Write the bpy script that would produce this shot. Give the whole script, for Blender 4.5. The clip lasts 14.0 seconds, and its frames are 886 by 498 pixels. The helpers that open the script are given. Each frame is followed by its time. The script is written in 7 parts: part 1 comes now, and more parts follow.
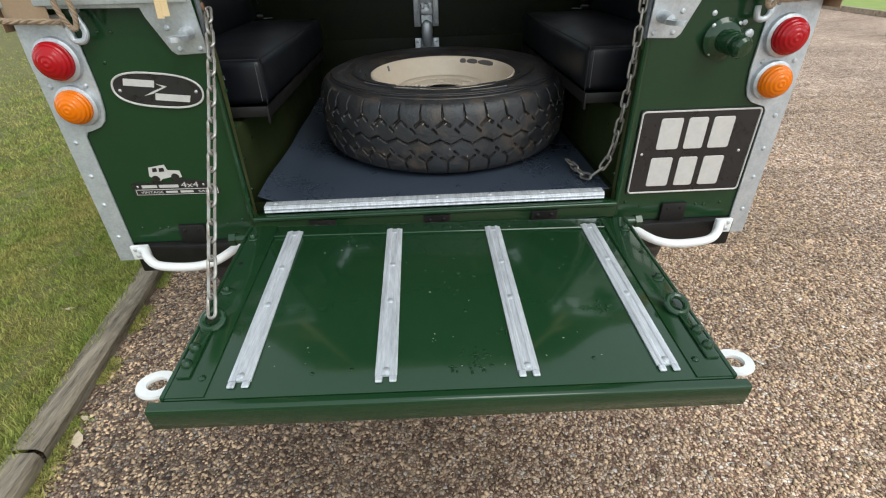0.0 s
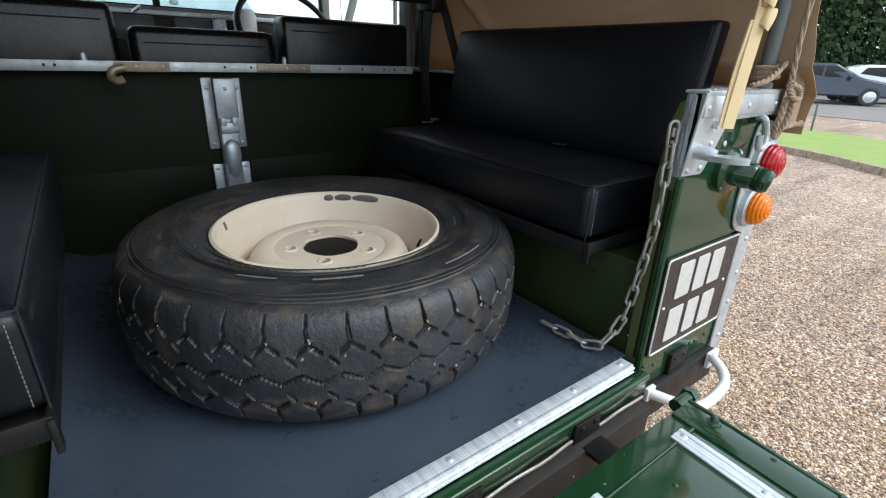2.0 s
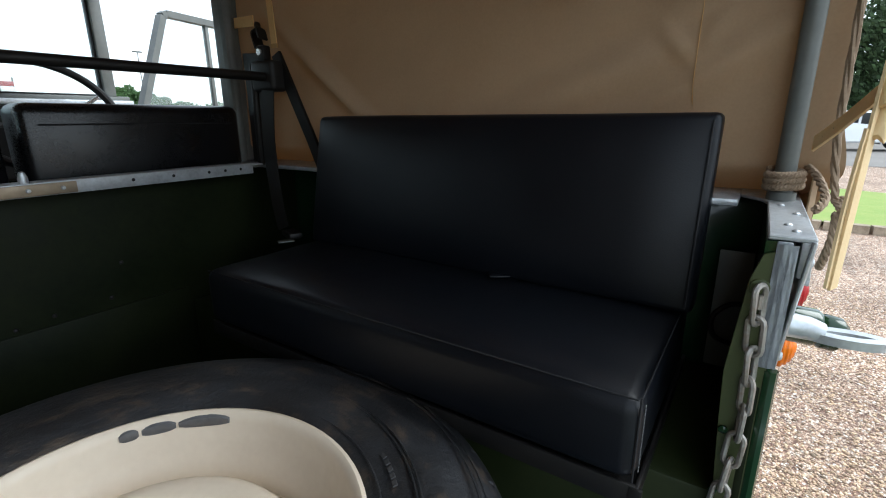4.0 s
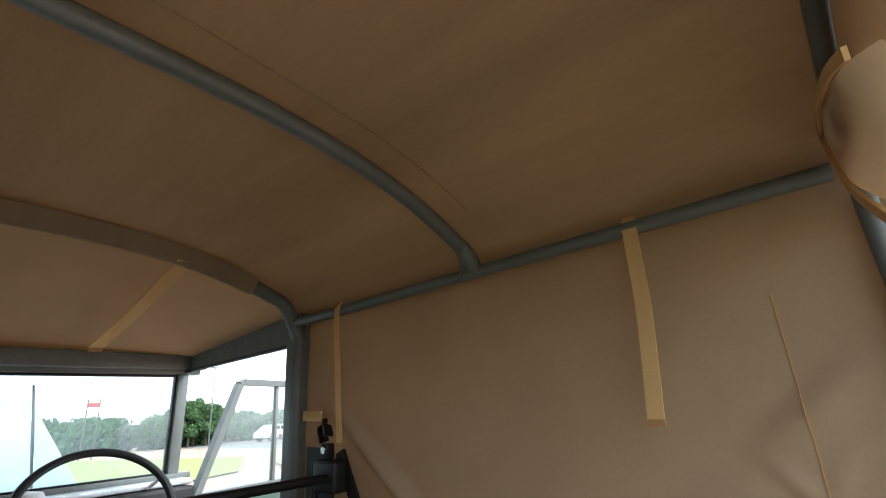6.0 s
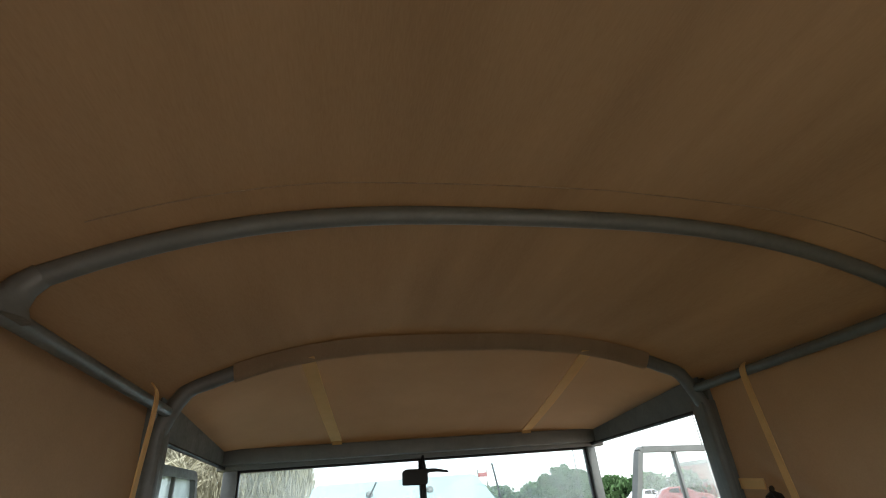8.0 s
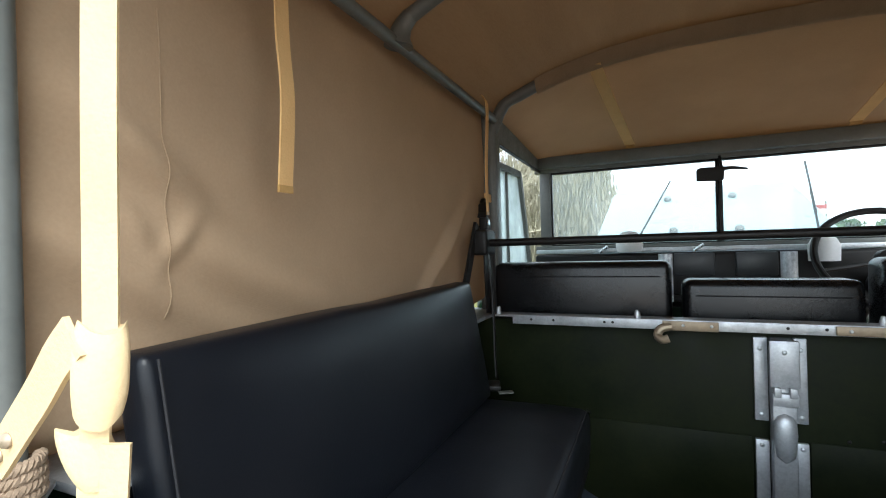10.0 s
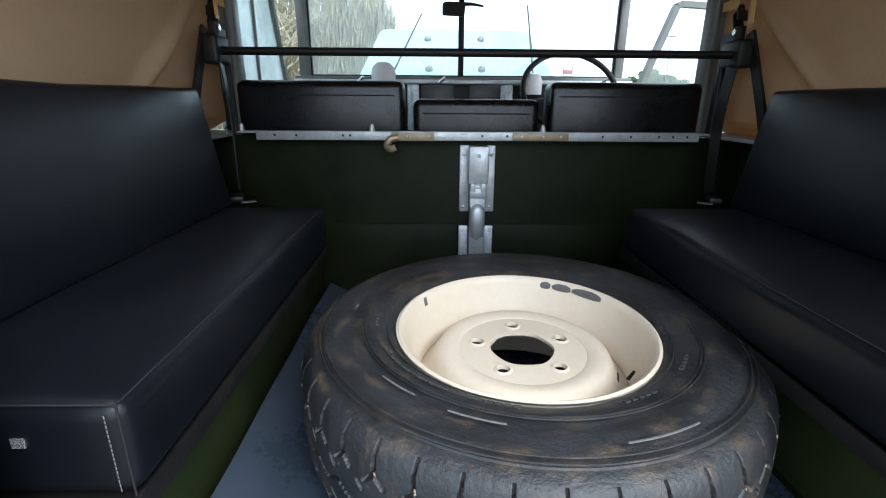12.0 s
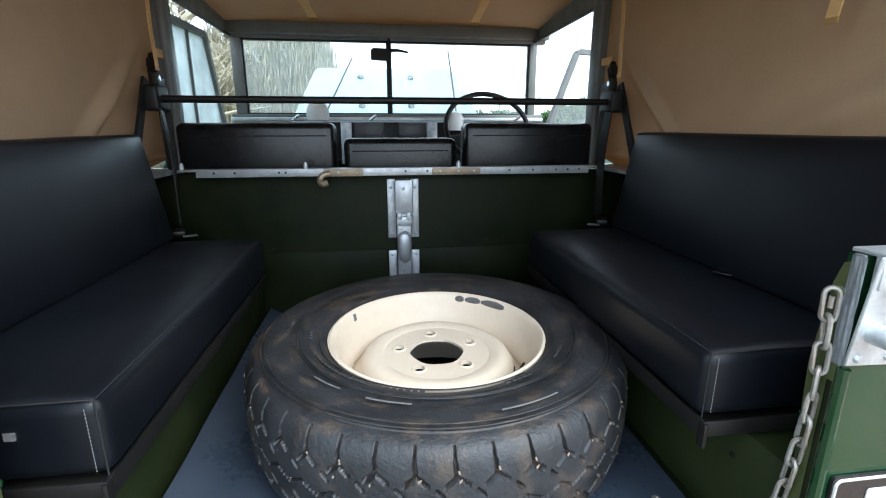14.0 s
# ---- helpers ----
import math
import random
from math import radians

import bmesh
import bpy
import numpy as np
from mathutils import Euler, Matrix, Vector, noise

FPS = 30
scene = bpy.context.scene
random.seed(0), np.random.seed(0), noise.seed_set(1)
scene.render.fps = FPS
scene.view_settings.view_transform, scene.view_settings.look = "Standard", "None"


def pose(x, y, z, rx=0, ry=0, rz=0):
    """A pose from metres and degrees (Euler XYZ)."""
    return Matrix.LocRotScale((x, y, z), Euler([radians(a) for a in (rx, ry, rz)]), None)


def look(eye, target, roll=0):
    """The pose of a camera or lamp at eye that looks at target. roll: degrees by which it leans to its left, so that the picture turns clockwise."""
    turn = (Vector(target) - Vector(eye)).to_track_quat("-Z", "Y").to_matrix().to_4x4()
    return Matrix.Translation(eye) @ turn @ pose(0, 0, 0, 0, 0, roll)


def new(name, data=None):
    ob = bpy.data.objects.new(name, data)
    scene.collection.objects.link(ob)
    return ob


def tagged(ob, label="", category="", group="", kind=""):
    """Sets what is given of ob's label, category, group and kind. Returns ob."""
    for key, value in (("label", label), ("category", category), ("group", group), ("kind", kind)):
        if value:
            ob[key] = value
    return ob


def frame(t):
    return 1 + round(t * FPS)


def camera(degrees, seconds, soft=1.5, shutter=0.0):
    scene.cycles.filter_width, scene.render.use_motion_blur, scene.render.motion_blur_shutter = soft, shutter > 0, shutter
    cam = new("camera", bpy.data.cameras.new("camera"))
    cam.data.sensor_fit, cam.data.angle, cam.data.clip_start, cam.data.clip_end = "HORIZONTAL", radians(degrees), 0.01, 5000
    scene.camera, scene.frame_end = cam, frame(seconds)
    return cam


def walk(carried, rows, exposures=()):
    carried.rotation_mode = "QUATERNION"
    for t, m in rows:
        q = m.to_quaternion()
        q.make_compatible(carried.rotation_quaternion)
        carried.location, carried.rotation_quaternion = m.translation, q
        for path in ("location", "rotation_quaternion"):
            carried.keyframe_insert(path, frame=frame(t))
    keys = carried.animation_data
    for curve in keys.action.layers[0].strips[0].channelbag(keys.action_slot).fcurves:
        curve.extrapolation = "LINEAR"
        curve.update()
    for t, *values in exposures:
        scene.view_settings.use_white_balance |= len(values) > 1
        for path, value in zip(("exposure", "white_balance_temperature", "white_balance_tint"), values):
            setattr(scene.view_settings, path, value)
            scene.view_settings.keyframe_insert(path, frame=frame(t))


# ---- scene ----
cam = camera(86.7, 14.0, soft=1.1)
PATH = [
    (0, (-0.025, -1.07, 1.184), (0.037, 0.625, 0.124), -1.6),
    (0.5, (-0.165, -0.92, 1.158), (0.147, 0.714, 0.048), -0.4),
    (1, (-0.257, -0.779, 1.156), (0.27, 0.826, 0.086), -1.1),
    (1.5, (-0.295, -0.548, 1.159), (0.521, 1.012, 0.21), -0.0),
    (1.6, (-0.3, -0.517, 1.161), (0.564, 1.032, 0.237), 0.3),
    (2, (-0.315, -0.387, 1.195), (0.798, 1.095, 0.444), 1.8),
    (2.2, (-0.324, -0.31, 1.207), (0.922, 1.063, 0.457), 1.1),
    (4.3, (-0.034, 0.058, 1.293), (1.575, 1.137, 0.796), -0.8),
    (4.5, (-0.009, 0.071, 1.311), (1.6, 1.172, 0.865), -0.9),
    (5, (0.014, 0.097, 1.371), (1.654, 1.234, 1.24), -1.4),
    (5.5, (-0.003, 0.094, 1.442), (1.602, 1.253, 1.726), -2.4),
    (6, (-0.057, 0.082, 1.49), (1.417, 1.264, 2.147), -3.9),
    (6.5, (-0.142, 0.079, 1.52), (1.118, 1.371, 2.383), -6.5),
    (7, (-0.2, 0.099, 1.539), (0.742, 1.582, 2.494), -5.5),
    (7.2, (-0.242, 0.106, 1.54), (0.534, 1.656, 2.537), -5.1),
    (9.3, (-0.313, -0.182, 1.4), (-0.638, 1.699, 1.995), -3.8),
    (9.5, (-0.287, -0.179, 1.382), (-0.843, 1.686, 1.846), -2.9),
    (10, (-0.258, -0.185, 1.357), (-1.065, 1.645, 1.354), -1.6),
    (10.5, (-0.241, -0.196, 1.309), (-0.992, 1.611, 0.892), -0.5),
    (11, (-0.204, -0.21, 1.27), (-0.735, 1.624, 0.674), 1.7),
    (11.5, (-0.148, -0.243, 1.25), (-0.443, 1.631, 0.615), 0.3),
    (12, (-0.111, -0.266, 1.251), (-0.079, 1.641, 0.647), 0.4),
    (12.5, (-0.093, -0.258, 1.258), (0.337, 1.608, 0.682), -1.8),
    (13, (-0.111, -0.258, 1.262), (0.605, 1.517, 0.681), -2.5),
    (13.5, (-0.109, -0.308, 1.272), (0.593, 1.471, 0.689), -2.1),
    (14, (-0.064, -0.429, 1.292), (0.195, 1.49, 0.789), 0.0),
]
walk(cam, [(t, look(eye, target, roll)) for t, eye, target, roll in PATH],
     exposures=[(t, stops, kelvin, 5) for t, stops, kelvin in ((0, 0.58, 6350), (0.5, 0.58, 6200), (1.0, 0.64, 5950), (2.2, 1.06, 5950), (4.3, 1.2, 5900), (5.0, 1.75, 6000), (5.5, 1.85, 5950), (6.1, 1.85, 5900), (6.6, 1.65, 6100), (7.2, 1.40, 6500), (9.3, 1.8, 5800), (10.0, 1.80, 6000), (10.5, 1.72, 5950), (12.0, 1.65, 5700), (14.0, 1.77, 5700))])

# ---- world and light: overcast daylight ----
world = bpy.data.worlds.new("overcast_sky")
scene.world = world
world.use_nodes = True
wn = world.node_tree.nodes
wl = world.node_tree.links
sky = wn.new("ShaderNodeTexSky")
sky.sky_type, sky.sun_disc = "NISHITA", False
sky.sun_elevation, sky.sun_rotation = radians(46), radians(144)
sky.air_density, sky.dust_density, sky.ozone_density = 1.0, 1.2, 1.0
pale = wn.new("ShaderNodeHueSaturation")
pale.inputs["Saturation"].default_value = 0.42
wl.new(sky.outputs[0], pale.inputs["Color"])
cloud = wn.new("ShaderNodeMix")
cloud.data_type = "RGBA"
cloud.inputs["Factor"].default_value = 0.5
cloud.inputs["B"].default_value = (6.6, 6.9, 7.2, 1)  # even cloud cover
wl.new(pale.outputs[0], cloud.inputs["A"])
wl.new(cloud.outputs["Result"], wn["Background"].inputs["Color"])
wn["Background"].inputs["Strength"].default_value = 0.15

sun_data = bpy.data.lights.new("sun", "SUN")
sun_data.energy, sun_data.angle, sun_data.color = 1.1, radians(35), (1.0, 0.97, 0.92)
sun = new("sun", sun_data)
sun.matrix_world = look((5, -7, 9), (0, 0, 0))


# ---- materials ----
def material(name, base, other=None, rough=0.5, metal=0.0, scale=8.0, fine=120.0, bump=0.1, coat=0.0,
             amount=0.5, rough_var=0.15, weave=0.0, through_light=0.0, random_tint=0.0, spec=0.5, stretch=(1, 1, 1), depth=0.004, through_sat=1.0):
    """A principled surface with broad stains, fine grain and relief, in metres of the object's own space."""
    m = bpy.data.materials.new(name)
    m.use_nodes = True
    n, link = m.node_tree.nodes, m.node_tree.links
    bsdf = n["Principled BSDF"]
    other = other or tuple(c * 0.6 for c in base)
    coord = n.new("ShaderNodeTexCoord")
    mapping = n.new("ShaderNodeMapping")
    mapping.inputs["Scale"].default_value = stretch
    link.new(coord.outputs["Object"], mapping.inputs["Vector"])
    broad = n.new("ShaderNodeTexNoise")
    broad.inputs["Scale"].default_value, broad.inputs["Detail"].default_value, broad.inputs["Roughness"].default_value = scale, 8, 0.62
    grain = n.new("ShaderNodeTexNoise")
    grain.inputs["Scale"].default_value, grain.inputs["Detail"].default_value = fine, 5
    for node in (broad, grain):
        link.new(mapping.outputs[0], node.inputs["Vector"])
    blend = n.new("ShaderNodeMath")
    blend.operation = "MULTIPLY_ADD"
    link.new(grain.outputs["Fac"], blend.inputs[0])
    blend.inputs[1].default_value = 0.45
    link.new(broad.outputs["Fac"], blend.inputs[2])
    ramp = n.new("ShaderNodeMapRange")
    link.new(blend.outputs[0], ramp.inputs["Value"])
    ramp.inputs["From Min"].default_value, ramp.inputs["From Max"].default_value = 0.5, 0.95
    ramp.inputs["To Max"].default_value = amount
    mix = n.new("ShaderNodeMix")
    mix.data_type = "RGBA"
    mix.inputs["A"].default_value, mix.inputs["B"].default_value = (*base, 1), (*other, 1)
    link.new(ramp.outputs[0], mix.inputs["Factor"])
    colour = mix.outputs["Result"]
    if random_tint:
        info = n.new("ShaderNodeNewGeometry")
        tint = n.new("ShaderNodeHueSaturation")
        tone = n.new("ShaderNodeMapRange")
        link.new(info.outputs["Random Per Island"], tone.inputs["Value"])
        tone.inputs["To Min"].default_value, tone.inputs["To Max"].default_value = 1 - random_tint, 1 + random_tint
        link.new(tone.outputs[0], tint.inputs["Value"])
        link.new(colour, tint.inputs["Color"])
        colour = tint.outputs[0]
    link.new(colour, bsdf.inputs["Base Color"])
    bsdf.inputs["Metallic"].default_value = metal
    bsdf.inputs["Coat Weight"].default_value = coat
    bsdf.inputs["Coat Roughness"].default_value = 0.06
    bsdf.inputs["Specular IOR Level"].default_value = spec
    gloss = n.new("ShaderNodeMapRange")
    link.new(blend.outputs[0], gloss.inputs["Value"])
    gloss.inputs["From Min"].default_value, gloss.inputs["From Max"].default_value = 0.45, 1.0
    gloss.inputs["To Min"].default_value, gloss.inputs["To Max"].default_value = max(0.03, rough - rough_var), min(1, rough + rough_var)
    link.new(gloss.outputs[0], bsdf.inputs["Roughness"])
    height = blend.outputs[0]
    if weave:
        for axis in ("X", "Z"):
            wave = n.new("ShaderNodeTexWave")
            wave.bands_direction = axis
            wave.inputs["Scale"].default_value, wave.inputs["Distortion"].default_value = weave, 0.6
            link.new(mapping.outputs[0], wave.inputs["Vector"])
            add = n.new("ShaderNodeMath")
            add.operation = "MULTIPLY_ADD"
            link.new(wave.outputs["Fac"], add.inputs[0])
            add.inputs[1].default_value = 0.12
            link.new(height, add.inputs[2])
            height = add.outputs[0]
    relief = n.new("ShaderNodeBump")
    relief.inputs["Strength"].default_value, relief.inputs["Distance"].default_value = bump, depth
    link.new(height, relief.inputs["Height"])
    link.new(relief.outputs[0], bsdf.inputs["Normal"])
    if through_light:
        lit = n.new("ShaderNodeBsdfTranslucent")
        deep = n.new("ShaderNodeHueSaturation")  # light takes on more colour on its way through the cloth
        deep.inputs["Saturation"].default_value = through_sat
        link.new(colour, deep.inputs["Color"])
        link.new(deep.outputs[0], lit.inputs["Color"])
        link.new(relief.outputs[0], lit.inputs["Normal"])
        both = n.new("ShaderNodeMixShader")
        both.inputs[0].default_value = through_light
        link.new(bsdf.outputs[0], both.inputs[1])
        link.new(lit.outputs[0], both.inputs[2])
        link.new(both.outputs[0], n["Material Output"].inputs["Surface"])
    return m


PAINT = material("deep_green_gloss_paint", (0.009, 0.036, 0.013), (0.014, 0.044, 0.018), rough=0.14, scale=5, fine=60, bump=0.06, spec=0.35, coat=0.3, amount=0.6, rough_var=0.06)
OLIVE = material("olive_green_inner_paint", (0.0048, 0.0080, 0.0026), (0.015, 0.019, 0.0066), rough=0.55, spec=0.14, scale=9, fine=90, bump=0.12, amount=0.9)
# flange and wheel boxes: the inner olive lightened, daylight put into its colour
FLANGE = material("daylit_weathered_olive", (0.050, 0.066, 0.020), (0.075, 0.085, 0.032), rough=0.5, scale=20, fine=110, bump=0.15, amount=0.8)
SIDE_OLIVE = material("daylit_wheel_box_olive", (0.012, 0.019, 0.0055), (0.026, 0.033, 0.011), rough=0.5, spec=0.2, scale=8, fine=90, bump=0.15, amount=0.9)
WELD = material("ground_weld_metal", (0.36, 0.39, 0.42), (0.16, 0.17, 0.19), rough=0.5, metal=0.6, scale=90, fine=300, bump=0.5, amount=0.9, stretch=(1, 1, 0.3))
CHIP = material("chipped_paint", (0.26, 0.31, 0.27), (0.10, 0.15, 0.11), rough=0.8, scale=80)
GALV = material("galvanised_steel", (0.62, 0.65, 0.67), (0.36, 0.38, 0.40), rough=0.45, metal=0.6, scale=26, fine=180, bump=0.12, amount=0.8)
PALE_METAL = material("bare_aluminium_strip", (0.80, 0.83, 0.87), (0.34, 0.36, 0.38), rough=0.42, metal=0.4, scale=34, fine=170, bump=0.22, amount=0.85, stretch=(2.2, 0.22, 1))
HOOP = material("grey_green_hoop_paint", (0.135, 0.142, 0.132), (0.080, 0.088, 0.082), rough=0.45, scale=18, fine=120, bump=0.1)
BLACK = material("black_chassis_paint", (0.006, 0.006, 0.0065), (0.014, 0.012, 0.010), rough=0.48, spec=0.3, scale=16, fine=110, bump=0.15, amount=0.8)
SEAT_VINYL = material("polished_black_vinyl", (0.0040, 0.0045, 0.0055), (0.007, 0.0075, 0.009), rough=0.28, spec=0.42, scale=5, fine=420, bump=0.12, rough_var=0.09, depth=0.002)
VINYL = material("black_vinyl", (0.0033, 0.0043, 0.0066), (0.006, 0.0070, 0.0105), rough=0.41, spec=0.30, scale=5, fine=420, bump=0.2, rough_var=0.09, depth=0.002)
STITCH = material("grey_stitching", (0.009, 0.009, 0.011), rough=0.8, bump=0.1)
CANVAS = material("khaki_canvas", (0.445, 0.325, 0.212), (0.345, 0.245, 0.155), rough=0.9, scale=3.5, fine=260, bump=0.18, amount=0.7, weave=260, through_light=0.28, through_sat=1.22, spec=0.2, rough_var=0.05, depth=0.002)
CANVAS_TOP = material("khaki_canvas_top", (0.385, 0.280, 0.180), (0.285, 0.20, 0.125), rough=0.9, scale=5, fine=260, bump=0.18, amount=0.8, weave=260, through_light=0.28, through_sat=1.22, spec=0.2, rough_var=0.05, depth=0.002, stretch=(2.0, 0.25, 1))
WEB = material("buff_webbing", (0.72, 0.46, 0.20), (0.56, 0.34, 0.14), rough=0.85, scale=14, fine=400, bump=0.3, spec=0.2, through_light=0.15)
# rear straps: paler cotton, with the skylight on them put into its colour
PALE_WEB = material("pale_buff_webbing", (0.80, 0.62, 0.36), (0.66, 0.48, 0.26), rough=0.85, scale=14, fine=400, bump=0.3, spec=0.2, through_light=0.15)
ROPE = material("tan_rope", (0.34, 0.25, 0.17), (0.20, 0.14, 0.09), rough=0.9, scale=60, fine=300, bump=0.4, amount=0.8)
RUBBER = material("black_tyre_rubber", (0.019, 0.020, 0.023), (0.055, 0.053, 0.052), rough=0.58, scale=9, fine=90, bump=0.2, amount=0.9)
DIRTY = material("dirty_chassis_paint", (0.012, 0.010, 0.009), (0.040, 0.028, 0.020), rough=0.7, scale=14, fine=110, bump=0.2, amount=0.8)
LEAF = material("dry_beige_leaf", (0.56, 0.46, 0.34), (0.36, 0.27, 0.18), rough=0.8, scale=60)
MUD = material("dried_mud", (0.30, 0.235, 0.17), (0.15, 0.105, 0.075), rough=0.9, scale=40)
SCUFF = material("pale_scuff", (0.17, 0.17, 0.17), (0.08, 0.08, 0.08), rough=0.8, scale=60)
CREAM = material("cream_rim_paint", (0.74, 0.64, 0.51), (0.62, 0.52, 0.40), rough=0.42, scale=10, fine=90, bump=0.05, amount=0.5)
WEIGHT = material("lead_weight", (0.13, 0.135, 0.145), (0.22, 0.22, 0.22), rough=0.5, metal=0.3, scale=60)
MAT = material("blue_black_rubber_mat", (0.028, 0.038, 0.055), (0.059, 0.073, 0.099), rough_var=0.05, rough=0.29, scale=5, fine=90, bump=0.12, amount=0.6)
WHITE = material("white_handle_paint", (0.78, 0.78, 0.77), (0.60, 0.60, 0.58), rough=0.4, scale=20, bump=0.1)
DIAL = material("dark_grey_panel_paint", (0.055, 0.058, 0.060), (0.035, 0.037, 0.040), rough=0.4, scale=14, fine=90, bump=0.08)
BRONZE = material("weathered_bronze", (0.36, 0.29, 0.20), (0.22, 0.175, 0.13), rough=0.5, metal=0.5, scale=40)
BRASS = material("worn_brass", (0.46, 0.27, 0.085), (0.30, 0.17, 0.06), rough=0.5, metal=0.15, scale=60)
PLATE_BLACK = material("black_number_plate", (0.014, 0.012, 0.012), (0.022, 0.02, 0.02), rough=0.35, scale=30)
PLATE_GREY = material("pressed_silver_grey", (0.60, 0.58, 0.55), (0.46, 0.44, 0.42), rough=0.45, scale=50, metal=0.2)
SILVER = material("polished_silver", (0.75, 0.75, 0.76), (0.5, 0.5, 0.5), rough=0.25, metal=0.8, scale=40)
RUST = material("rusty_steel", (0.26, 0.15, 0.09), (0.10, 0.06, 0.04), rough=0.75, metal=0.3, scale=60, bump=0.3)
CHAIN = material("dull_zinc_chain", (0.42, 0.42, 0.40), (0.24, 0.18, 0.13), rough=0.5, metal=0.7, scale=20, fine=150, bump=0.2, amount=0.8)
KERB = material("weathered_concrete_edging", (0.42, 0.34, 0.25), (0.16, 0.12, 0.082), rough=0.9, scale=14, fine=140, bump=0.5, amount=0.9)

EDGING = material("weathered_timber", (0.34, 0.29, 0.215), (0.060, 0.046, 0.034), rough=0.9, scale=9, fine=60, bump=0.9, amount=1.0, stretch=(5, 0.45, 5), depth=0.006)
PALE_BLUE = material("pale_blue_grey_paint", (0.29, 0.40, 0.42), (0.25, 0.345, 0.365), rough=0.34, scale=4, fine=40, bump=0.02, coat=0.3, amount=0.5)


def tyre_rubber(name):
    """Worn black rubber under patchy blue-grey dust, with brown mud smears and a rough moulded grain."""
    m = bpy.data.materials.new(name)
    m.use_nodes = True
    n, link = m.node_tree.nodes, m.node_tree.links
    bsdf = n["Principled BSDF"]
    coord = n.new("ShaderNodeTexCoord")
    # streaks follow the turn of the tyre: the way out from the hub counts for more than the way round
    apart, reach, across, lay = n.new("ShaderNodeSeparateXYZ"), n.new("ShaderNodeVectorMath"), n.new("ShaderNodeMath"), n.new("ShaderNodeCombineXYZ")
    flat = n.new("ShaderNodeVectorMath")
    flat.operation, reach.operation, across.operation = "MULTIPLY", "LENGTH", "MULTIPLY_ADD"
    link.new(coord.outputs["Object"], apart.inputs[0])
    link.new(coord.outputs["Object"], flat.inputs[0])
    flat.inputs[1].default_value = (1, 1, 0)
    link.new(flat.outputs[0], reach.inputs[0])
    link.new(reach.outputs["Value"], across.inputs[0])
    across.inputs[1].default_value = 2.6
    link.new(apart.outputs["Z"], across.inputs[2])
    link.new(across.outputs[0], lay.inputs[2])
    link.new(apart.outputs["X"], lay.inputs[0])
    link.new(apart.outputs["Y"], lay.inputs[1])
    layers = []
    for scale, detail, low, high in ((9.0, 12, 0.34, 0.68), (16.0, 8, 0.51, 0.70), (110.0, 4, 0.35, 0.75)):
        tex, cut = n.new("ShaderNodeTexNoise"), n.new("ShaderNodeMapRange")
        tex.inputs["Scale"].default_value, tex.inputs["Detail"].default_value, tex.inputs["Roughness"].default_value = scale, detail, 0.65
        link.new(lay.outputs[0] if scale < 50 else coord.outputs["Object"], tex.inputs["Vector"])
        link.new(tex.outputs["Fac"], cut.inputs["Value"])
        cut.inputs["From Min"].default_value, cut.inputs["From Max"].default_value = low, high
        layers.append((tex, cut))
    dust, mud_mix = n.new("ShaderNodeMix"), n.new("ShaderNodeMix")
    dust.data_type = mud_mix.data_type = "RGBA"
    dust.inputs["A"].default_value, dust.inputs["B"].default_value = (0.0095, 0.0098, 0.0108, 1), (0.040, 0.043, 0.050, 1)
    # the tread and shoulder carry more dust than the sidewall
    wide, thick = n.new("ShaderNodeMapRange"), n.new("ShaderNodeMath")
    link.new(reach.outputs["Value"], wide.inputs["Value"])
    wide.inputs["From Min"].default_value, wide.inputs["From Max"].default_value = 0.325, 0.365
    wide.inputs["To Min"].default_value, wide.inputs["To Max"].default_value = 0.55, 0.55
    thick.operation = "MULTIPLY"
    link.new(layers[0][1].outputs[0], thick.inputs[0])
    link.new(wide.outputs[0], thick.inputs[1])
    link.new(thick.outputs[0], dust.inputs["Factor"])
    weak = n.new("ShaderNodeMath")
    weak.operation = "MULTIPLY"
    link.new(layers[1][1].outputs[0], weak.inputs[0])
    weak.inputs[1].default_value = 0.8
    link.new(dust.outputs["Result"], mud_mix.inputs["A"])
    mud_mix.inputs["B"].default_value = (0.095, 0.068, 0.046, 1)
    # dried mud stays in the tread cuts
    shape, hollow, caked, most = n.new("ShaderNodeNewGeometry"), n.new("ShaderNodeMapRange"), n.new("ShaderNodeMath"), n.new("ShaderNodeMath")
    link.new(shape.outputs["Pointiness"], hollow.inputs["Value"])
    hollow.inputs["From Min"].default_value, hollow.inputs["From Max"].default_value = 0.495, 0.44
    hollow.inputs["To Max"].default_value = 0.75
    caked.operation, most.operation = "MULTIPLY", "MAXIMUM"
    link.new(hollow.outputs[0], caked.inputs[0])
    link.new(layers[0][0].outputs["Fac"], caked.inputs[1])
    link.new(caked.outputs[0], most.inputs[0])
    link.new(weak.outputs[0], most.inputs[1])
    link.new(most.outputs[0], mud_mix.inputs["Factor"])
    link.new(mud_mix.outputs["Result"], bsdf.inputs["Base Color"])
    gloss = n.new("ShaderNodeMapRange")
    link.new(layers[0][0].outputs["Fac"], gloss.inputs["Value"])
    gloss.inputs["To Min"].default_value, gloss.inputs["To Max"].default_value = 0.34, 0.66
    link.new(gloss.outputs[0], bsdf.inputs["Roughness"])
    bsdf.inputs["Specular IOR Level"].default_value = 0.60
    total, relief = n.new("ShaderNodeMath"), n.new("ShaderNodeBump")
    total.operation = "MULTIPLY_ADD"
    link.new(layers[1][0].outputs["Fac"], total.inputs[0])
    total.inputs[1].default_value = 1.5
    link.new(layers[2][0].outputs["Fac"], total.inputs[2])
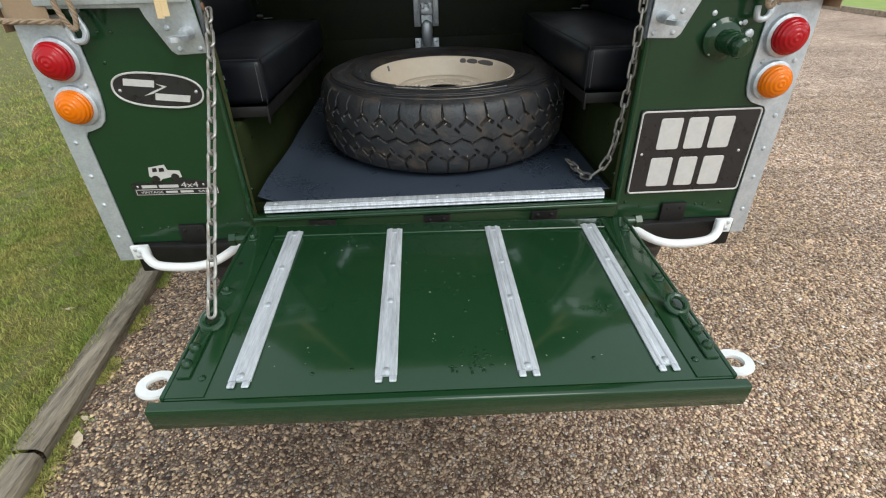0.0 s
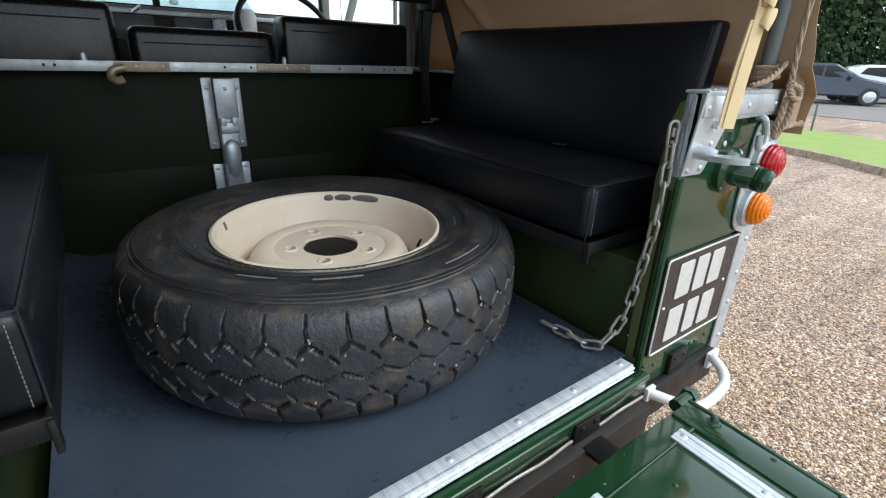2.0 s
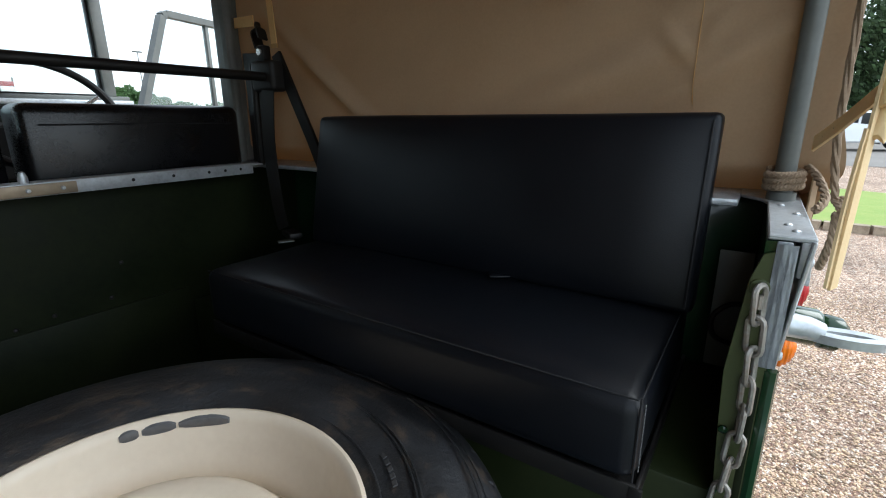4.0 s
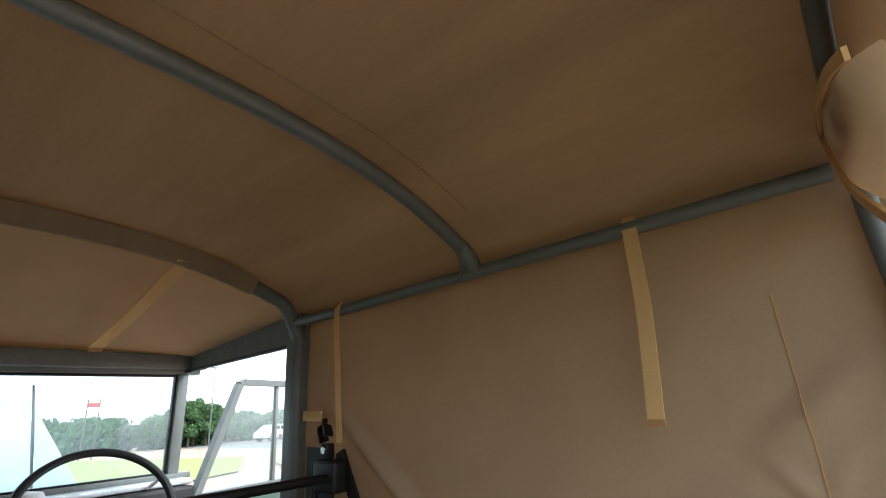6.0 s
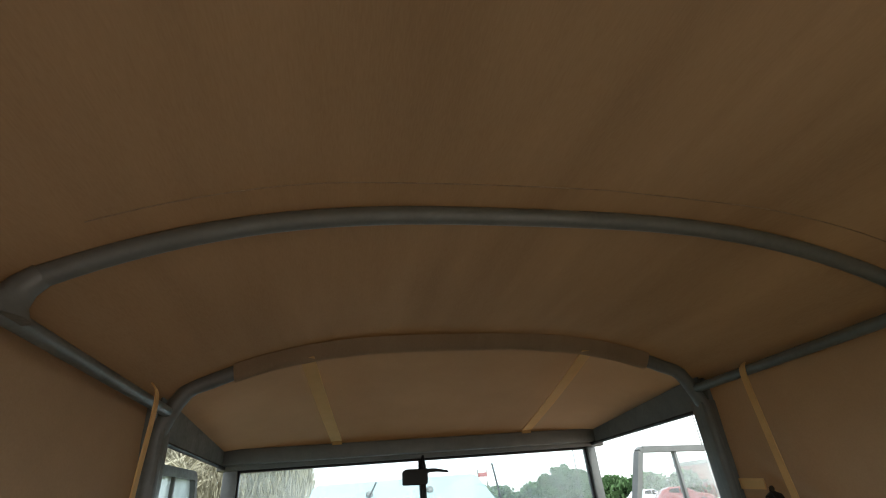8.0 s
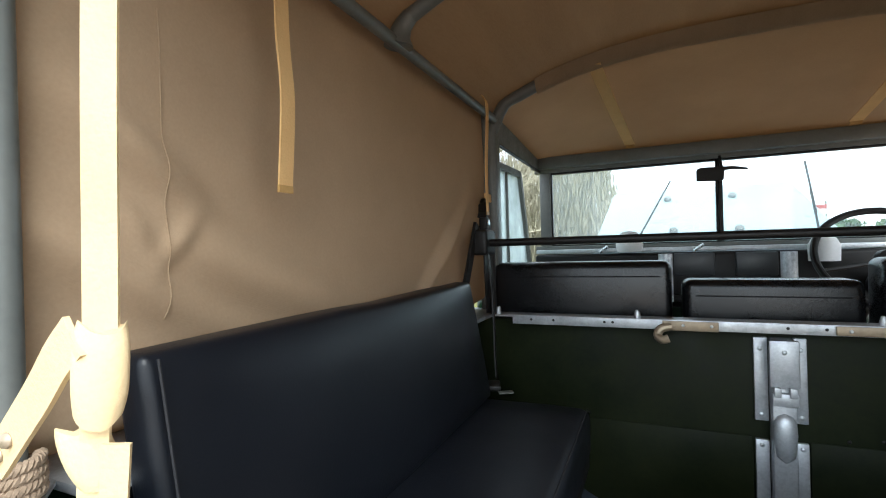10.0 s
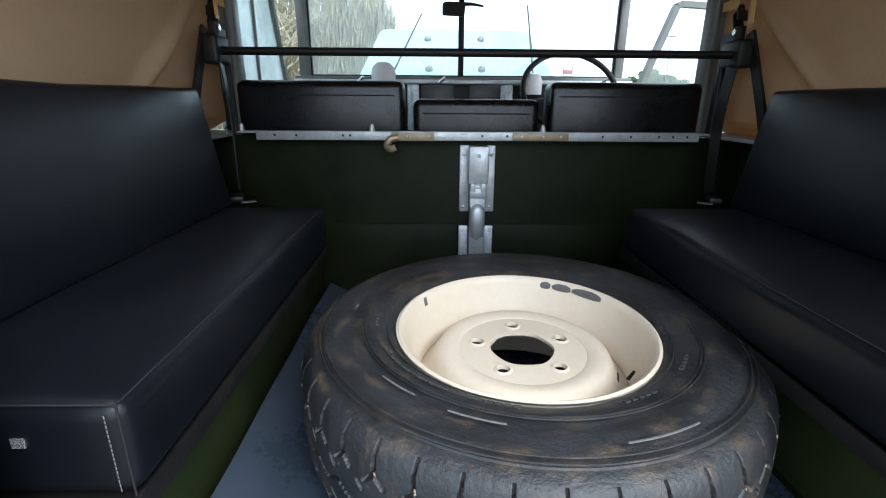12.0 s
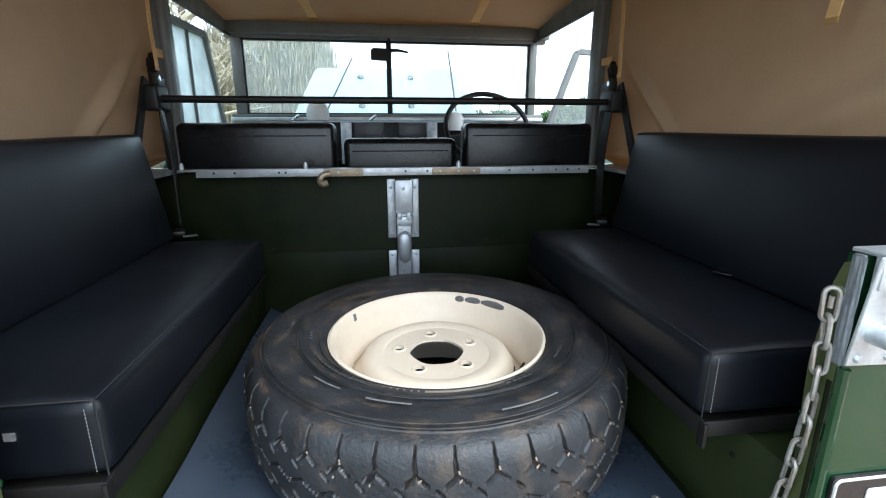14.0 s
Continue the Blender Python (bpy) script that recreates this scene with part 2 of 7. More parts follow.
    relief.inputs["Strength"].default_value, relief.inputs["Distance"].default_value = 0.5, 0.004
    link.new(total.outputs[0], relief.inputs["Height"])
    link.new(relief.outputs[0], bsdf.inputs["Normal"])
    return m


TYRE = tyre_rubber("dusty_tyre_rubber")


def shade_and_tracks(n, link, coord):
    """How bright the drive is: the tailgate's shade painted in as a ragged patch, and worn tracks across the drive."""
    shade_reach, ragged, spread, cut = n.new("ShaderNodeVectorMath"), n.new("ShaderNodeTexNoise"), n.new("ShaderNodeMath"), n.new("ShaderNodeMapRange")
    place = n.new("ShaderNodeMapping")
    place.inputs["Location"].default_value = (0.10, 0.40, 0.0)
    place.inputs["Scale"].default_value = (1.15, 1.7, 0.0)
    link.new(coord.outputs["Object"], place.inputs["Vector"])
    shade_reach.operation = "LENGTH"
    link.new(place.outputs[0], shade_reach.inputs[0])
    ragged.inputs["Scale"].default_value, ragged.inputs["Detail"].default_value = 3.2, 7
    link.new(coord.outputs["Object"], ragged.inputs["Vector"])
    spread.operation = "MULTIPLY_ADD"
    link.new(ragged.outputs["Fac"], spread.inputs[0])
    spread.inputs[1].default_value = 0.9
    link.new(shade_reach.outputs["Value"], spread.inputs[2])
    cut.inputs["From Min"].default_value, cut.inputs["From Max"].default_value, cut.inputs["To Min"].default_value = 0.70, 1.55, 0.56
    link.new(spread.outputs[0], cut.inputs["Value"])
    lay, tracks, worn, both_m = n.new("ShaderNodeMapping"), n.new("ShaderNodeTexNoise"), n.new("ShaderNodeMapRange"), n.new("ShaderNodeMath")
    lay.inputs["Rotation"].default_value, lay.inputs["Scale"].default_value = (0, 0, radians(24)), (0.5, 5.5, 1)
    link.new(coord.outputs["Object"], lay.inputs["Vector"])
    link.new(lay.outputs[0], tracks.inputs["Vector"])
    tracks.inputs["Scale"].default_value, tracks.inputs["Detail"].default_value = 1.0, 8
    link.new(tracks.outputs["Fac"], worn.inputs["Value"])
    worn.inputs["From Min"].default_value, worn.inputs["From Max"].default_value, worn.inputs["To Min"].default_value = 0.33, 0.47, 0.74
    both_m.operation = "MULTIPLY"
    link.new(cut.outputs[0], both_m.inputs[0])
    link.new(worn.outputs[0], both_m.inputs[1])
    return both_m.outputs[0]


def gravel(name):
    """Rolled gravel: cells of single stones in browns and buffs with dark gaps, and broad patches of wear."""
    m = bpy.data.materials.new(name)
    m.use_nodes = True
    n, link = m.node_tree.nodes, m.node_tree.links
    bsdf = n["Principled BSDF"]
    coord = n.new("ShaderNodeTexCoord")
    cells, gaps, broad, streak = n.new("ShaderNodeTexVoronoi"), n.new("ShaderNodeTexVoronoi"), n.new("ShaderNodeTexNoise"), n.new("ShaderNodeTexNoise")
    gaps.feature = "DISTANCE_TO_EDGE"
    for v in (cells, gaps):
        v.inputs["Scale"].default_value = 105
        link.new(coord.outputs["Object"], v.inputs["Vector"])
    broad.inputs["Scale"].default_value, broad.inputs["Detail"].default_value = 0.9, 7
    streak.inputs["Scale"].default_value, streak.inputs["Detail"].default_value = 11, 5
    for v in (broad, streak):
        link.new(coord.outputs["Object"], v.inputs["Vector"])
    tone = n.new("ShaderNodeValToRGB")
    marks = ((0.0, (0.14, 0.072, 0.050)), (0.3, (0.40, 0.240, 0.160)), (0.6, (0.68, 0.47, 0.335)), (0.85, (0.86, 0.66, 0.50)), (1.0, (0.92, 0.84, 0.74)))
    tone.color_ramp.elements[0].position, tone.color_ramp.elements[0].color = marks[0][0], (*marks[0][1], 1)
    tone.color_ramp.elements[1].position, tone.color_ramp.elements[1].color = marks[-1][0], (*marks[-1][1], 1)
    for p, c in marks[1:-1]:
        tone.color_ramp.elements.new(p).color = (*c, 1)
    split = n.new("ShaderNodeSeparateColor")
    link.new(cells.outputs["Color"], split.inputs[0])
    link.new(split.outputs[0], tone.inputs[0])
    gap = n.new("ShaderNodeMapRange")
    gap.inputs["From Max"].default_value, gap.inputs["To Min"].default_value = 0.20, 0.26
    link.new(gaps.outputs["Distance"], gap.inputs["Value"])
    patch = n.new("ShaderNodeMapRange")
    patch.inputs["From Min"].default_value, patch.inputs["From Max"].default_value, patch.inputs["To Min"].default_value, patch.inputs["To Max"].default_value = 0.3, 0.7, 0.72, 1.22
    link.new(broad.outputs["Fac"], patch.inputs["Value"])
    worn = n.new("ShaderNodeMapRange")
    worn.inputs["From Min"].default_value, worn.inputs["From Max"].default_value, worn.inputs["To Min"].default_value, worn.inputs["To Max"].default_value = 0.3, 0.7, 0.78, 1.2
    link.new(streak.outputs["Fac"], worn.inputs["Value"])
    one, two = n.new("ShaderNodeMath"), n.new("ShaderNodeMath")
    one.operation = two.operation = "MULTIPLY"
    link.new(gap.outputs[0], one.inputs[0])
    link.new(patch.outputs[0], one.inputs[1])
    link.new(one.outputs[0], two.inputs[0])
    link.new(worn.outputs[0], two.inputs[1])
    # darker towards the edging, ragged towards the drive
    split_at, edging_tone, ragged = n.new("ShaderNodeSeparateXYZ"), n.new("ShaderNodeMapRange"), n.new("ShaderNodeMath")
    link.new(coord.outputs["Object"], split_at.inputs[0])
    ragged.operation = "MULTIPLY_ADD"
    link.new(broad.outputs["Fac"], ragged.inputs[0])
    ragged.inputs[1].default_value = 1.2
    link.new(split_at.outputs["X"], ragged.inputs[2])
    edging_tone.inputs["From Min"].default_value, edging_tone.inputs["From Max"].default_value, edging_tone.inputs["To Min"].default_value, edging_tone.inputs["To Max"].default_value = -0.4, 1.3, 0.42, 1.0
    link.new(ragged.outputs[0], edging_tone.inputs["Value"])
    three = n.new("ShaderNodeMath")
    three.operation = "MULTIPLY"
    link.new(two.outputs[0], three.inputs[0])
    link.new(edging_tone.outputs[0], three.inputs[1])
    # the tailgate's painted shade and the worn tracks
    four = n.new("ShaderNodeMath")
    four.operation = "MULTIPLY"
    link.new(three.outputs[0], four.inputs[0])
    link.new(shade_and_tracks(n, link, coord), four.inputs[1])
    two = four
    shade = n.new("ShaderNodeVectorMath")
    shade.operation = "SCALE"
    link.new(tone.outputs[0], shade.inputs[0])
    link.new(two.outputs[0], shade.inputs["Scale"])
    link.new(shade.outputs[0], bsdf.inputs["Base Color"])
    bsdf.inputs["Roughness"].default_value = 0.85
    relief = n.new("ShaderNodeBump")
    relief.inputs["Strength"].default_value, relief.inputs["Distance"].default_value = 0.9, 0.006
    link.new(gaps.outputs["Distance"], relief.inputs["Height"])
    link.new(relief.outputs[0], bsdf.inputs["Normal"])
    return m


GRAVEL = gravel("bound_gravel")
STONES = material("loose_stones", (0.60, 0.435, 0.285), (0.24, 0.145, 0.088), rough=0.75, scale=20, fine=90, bump=0.3, random_tint=0.65)
# chips take the same painted shade and tracks as the ground
stone_nodes, stone_links = STONES.node_tree.nodes, STONES.node_tree.links
stone_tone = stone_nodes.new("ShaderNodeVectorMath")
stone_tone.operation = "SCALE"
stone_paint = stone_nodes["Principled BSDF"].inputs["Base Color"]
stone_links.new(stone_paint.links[0].from_socket, stone_tone.inputs[0])
stone_links.new(shade_and_tracks(stone_nodes, stone_links, stone_nodes["Texture Coordinate"]), stone_tone.inputs["Scale"])
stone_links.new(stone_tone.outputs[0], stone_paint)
LAWN = material("mossy_lawn", (0.100, 0.120, 0.028), (0.200, 0.165, 0.065), rough=0.95, scale=14, fine=60, bump=1.0, amount=1.0, depth=0.03)
FRESH = material("fresh_green_turf", (0.19, 0.29, 0.05), (0.30, 0.34, 0.10), rough=0.95, scale=2.5, fine=30, bump=0.8, amount=0.9, depth=0.02)
BLADES = material("grass_blades", (0.215, 0.300, 0.052), (0.440, 0.380, 0.135), rough=0.8, scale=4.5, fine=40, bump=0.0, amount=1.0, random_tint=0.6, through_light=0.3)
LEAVES = material("dark_foliage", (0.040, 0.075, 0.028), (0.075, 0.11, 0.04), rough=0.8, scale=0.3, fine=2, bump=0.0, random_tint=0.5, through_light=0.2)
# lighter than the dark hedge: haze over the far trees put into the green
CROWN = material("green_tree_foliage", (0.075, 0.150, 0.050), (0.12, 0.20, 0.08), rough=0.8, scale=0.3, fine=2, bump=0.0, random_tint=0.4, through_light=0.3)
# twigs turned paler beige, with the windscreen's haze put into their colour
TWIGS = material("haze_paled_winter_twigs", (0.36, 0.34, 0.25), (0.27, 0.26, 0.18), rough=0.9, scale=0.5, fine=3, bump=0.0, random_tint=0.10)
BARK = material("grey_bark", (0.12, 0.095, 0.07), (0.06, 0.05, 0.04), rough=0.9, scale=6, fine=40, bump=0.6)
TARMAC = material("pale_tarmac", (0.22, 0.20, 0.18), (0.15, 0.14, 0.13), rough=0.9, scale=0.6, fine=40, bump=0.4)
CAR_WHITE = material("white_car_paint", (0.78, 0.79, 0.80), (0.70, 0.71, 0.72), rough=0.2, coat=0.5, scale=2, bump=0.0)
CAR_RED = material("dull_red_car_paint", (0.30, 0.05, 0.05), rough=0.25, coat=0.4, scale=2, bump=0.0)
CAR_BLUE = material("dark_blue_car_paint", (0.03, 0.04, 0.07), rough=0.22, coat=0.4, scale=2, bump=0.0)
DARK_GLASS = material("dark_car_glass", (0.015, 0.018, 0.02), rough=0.08, scale=2, bump=0.0, rough_var=0.02)
RED_SIGN = material("red_sign_paint", (0.34, 0.05, 0.045), (0.28, 0.05, 0.045), rough=0.5, scale=3, bump=0.0)
PALE_WALL = material("pale_blue_cladding", (0.55, 0.62, 0.66), (0.45, 0.52, 0.56), rough=0.6, scale=1, bump=0.1)
BRICKISH = material("red_brick_wall", (0.34, 0.13, 0.09), (0.24, 0.10, 0.07), rough=0.9, scale=3, bump=0.3)
POST_WOOD = material("grey_green_timber_post", (0.10, 0.12, 0.09), (0.16, 0.14, 0.11), rough=0.85, scale=12, bump=0.4)


def lens(name, colour, rough=0.12):
    """Coloured moulded lamp lens: glossy, with some light passing through."""
    m = bpy.data.materials.new(name)
    m.use_nodes = True
    b = m.node_tree.nodes["Principled BSDF"]
    b.inputs["Base Color"].default_value = (*colour, 1)
    b.inputs["Roughness"].default_value = rough
    b.inputs["Specular IOR Level"].default_value = 0.30
    b.inputs["Subsurface Weight"].default_value = 0.06
    b.inputs["Subsurface Radius"].default_value = (0.02, 0.006, 0.003)
    return m


RED_LENS = lens("red_lamp_lens", (0.36, 0.006, 0.010), 0.12)
AMBER_LENS = lens("amber_lamp_lens", (0.70, 0.16, 0.002), 0.12)


def clear(name, tint=(0.95, 0.98, 0.97), film=0.1):
    """Glass with a thin film of dust and drizzle on it; veiling glare is mixed into the film."""
    m = bpy.data.materials.new(name)
    m.use_nodes = True
    n, link = m.node_tree.nodes, m.node_tree.links
    see, shine, both = n.new("ShaderNodeBsdfTransparent"), n.new("ShaderNodeBsdfGlossy"), n.new("ShaderNodeMixShader")
    see.inputs["Color"].default_value = (*tint, 1)
    shine.inputs["Roughness"].default_value = 0.03
    edge = n.new("ShaderNodeFresnel")
    edge.inputs["IOR"].default_value = 1.35
    link.new(edge.outputs[0], both.inputs[0])
    link.new(see.outputs[0], both.inputs[1])
    link.new(shine.outputs[0], both.inputs[2])
    dust, veil = n.new("ShaderNodeBsdfTranslucent"), n.new("ShaderNodeMixShader")
    dust.inputs["Color"].default_value = (0.86, 0.92, 0.94, 1)
    spots = n.new("ShaderNodeTexNoise")
    spots.inputs["Scale"].default_value, spots.inputs["Detail"].default_value = 9, 6
    thick = n.new("ShaderNodeMapRange")
    thick.inputs["From Min"].default_value, thick.inputs["From Max"].default_value = 0.3, 0.7
    thick.inputs["To Min"].default_value, thick.inputs["To Max"].default_value = film * 0.7, film * 1.3
    place = n.new("ShaderNodeTexCoord")
    link.new(place.outputs["Object"], spots.inputs["Vector"])
    link.new(spots.outputs["Fac"], thick.inputs["Value"])
    link.new(thick.outputs[0], veil.inputs[0])
    link.new(both.outputs[0], veil.inputs[1])
    link.new(dust.outputs[0], veil.inputs[2])
    link.new(veil.outputs[0], n["Material Output"].inputs["Surface"])
    return m


GLASS = clear("window_glass", film=0.11)
HAZY = clear("aged_side_window", (0.80, 0.90, 0.90), film=0.34)


# ---- mesh helpers ----
def part(name, bm, mat, parent=None, label="", smooth=True, sharp=35):
    """Links a bmesh as one mesh object under a thing or a part."""
    bmesh.ops.recalc_face_normals(bm, faces=bm.faces)
    data = bpy.data.meshes.new(name)
    bm.to_mesh(data)
    bm.free()
    data.materials.append(mat)
    if smooth:
        data.shade_smooth()
        data.set_sharp_from_angle(angle=radians(sharp))
    ob = new(name, data)
    if parent:
        ob.parent = parent
    if label:
        tagged(ob, label)
    return ob


def empty(name, label, category, group="", place=(0, 0, 0)):
    ob = new(name)
    ob.empty_display_size = 0.1
    ob.location = place
    return tagged(ob, label, category, group)


def box(x0, x1, y0, y1, z0, z1, bevel=0.0, segments=2, bm=None):
    own = bmesh.new()
    made = bmesh.ops.create_cube(own, size=1)
    for v in made["verts"]:
        v.co = Vector(((x0 + x1) / 2 + v.co.x * (x1 - x0), (y0 + y1) / 2 + v.co.y * (y1 - y0), (z0 + z1) / 2 + v.co.z * (z1 - z0)))
    if bevel:
        bmesh.ops.bevel(own, geom=own.edges[:], offset=bevel, segments=segments, affect="EDGES", profile=0.5)
    return join(bm, own)


def join(bm, own):
    if bm is None:
        return own
    data = bpy.data.meshes.new("joined")
    own.to_mesh(data)
    own.free()
    bm.from_mesh(data)
    bpy.data.meshes.remove(data)
    return bm


def turned(bm, m):
    bmesh.ops.transform(bm, matrix=m, verts=bm.verts)
    return bm


def tube(points, r, sides=12, bm=None, closed=False, flat=None, up=None):
    """A round bar along points; flat=(half width, half thickness) gives a ribbon with up as its thin way."""
    pts = [Vector(p) for p in points]
    bm = bm or bmesh.new()
    rings, side = [], None
    count = len(pts)
    for i, p in enumerate(pts):
        a, b = pts[(i - 1) % count] if closed or i else p, pts[(i + 1) % count] if closed or i < count - 1 else p
        way = (b - a).normalized()
        if up is not None:
            side = way.cross(Vector(up)).normalized()
        elif side is None:
            side = way.orthogonal().normalized()
        else:
            side = (side - way * side.dot(way)).normalized()
        over = side.cross(way)
        rr = r[i] if isinstance(r, (list, tuple)) else r
        if flat:
            ring = [p + side * (flat[0] * a) + over * (flat[1] * b) for a, b in ((-1, -1), (1, -1), (1, 1), (-1, 1))]
        else:
            ring = [p + (side * math.cos(k * math.tau / sides) + over * math.sin(k * math.tau / sides)) * rr for k in range(sides)]
        rings.append([bm.verts.new(q) for q in ring])
    n = len(rings[0])
    for i in range(count if closed else count - 1):
        one, two = rings[i], rings[(i + 1) % count]
        for k in range(n):
            bm.faces.new((one[k], one[(k + 1) % n], two[(k + 1) % n], two[k]))
    if not closed:
        bm.faces.new(rings[0][::-1])
        bm.faces.new(rings[-1])
    return bm


def curve_points(points, steps=8):
    """A smooth line through points."""
    pts = [Vector(p) for p in points]
    out = []
    for i in range(len(pts) - 1):
        a, b, c, d = pts[max(i - 1, 0)], pts[i], pts[i + 1], pts[min(i + 2, len(pts) - 1)]
        for k in range(steps):
            t = k / steps
            out.append(0.5 * (2 * b + (c - a) * t + (2 * a - 5 * b + 4 * c - d) * t * t + (3 * b - a - 3 * c + d) * t ** 3))
    return out + [pts[-1]]


def lathe(profile, sides=32, bm=None, closed=False):
    """A body turned round z from (radius, height) pairs."""
    bm = bm or bmesh.new()
    rings = [[bm.verts.new((r * math.cos(k * math.tau / sides), r * math.sin(k * math.tau / sides), z)) for k in range(sides)] for r, z in profile]
    pairs = list(zip(rings, rings[1:])) + ([(rings[-1], rings[0])] if closed else [])
    for one, two in pairs:
        for k in range(sides):
            bm.faces.new((one[k], one[(k + 1) % sides], two[(k + 1) % sides], two[k]))
    if not closed:
        for ring, (r, z) in ((rings[0], profile[0]), (rings[-1], profile[-1])):
            if r > 1e-5:
                bm.faces.new(ring)
    return bm


def sheet(outline, thick, place, bevel=0.0):
    """A plate from a flat outline (u, v), thick along its own w, laid by the matrix place."""
    bm = bmesh.new()
    face = bm.faces.new([bm.verts.new((u, v, 0)) for u, v in outline])
    out = bmesh.ops.extrude_face_region(bm, geom=[face])
    bmesh.ops.translate(bm, vec=(0, 0, thick), verts=[g for g in out["geom"] if isinstance(g, bmesh.types.BMVert)])
    if bevel:
        bmesh.ops.bevel(bm, geom=bm.edges[:], offset=bevel, segments=1, affect="EDGES")
    return turned(bm, place)


def rounded(x0, x1, y0, y1, r, steps=5):
    out = []
    for cx, cy, a in ((x1 - r, y1 - r, 0), (x0 + r, y1 - r, 90), (x0 + r, y0 + r, 180), (x1 - r, y0 + r, 270)):
        out += [(cx + r * math.cos(radians(a + 90 * k / steps)), cy + r * math.sin(radians(a + 90 * k / steps))) for k in range(steps + 1)]
    return out


# plates in the plane of the rear panels: u is x, v is z, w towards the rear
BACK = Matrix(((1, 0, 0, 0), (0, 0, -1, 0), (0, 1, 0, 0), (0, 0, 0, 1)))


def back(y):
    return Matrix.Translation((0, y, 0)) @ BACK


def aim(place, way):
    """A pose at place whose z runs along way."""
    return Matrix.Translation(place) @ Vector(way).to_track_quat("Z", "Y").to_matrix().to_4x4()


def rivet_mesh(r=0.005, h=0.003):
    return lathe([(r, 0), (r * 0.92, h * 0.5), (r * 0.6, h * 0.9), (0.0001, h)], 10)


def rivets(parent, mat, spots, way, r=0.005, h=0.003, name="rivet"):
    first = None
    for s in spots:
        if first is None:
            first = part(name, rivet_mesh(r, h), mat, parent)
            first.matrix_basis = aim(s, way)
        else:
            ob = new(name, first.data)
            ob.parent = parent
            ob.matrix_basis = aim(s, way)


def grid_sheet(nu, nv, fn, thick=0.0):
    bm = bmesh.new()
    vs = [[bm.verts.new(fn(i / nu, j / nv)) for j in range(nv + 1)] for i in range(nu + 1)]
    for i in range(nu):
        for j in range(nv):
            bm.faces.new((vs[i][j], vs[i + 1][j], vs[i + 1][j + 1], vs[i][j + 1]))
    if thick:
        bmesh.ops.recalc_face_normals(bm, faces=bm.faces)
        bmesh.ops.solidify(bm, geom=bm.faces[:], thickness=thick)
    return bm


# ---- the setting ----
def plane(name, pts, z, mat, kind="structure", label="", category=""):
    bm = bmesh.new()
    bm.faces.new([bm.verts.new((x, y, z)) for x, y in pts])
    ob = part(name, bm, mat, None, smooth=False)
    return tagged(ob, label, category, kind=kind)


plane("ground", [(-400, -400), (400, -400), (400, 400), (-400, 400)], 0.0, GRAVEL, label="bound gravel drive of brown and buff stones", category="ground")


def kerb_x(y):
    return -1.145 - 0.10 * y


# lawn beside the drive, with its timber edging in lengths
lawn_bm = grid_sheet(60, 60, lambda u, v: Vector((kerb_x(-8 + 40 * v ** 1.5) - 0.07 - 30 * u ** 2.2, -8 + 40 * v ** 1.5,
                     0.045 + 0.018 * noise.noise((30 * u ** 2.2 * 1.5, 40 * v ** 1.5 * 1.5, 0)) + 0.008 * noise.noise((30 * u ** 2.2 * 9, 40 * v ** 1.5 * 9, 3)))))
tagged(part("lawn", lawn_bm, LAWN), "short mossy lawn with dry brown patches", "lawn", kind="structure")
edging = empty("lawn_edging", "weathered brown timber edging along the lawn", "edging")
tagged(edging, kind="structure")
ends = [-8.0, -4.4, -2.3, -0.215, 0.9, 1.95, 3.0, 5.0, 8.0, 12.0]
for i, (a, b) in enumerate(zip(ends, ends[1:])):
    def face(u, v, a=a, b=b, i=i):
        y = a + 0.006 + (b - a - 0.012) * u
        prof = [(0.0, -0.02), (0.006, 0.044), (-0.006, 0.058), (-0.040, 0.061), (-0.074, 0.058), (-0.080, -0.02)][round(v * 5)]
        wob = 0.004 * noise.noise((y * 6, i, v * 4)) + 0.0025 * noise.noise((y * 30, i, v * 9))
        return Vector((kerb_x(y) + prof[0] + wob, y, prof[1] + wob * 0.8))
    part("edging_length", grid_sheet(max(8, int((b - a) * 24)), 5, face), EDGING, edging)

# far lawn strip across the drive, its kerb, and the road beyond
strip = [(7.0, 0.1), (7.6, 1.0), (8.2, 2.0), (8.6, 3.6), (8.75, 6.0), (8.9, 9.5), (9.5, 14.0), (11.5, 19.0)]
strip_far = [(16.0, 21.0), (13.4, 14.0), (12.6, 9.5), (12.2, 6.0), (11.8, 3.6), (11.2, 2.0), (10.8, 1.0), (10.4, -1.2), (9.4, -3.2), (7.8, -3.0), (6.9, -1.5)]
plane("lawn_strip", strip + strip_far, 0.07, FRESH, label="bright green grass strip with stone kerb", category="lawn")
strip_kerb = empty("strip_kerb", "pale grey kerb round the grass strip", "kerb")
tagged(strip_kerb, kind="structure")
line = curve_points([(x, y, 0.04) for x, y in [(9.4, -3.3), (7.8, -3.1), (6.85, -1.5)] + strip], 4)
for a, b in zip(line, line[1:]):
    part("kerb_stone", tube([a + (b - a) * 0.03, b - (b - a) * 0.03], 0, bm=None, flat=(0.06, 0.055), up=(0, 0, 1)), KERB, strip_kerb, smooth=False)
plane("road", [(16.2, -40), (34, -40), (40, 60), (20, 60), (17.5, 21), (16.4, 6), (16.2, 2)], 0.012, TARMAC, label="pale tarmac car park and path", category="road")
plane("far_lawn", [(2.5, 14), (9, 17), (13, 24), (10, 40), (2, 36), (-6, 22)], 0.05, FRESH, label="bright green lawn ahead of the vehicle", category="lawn")
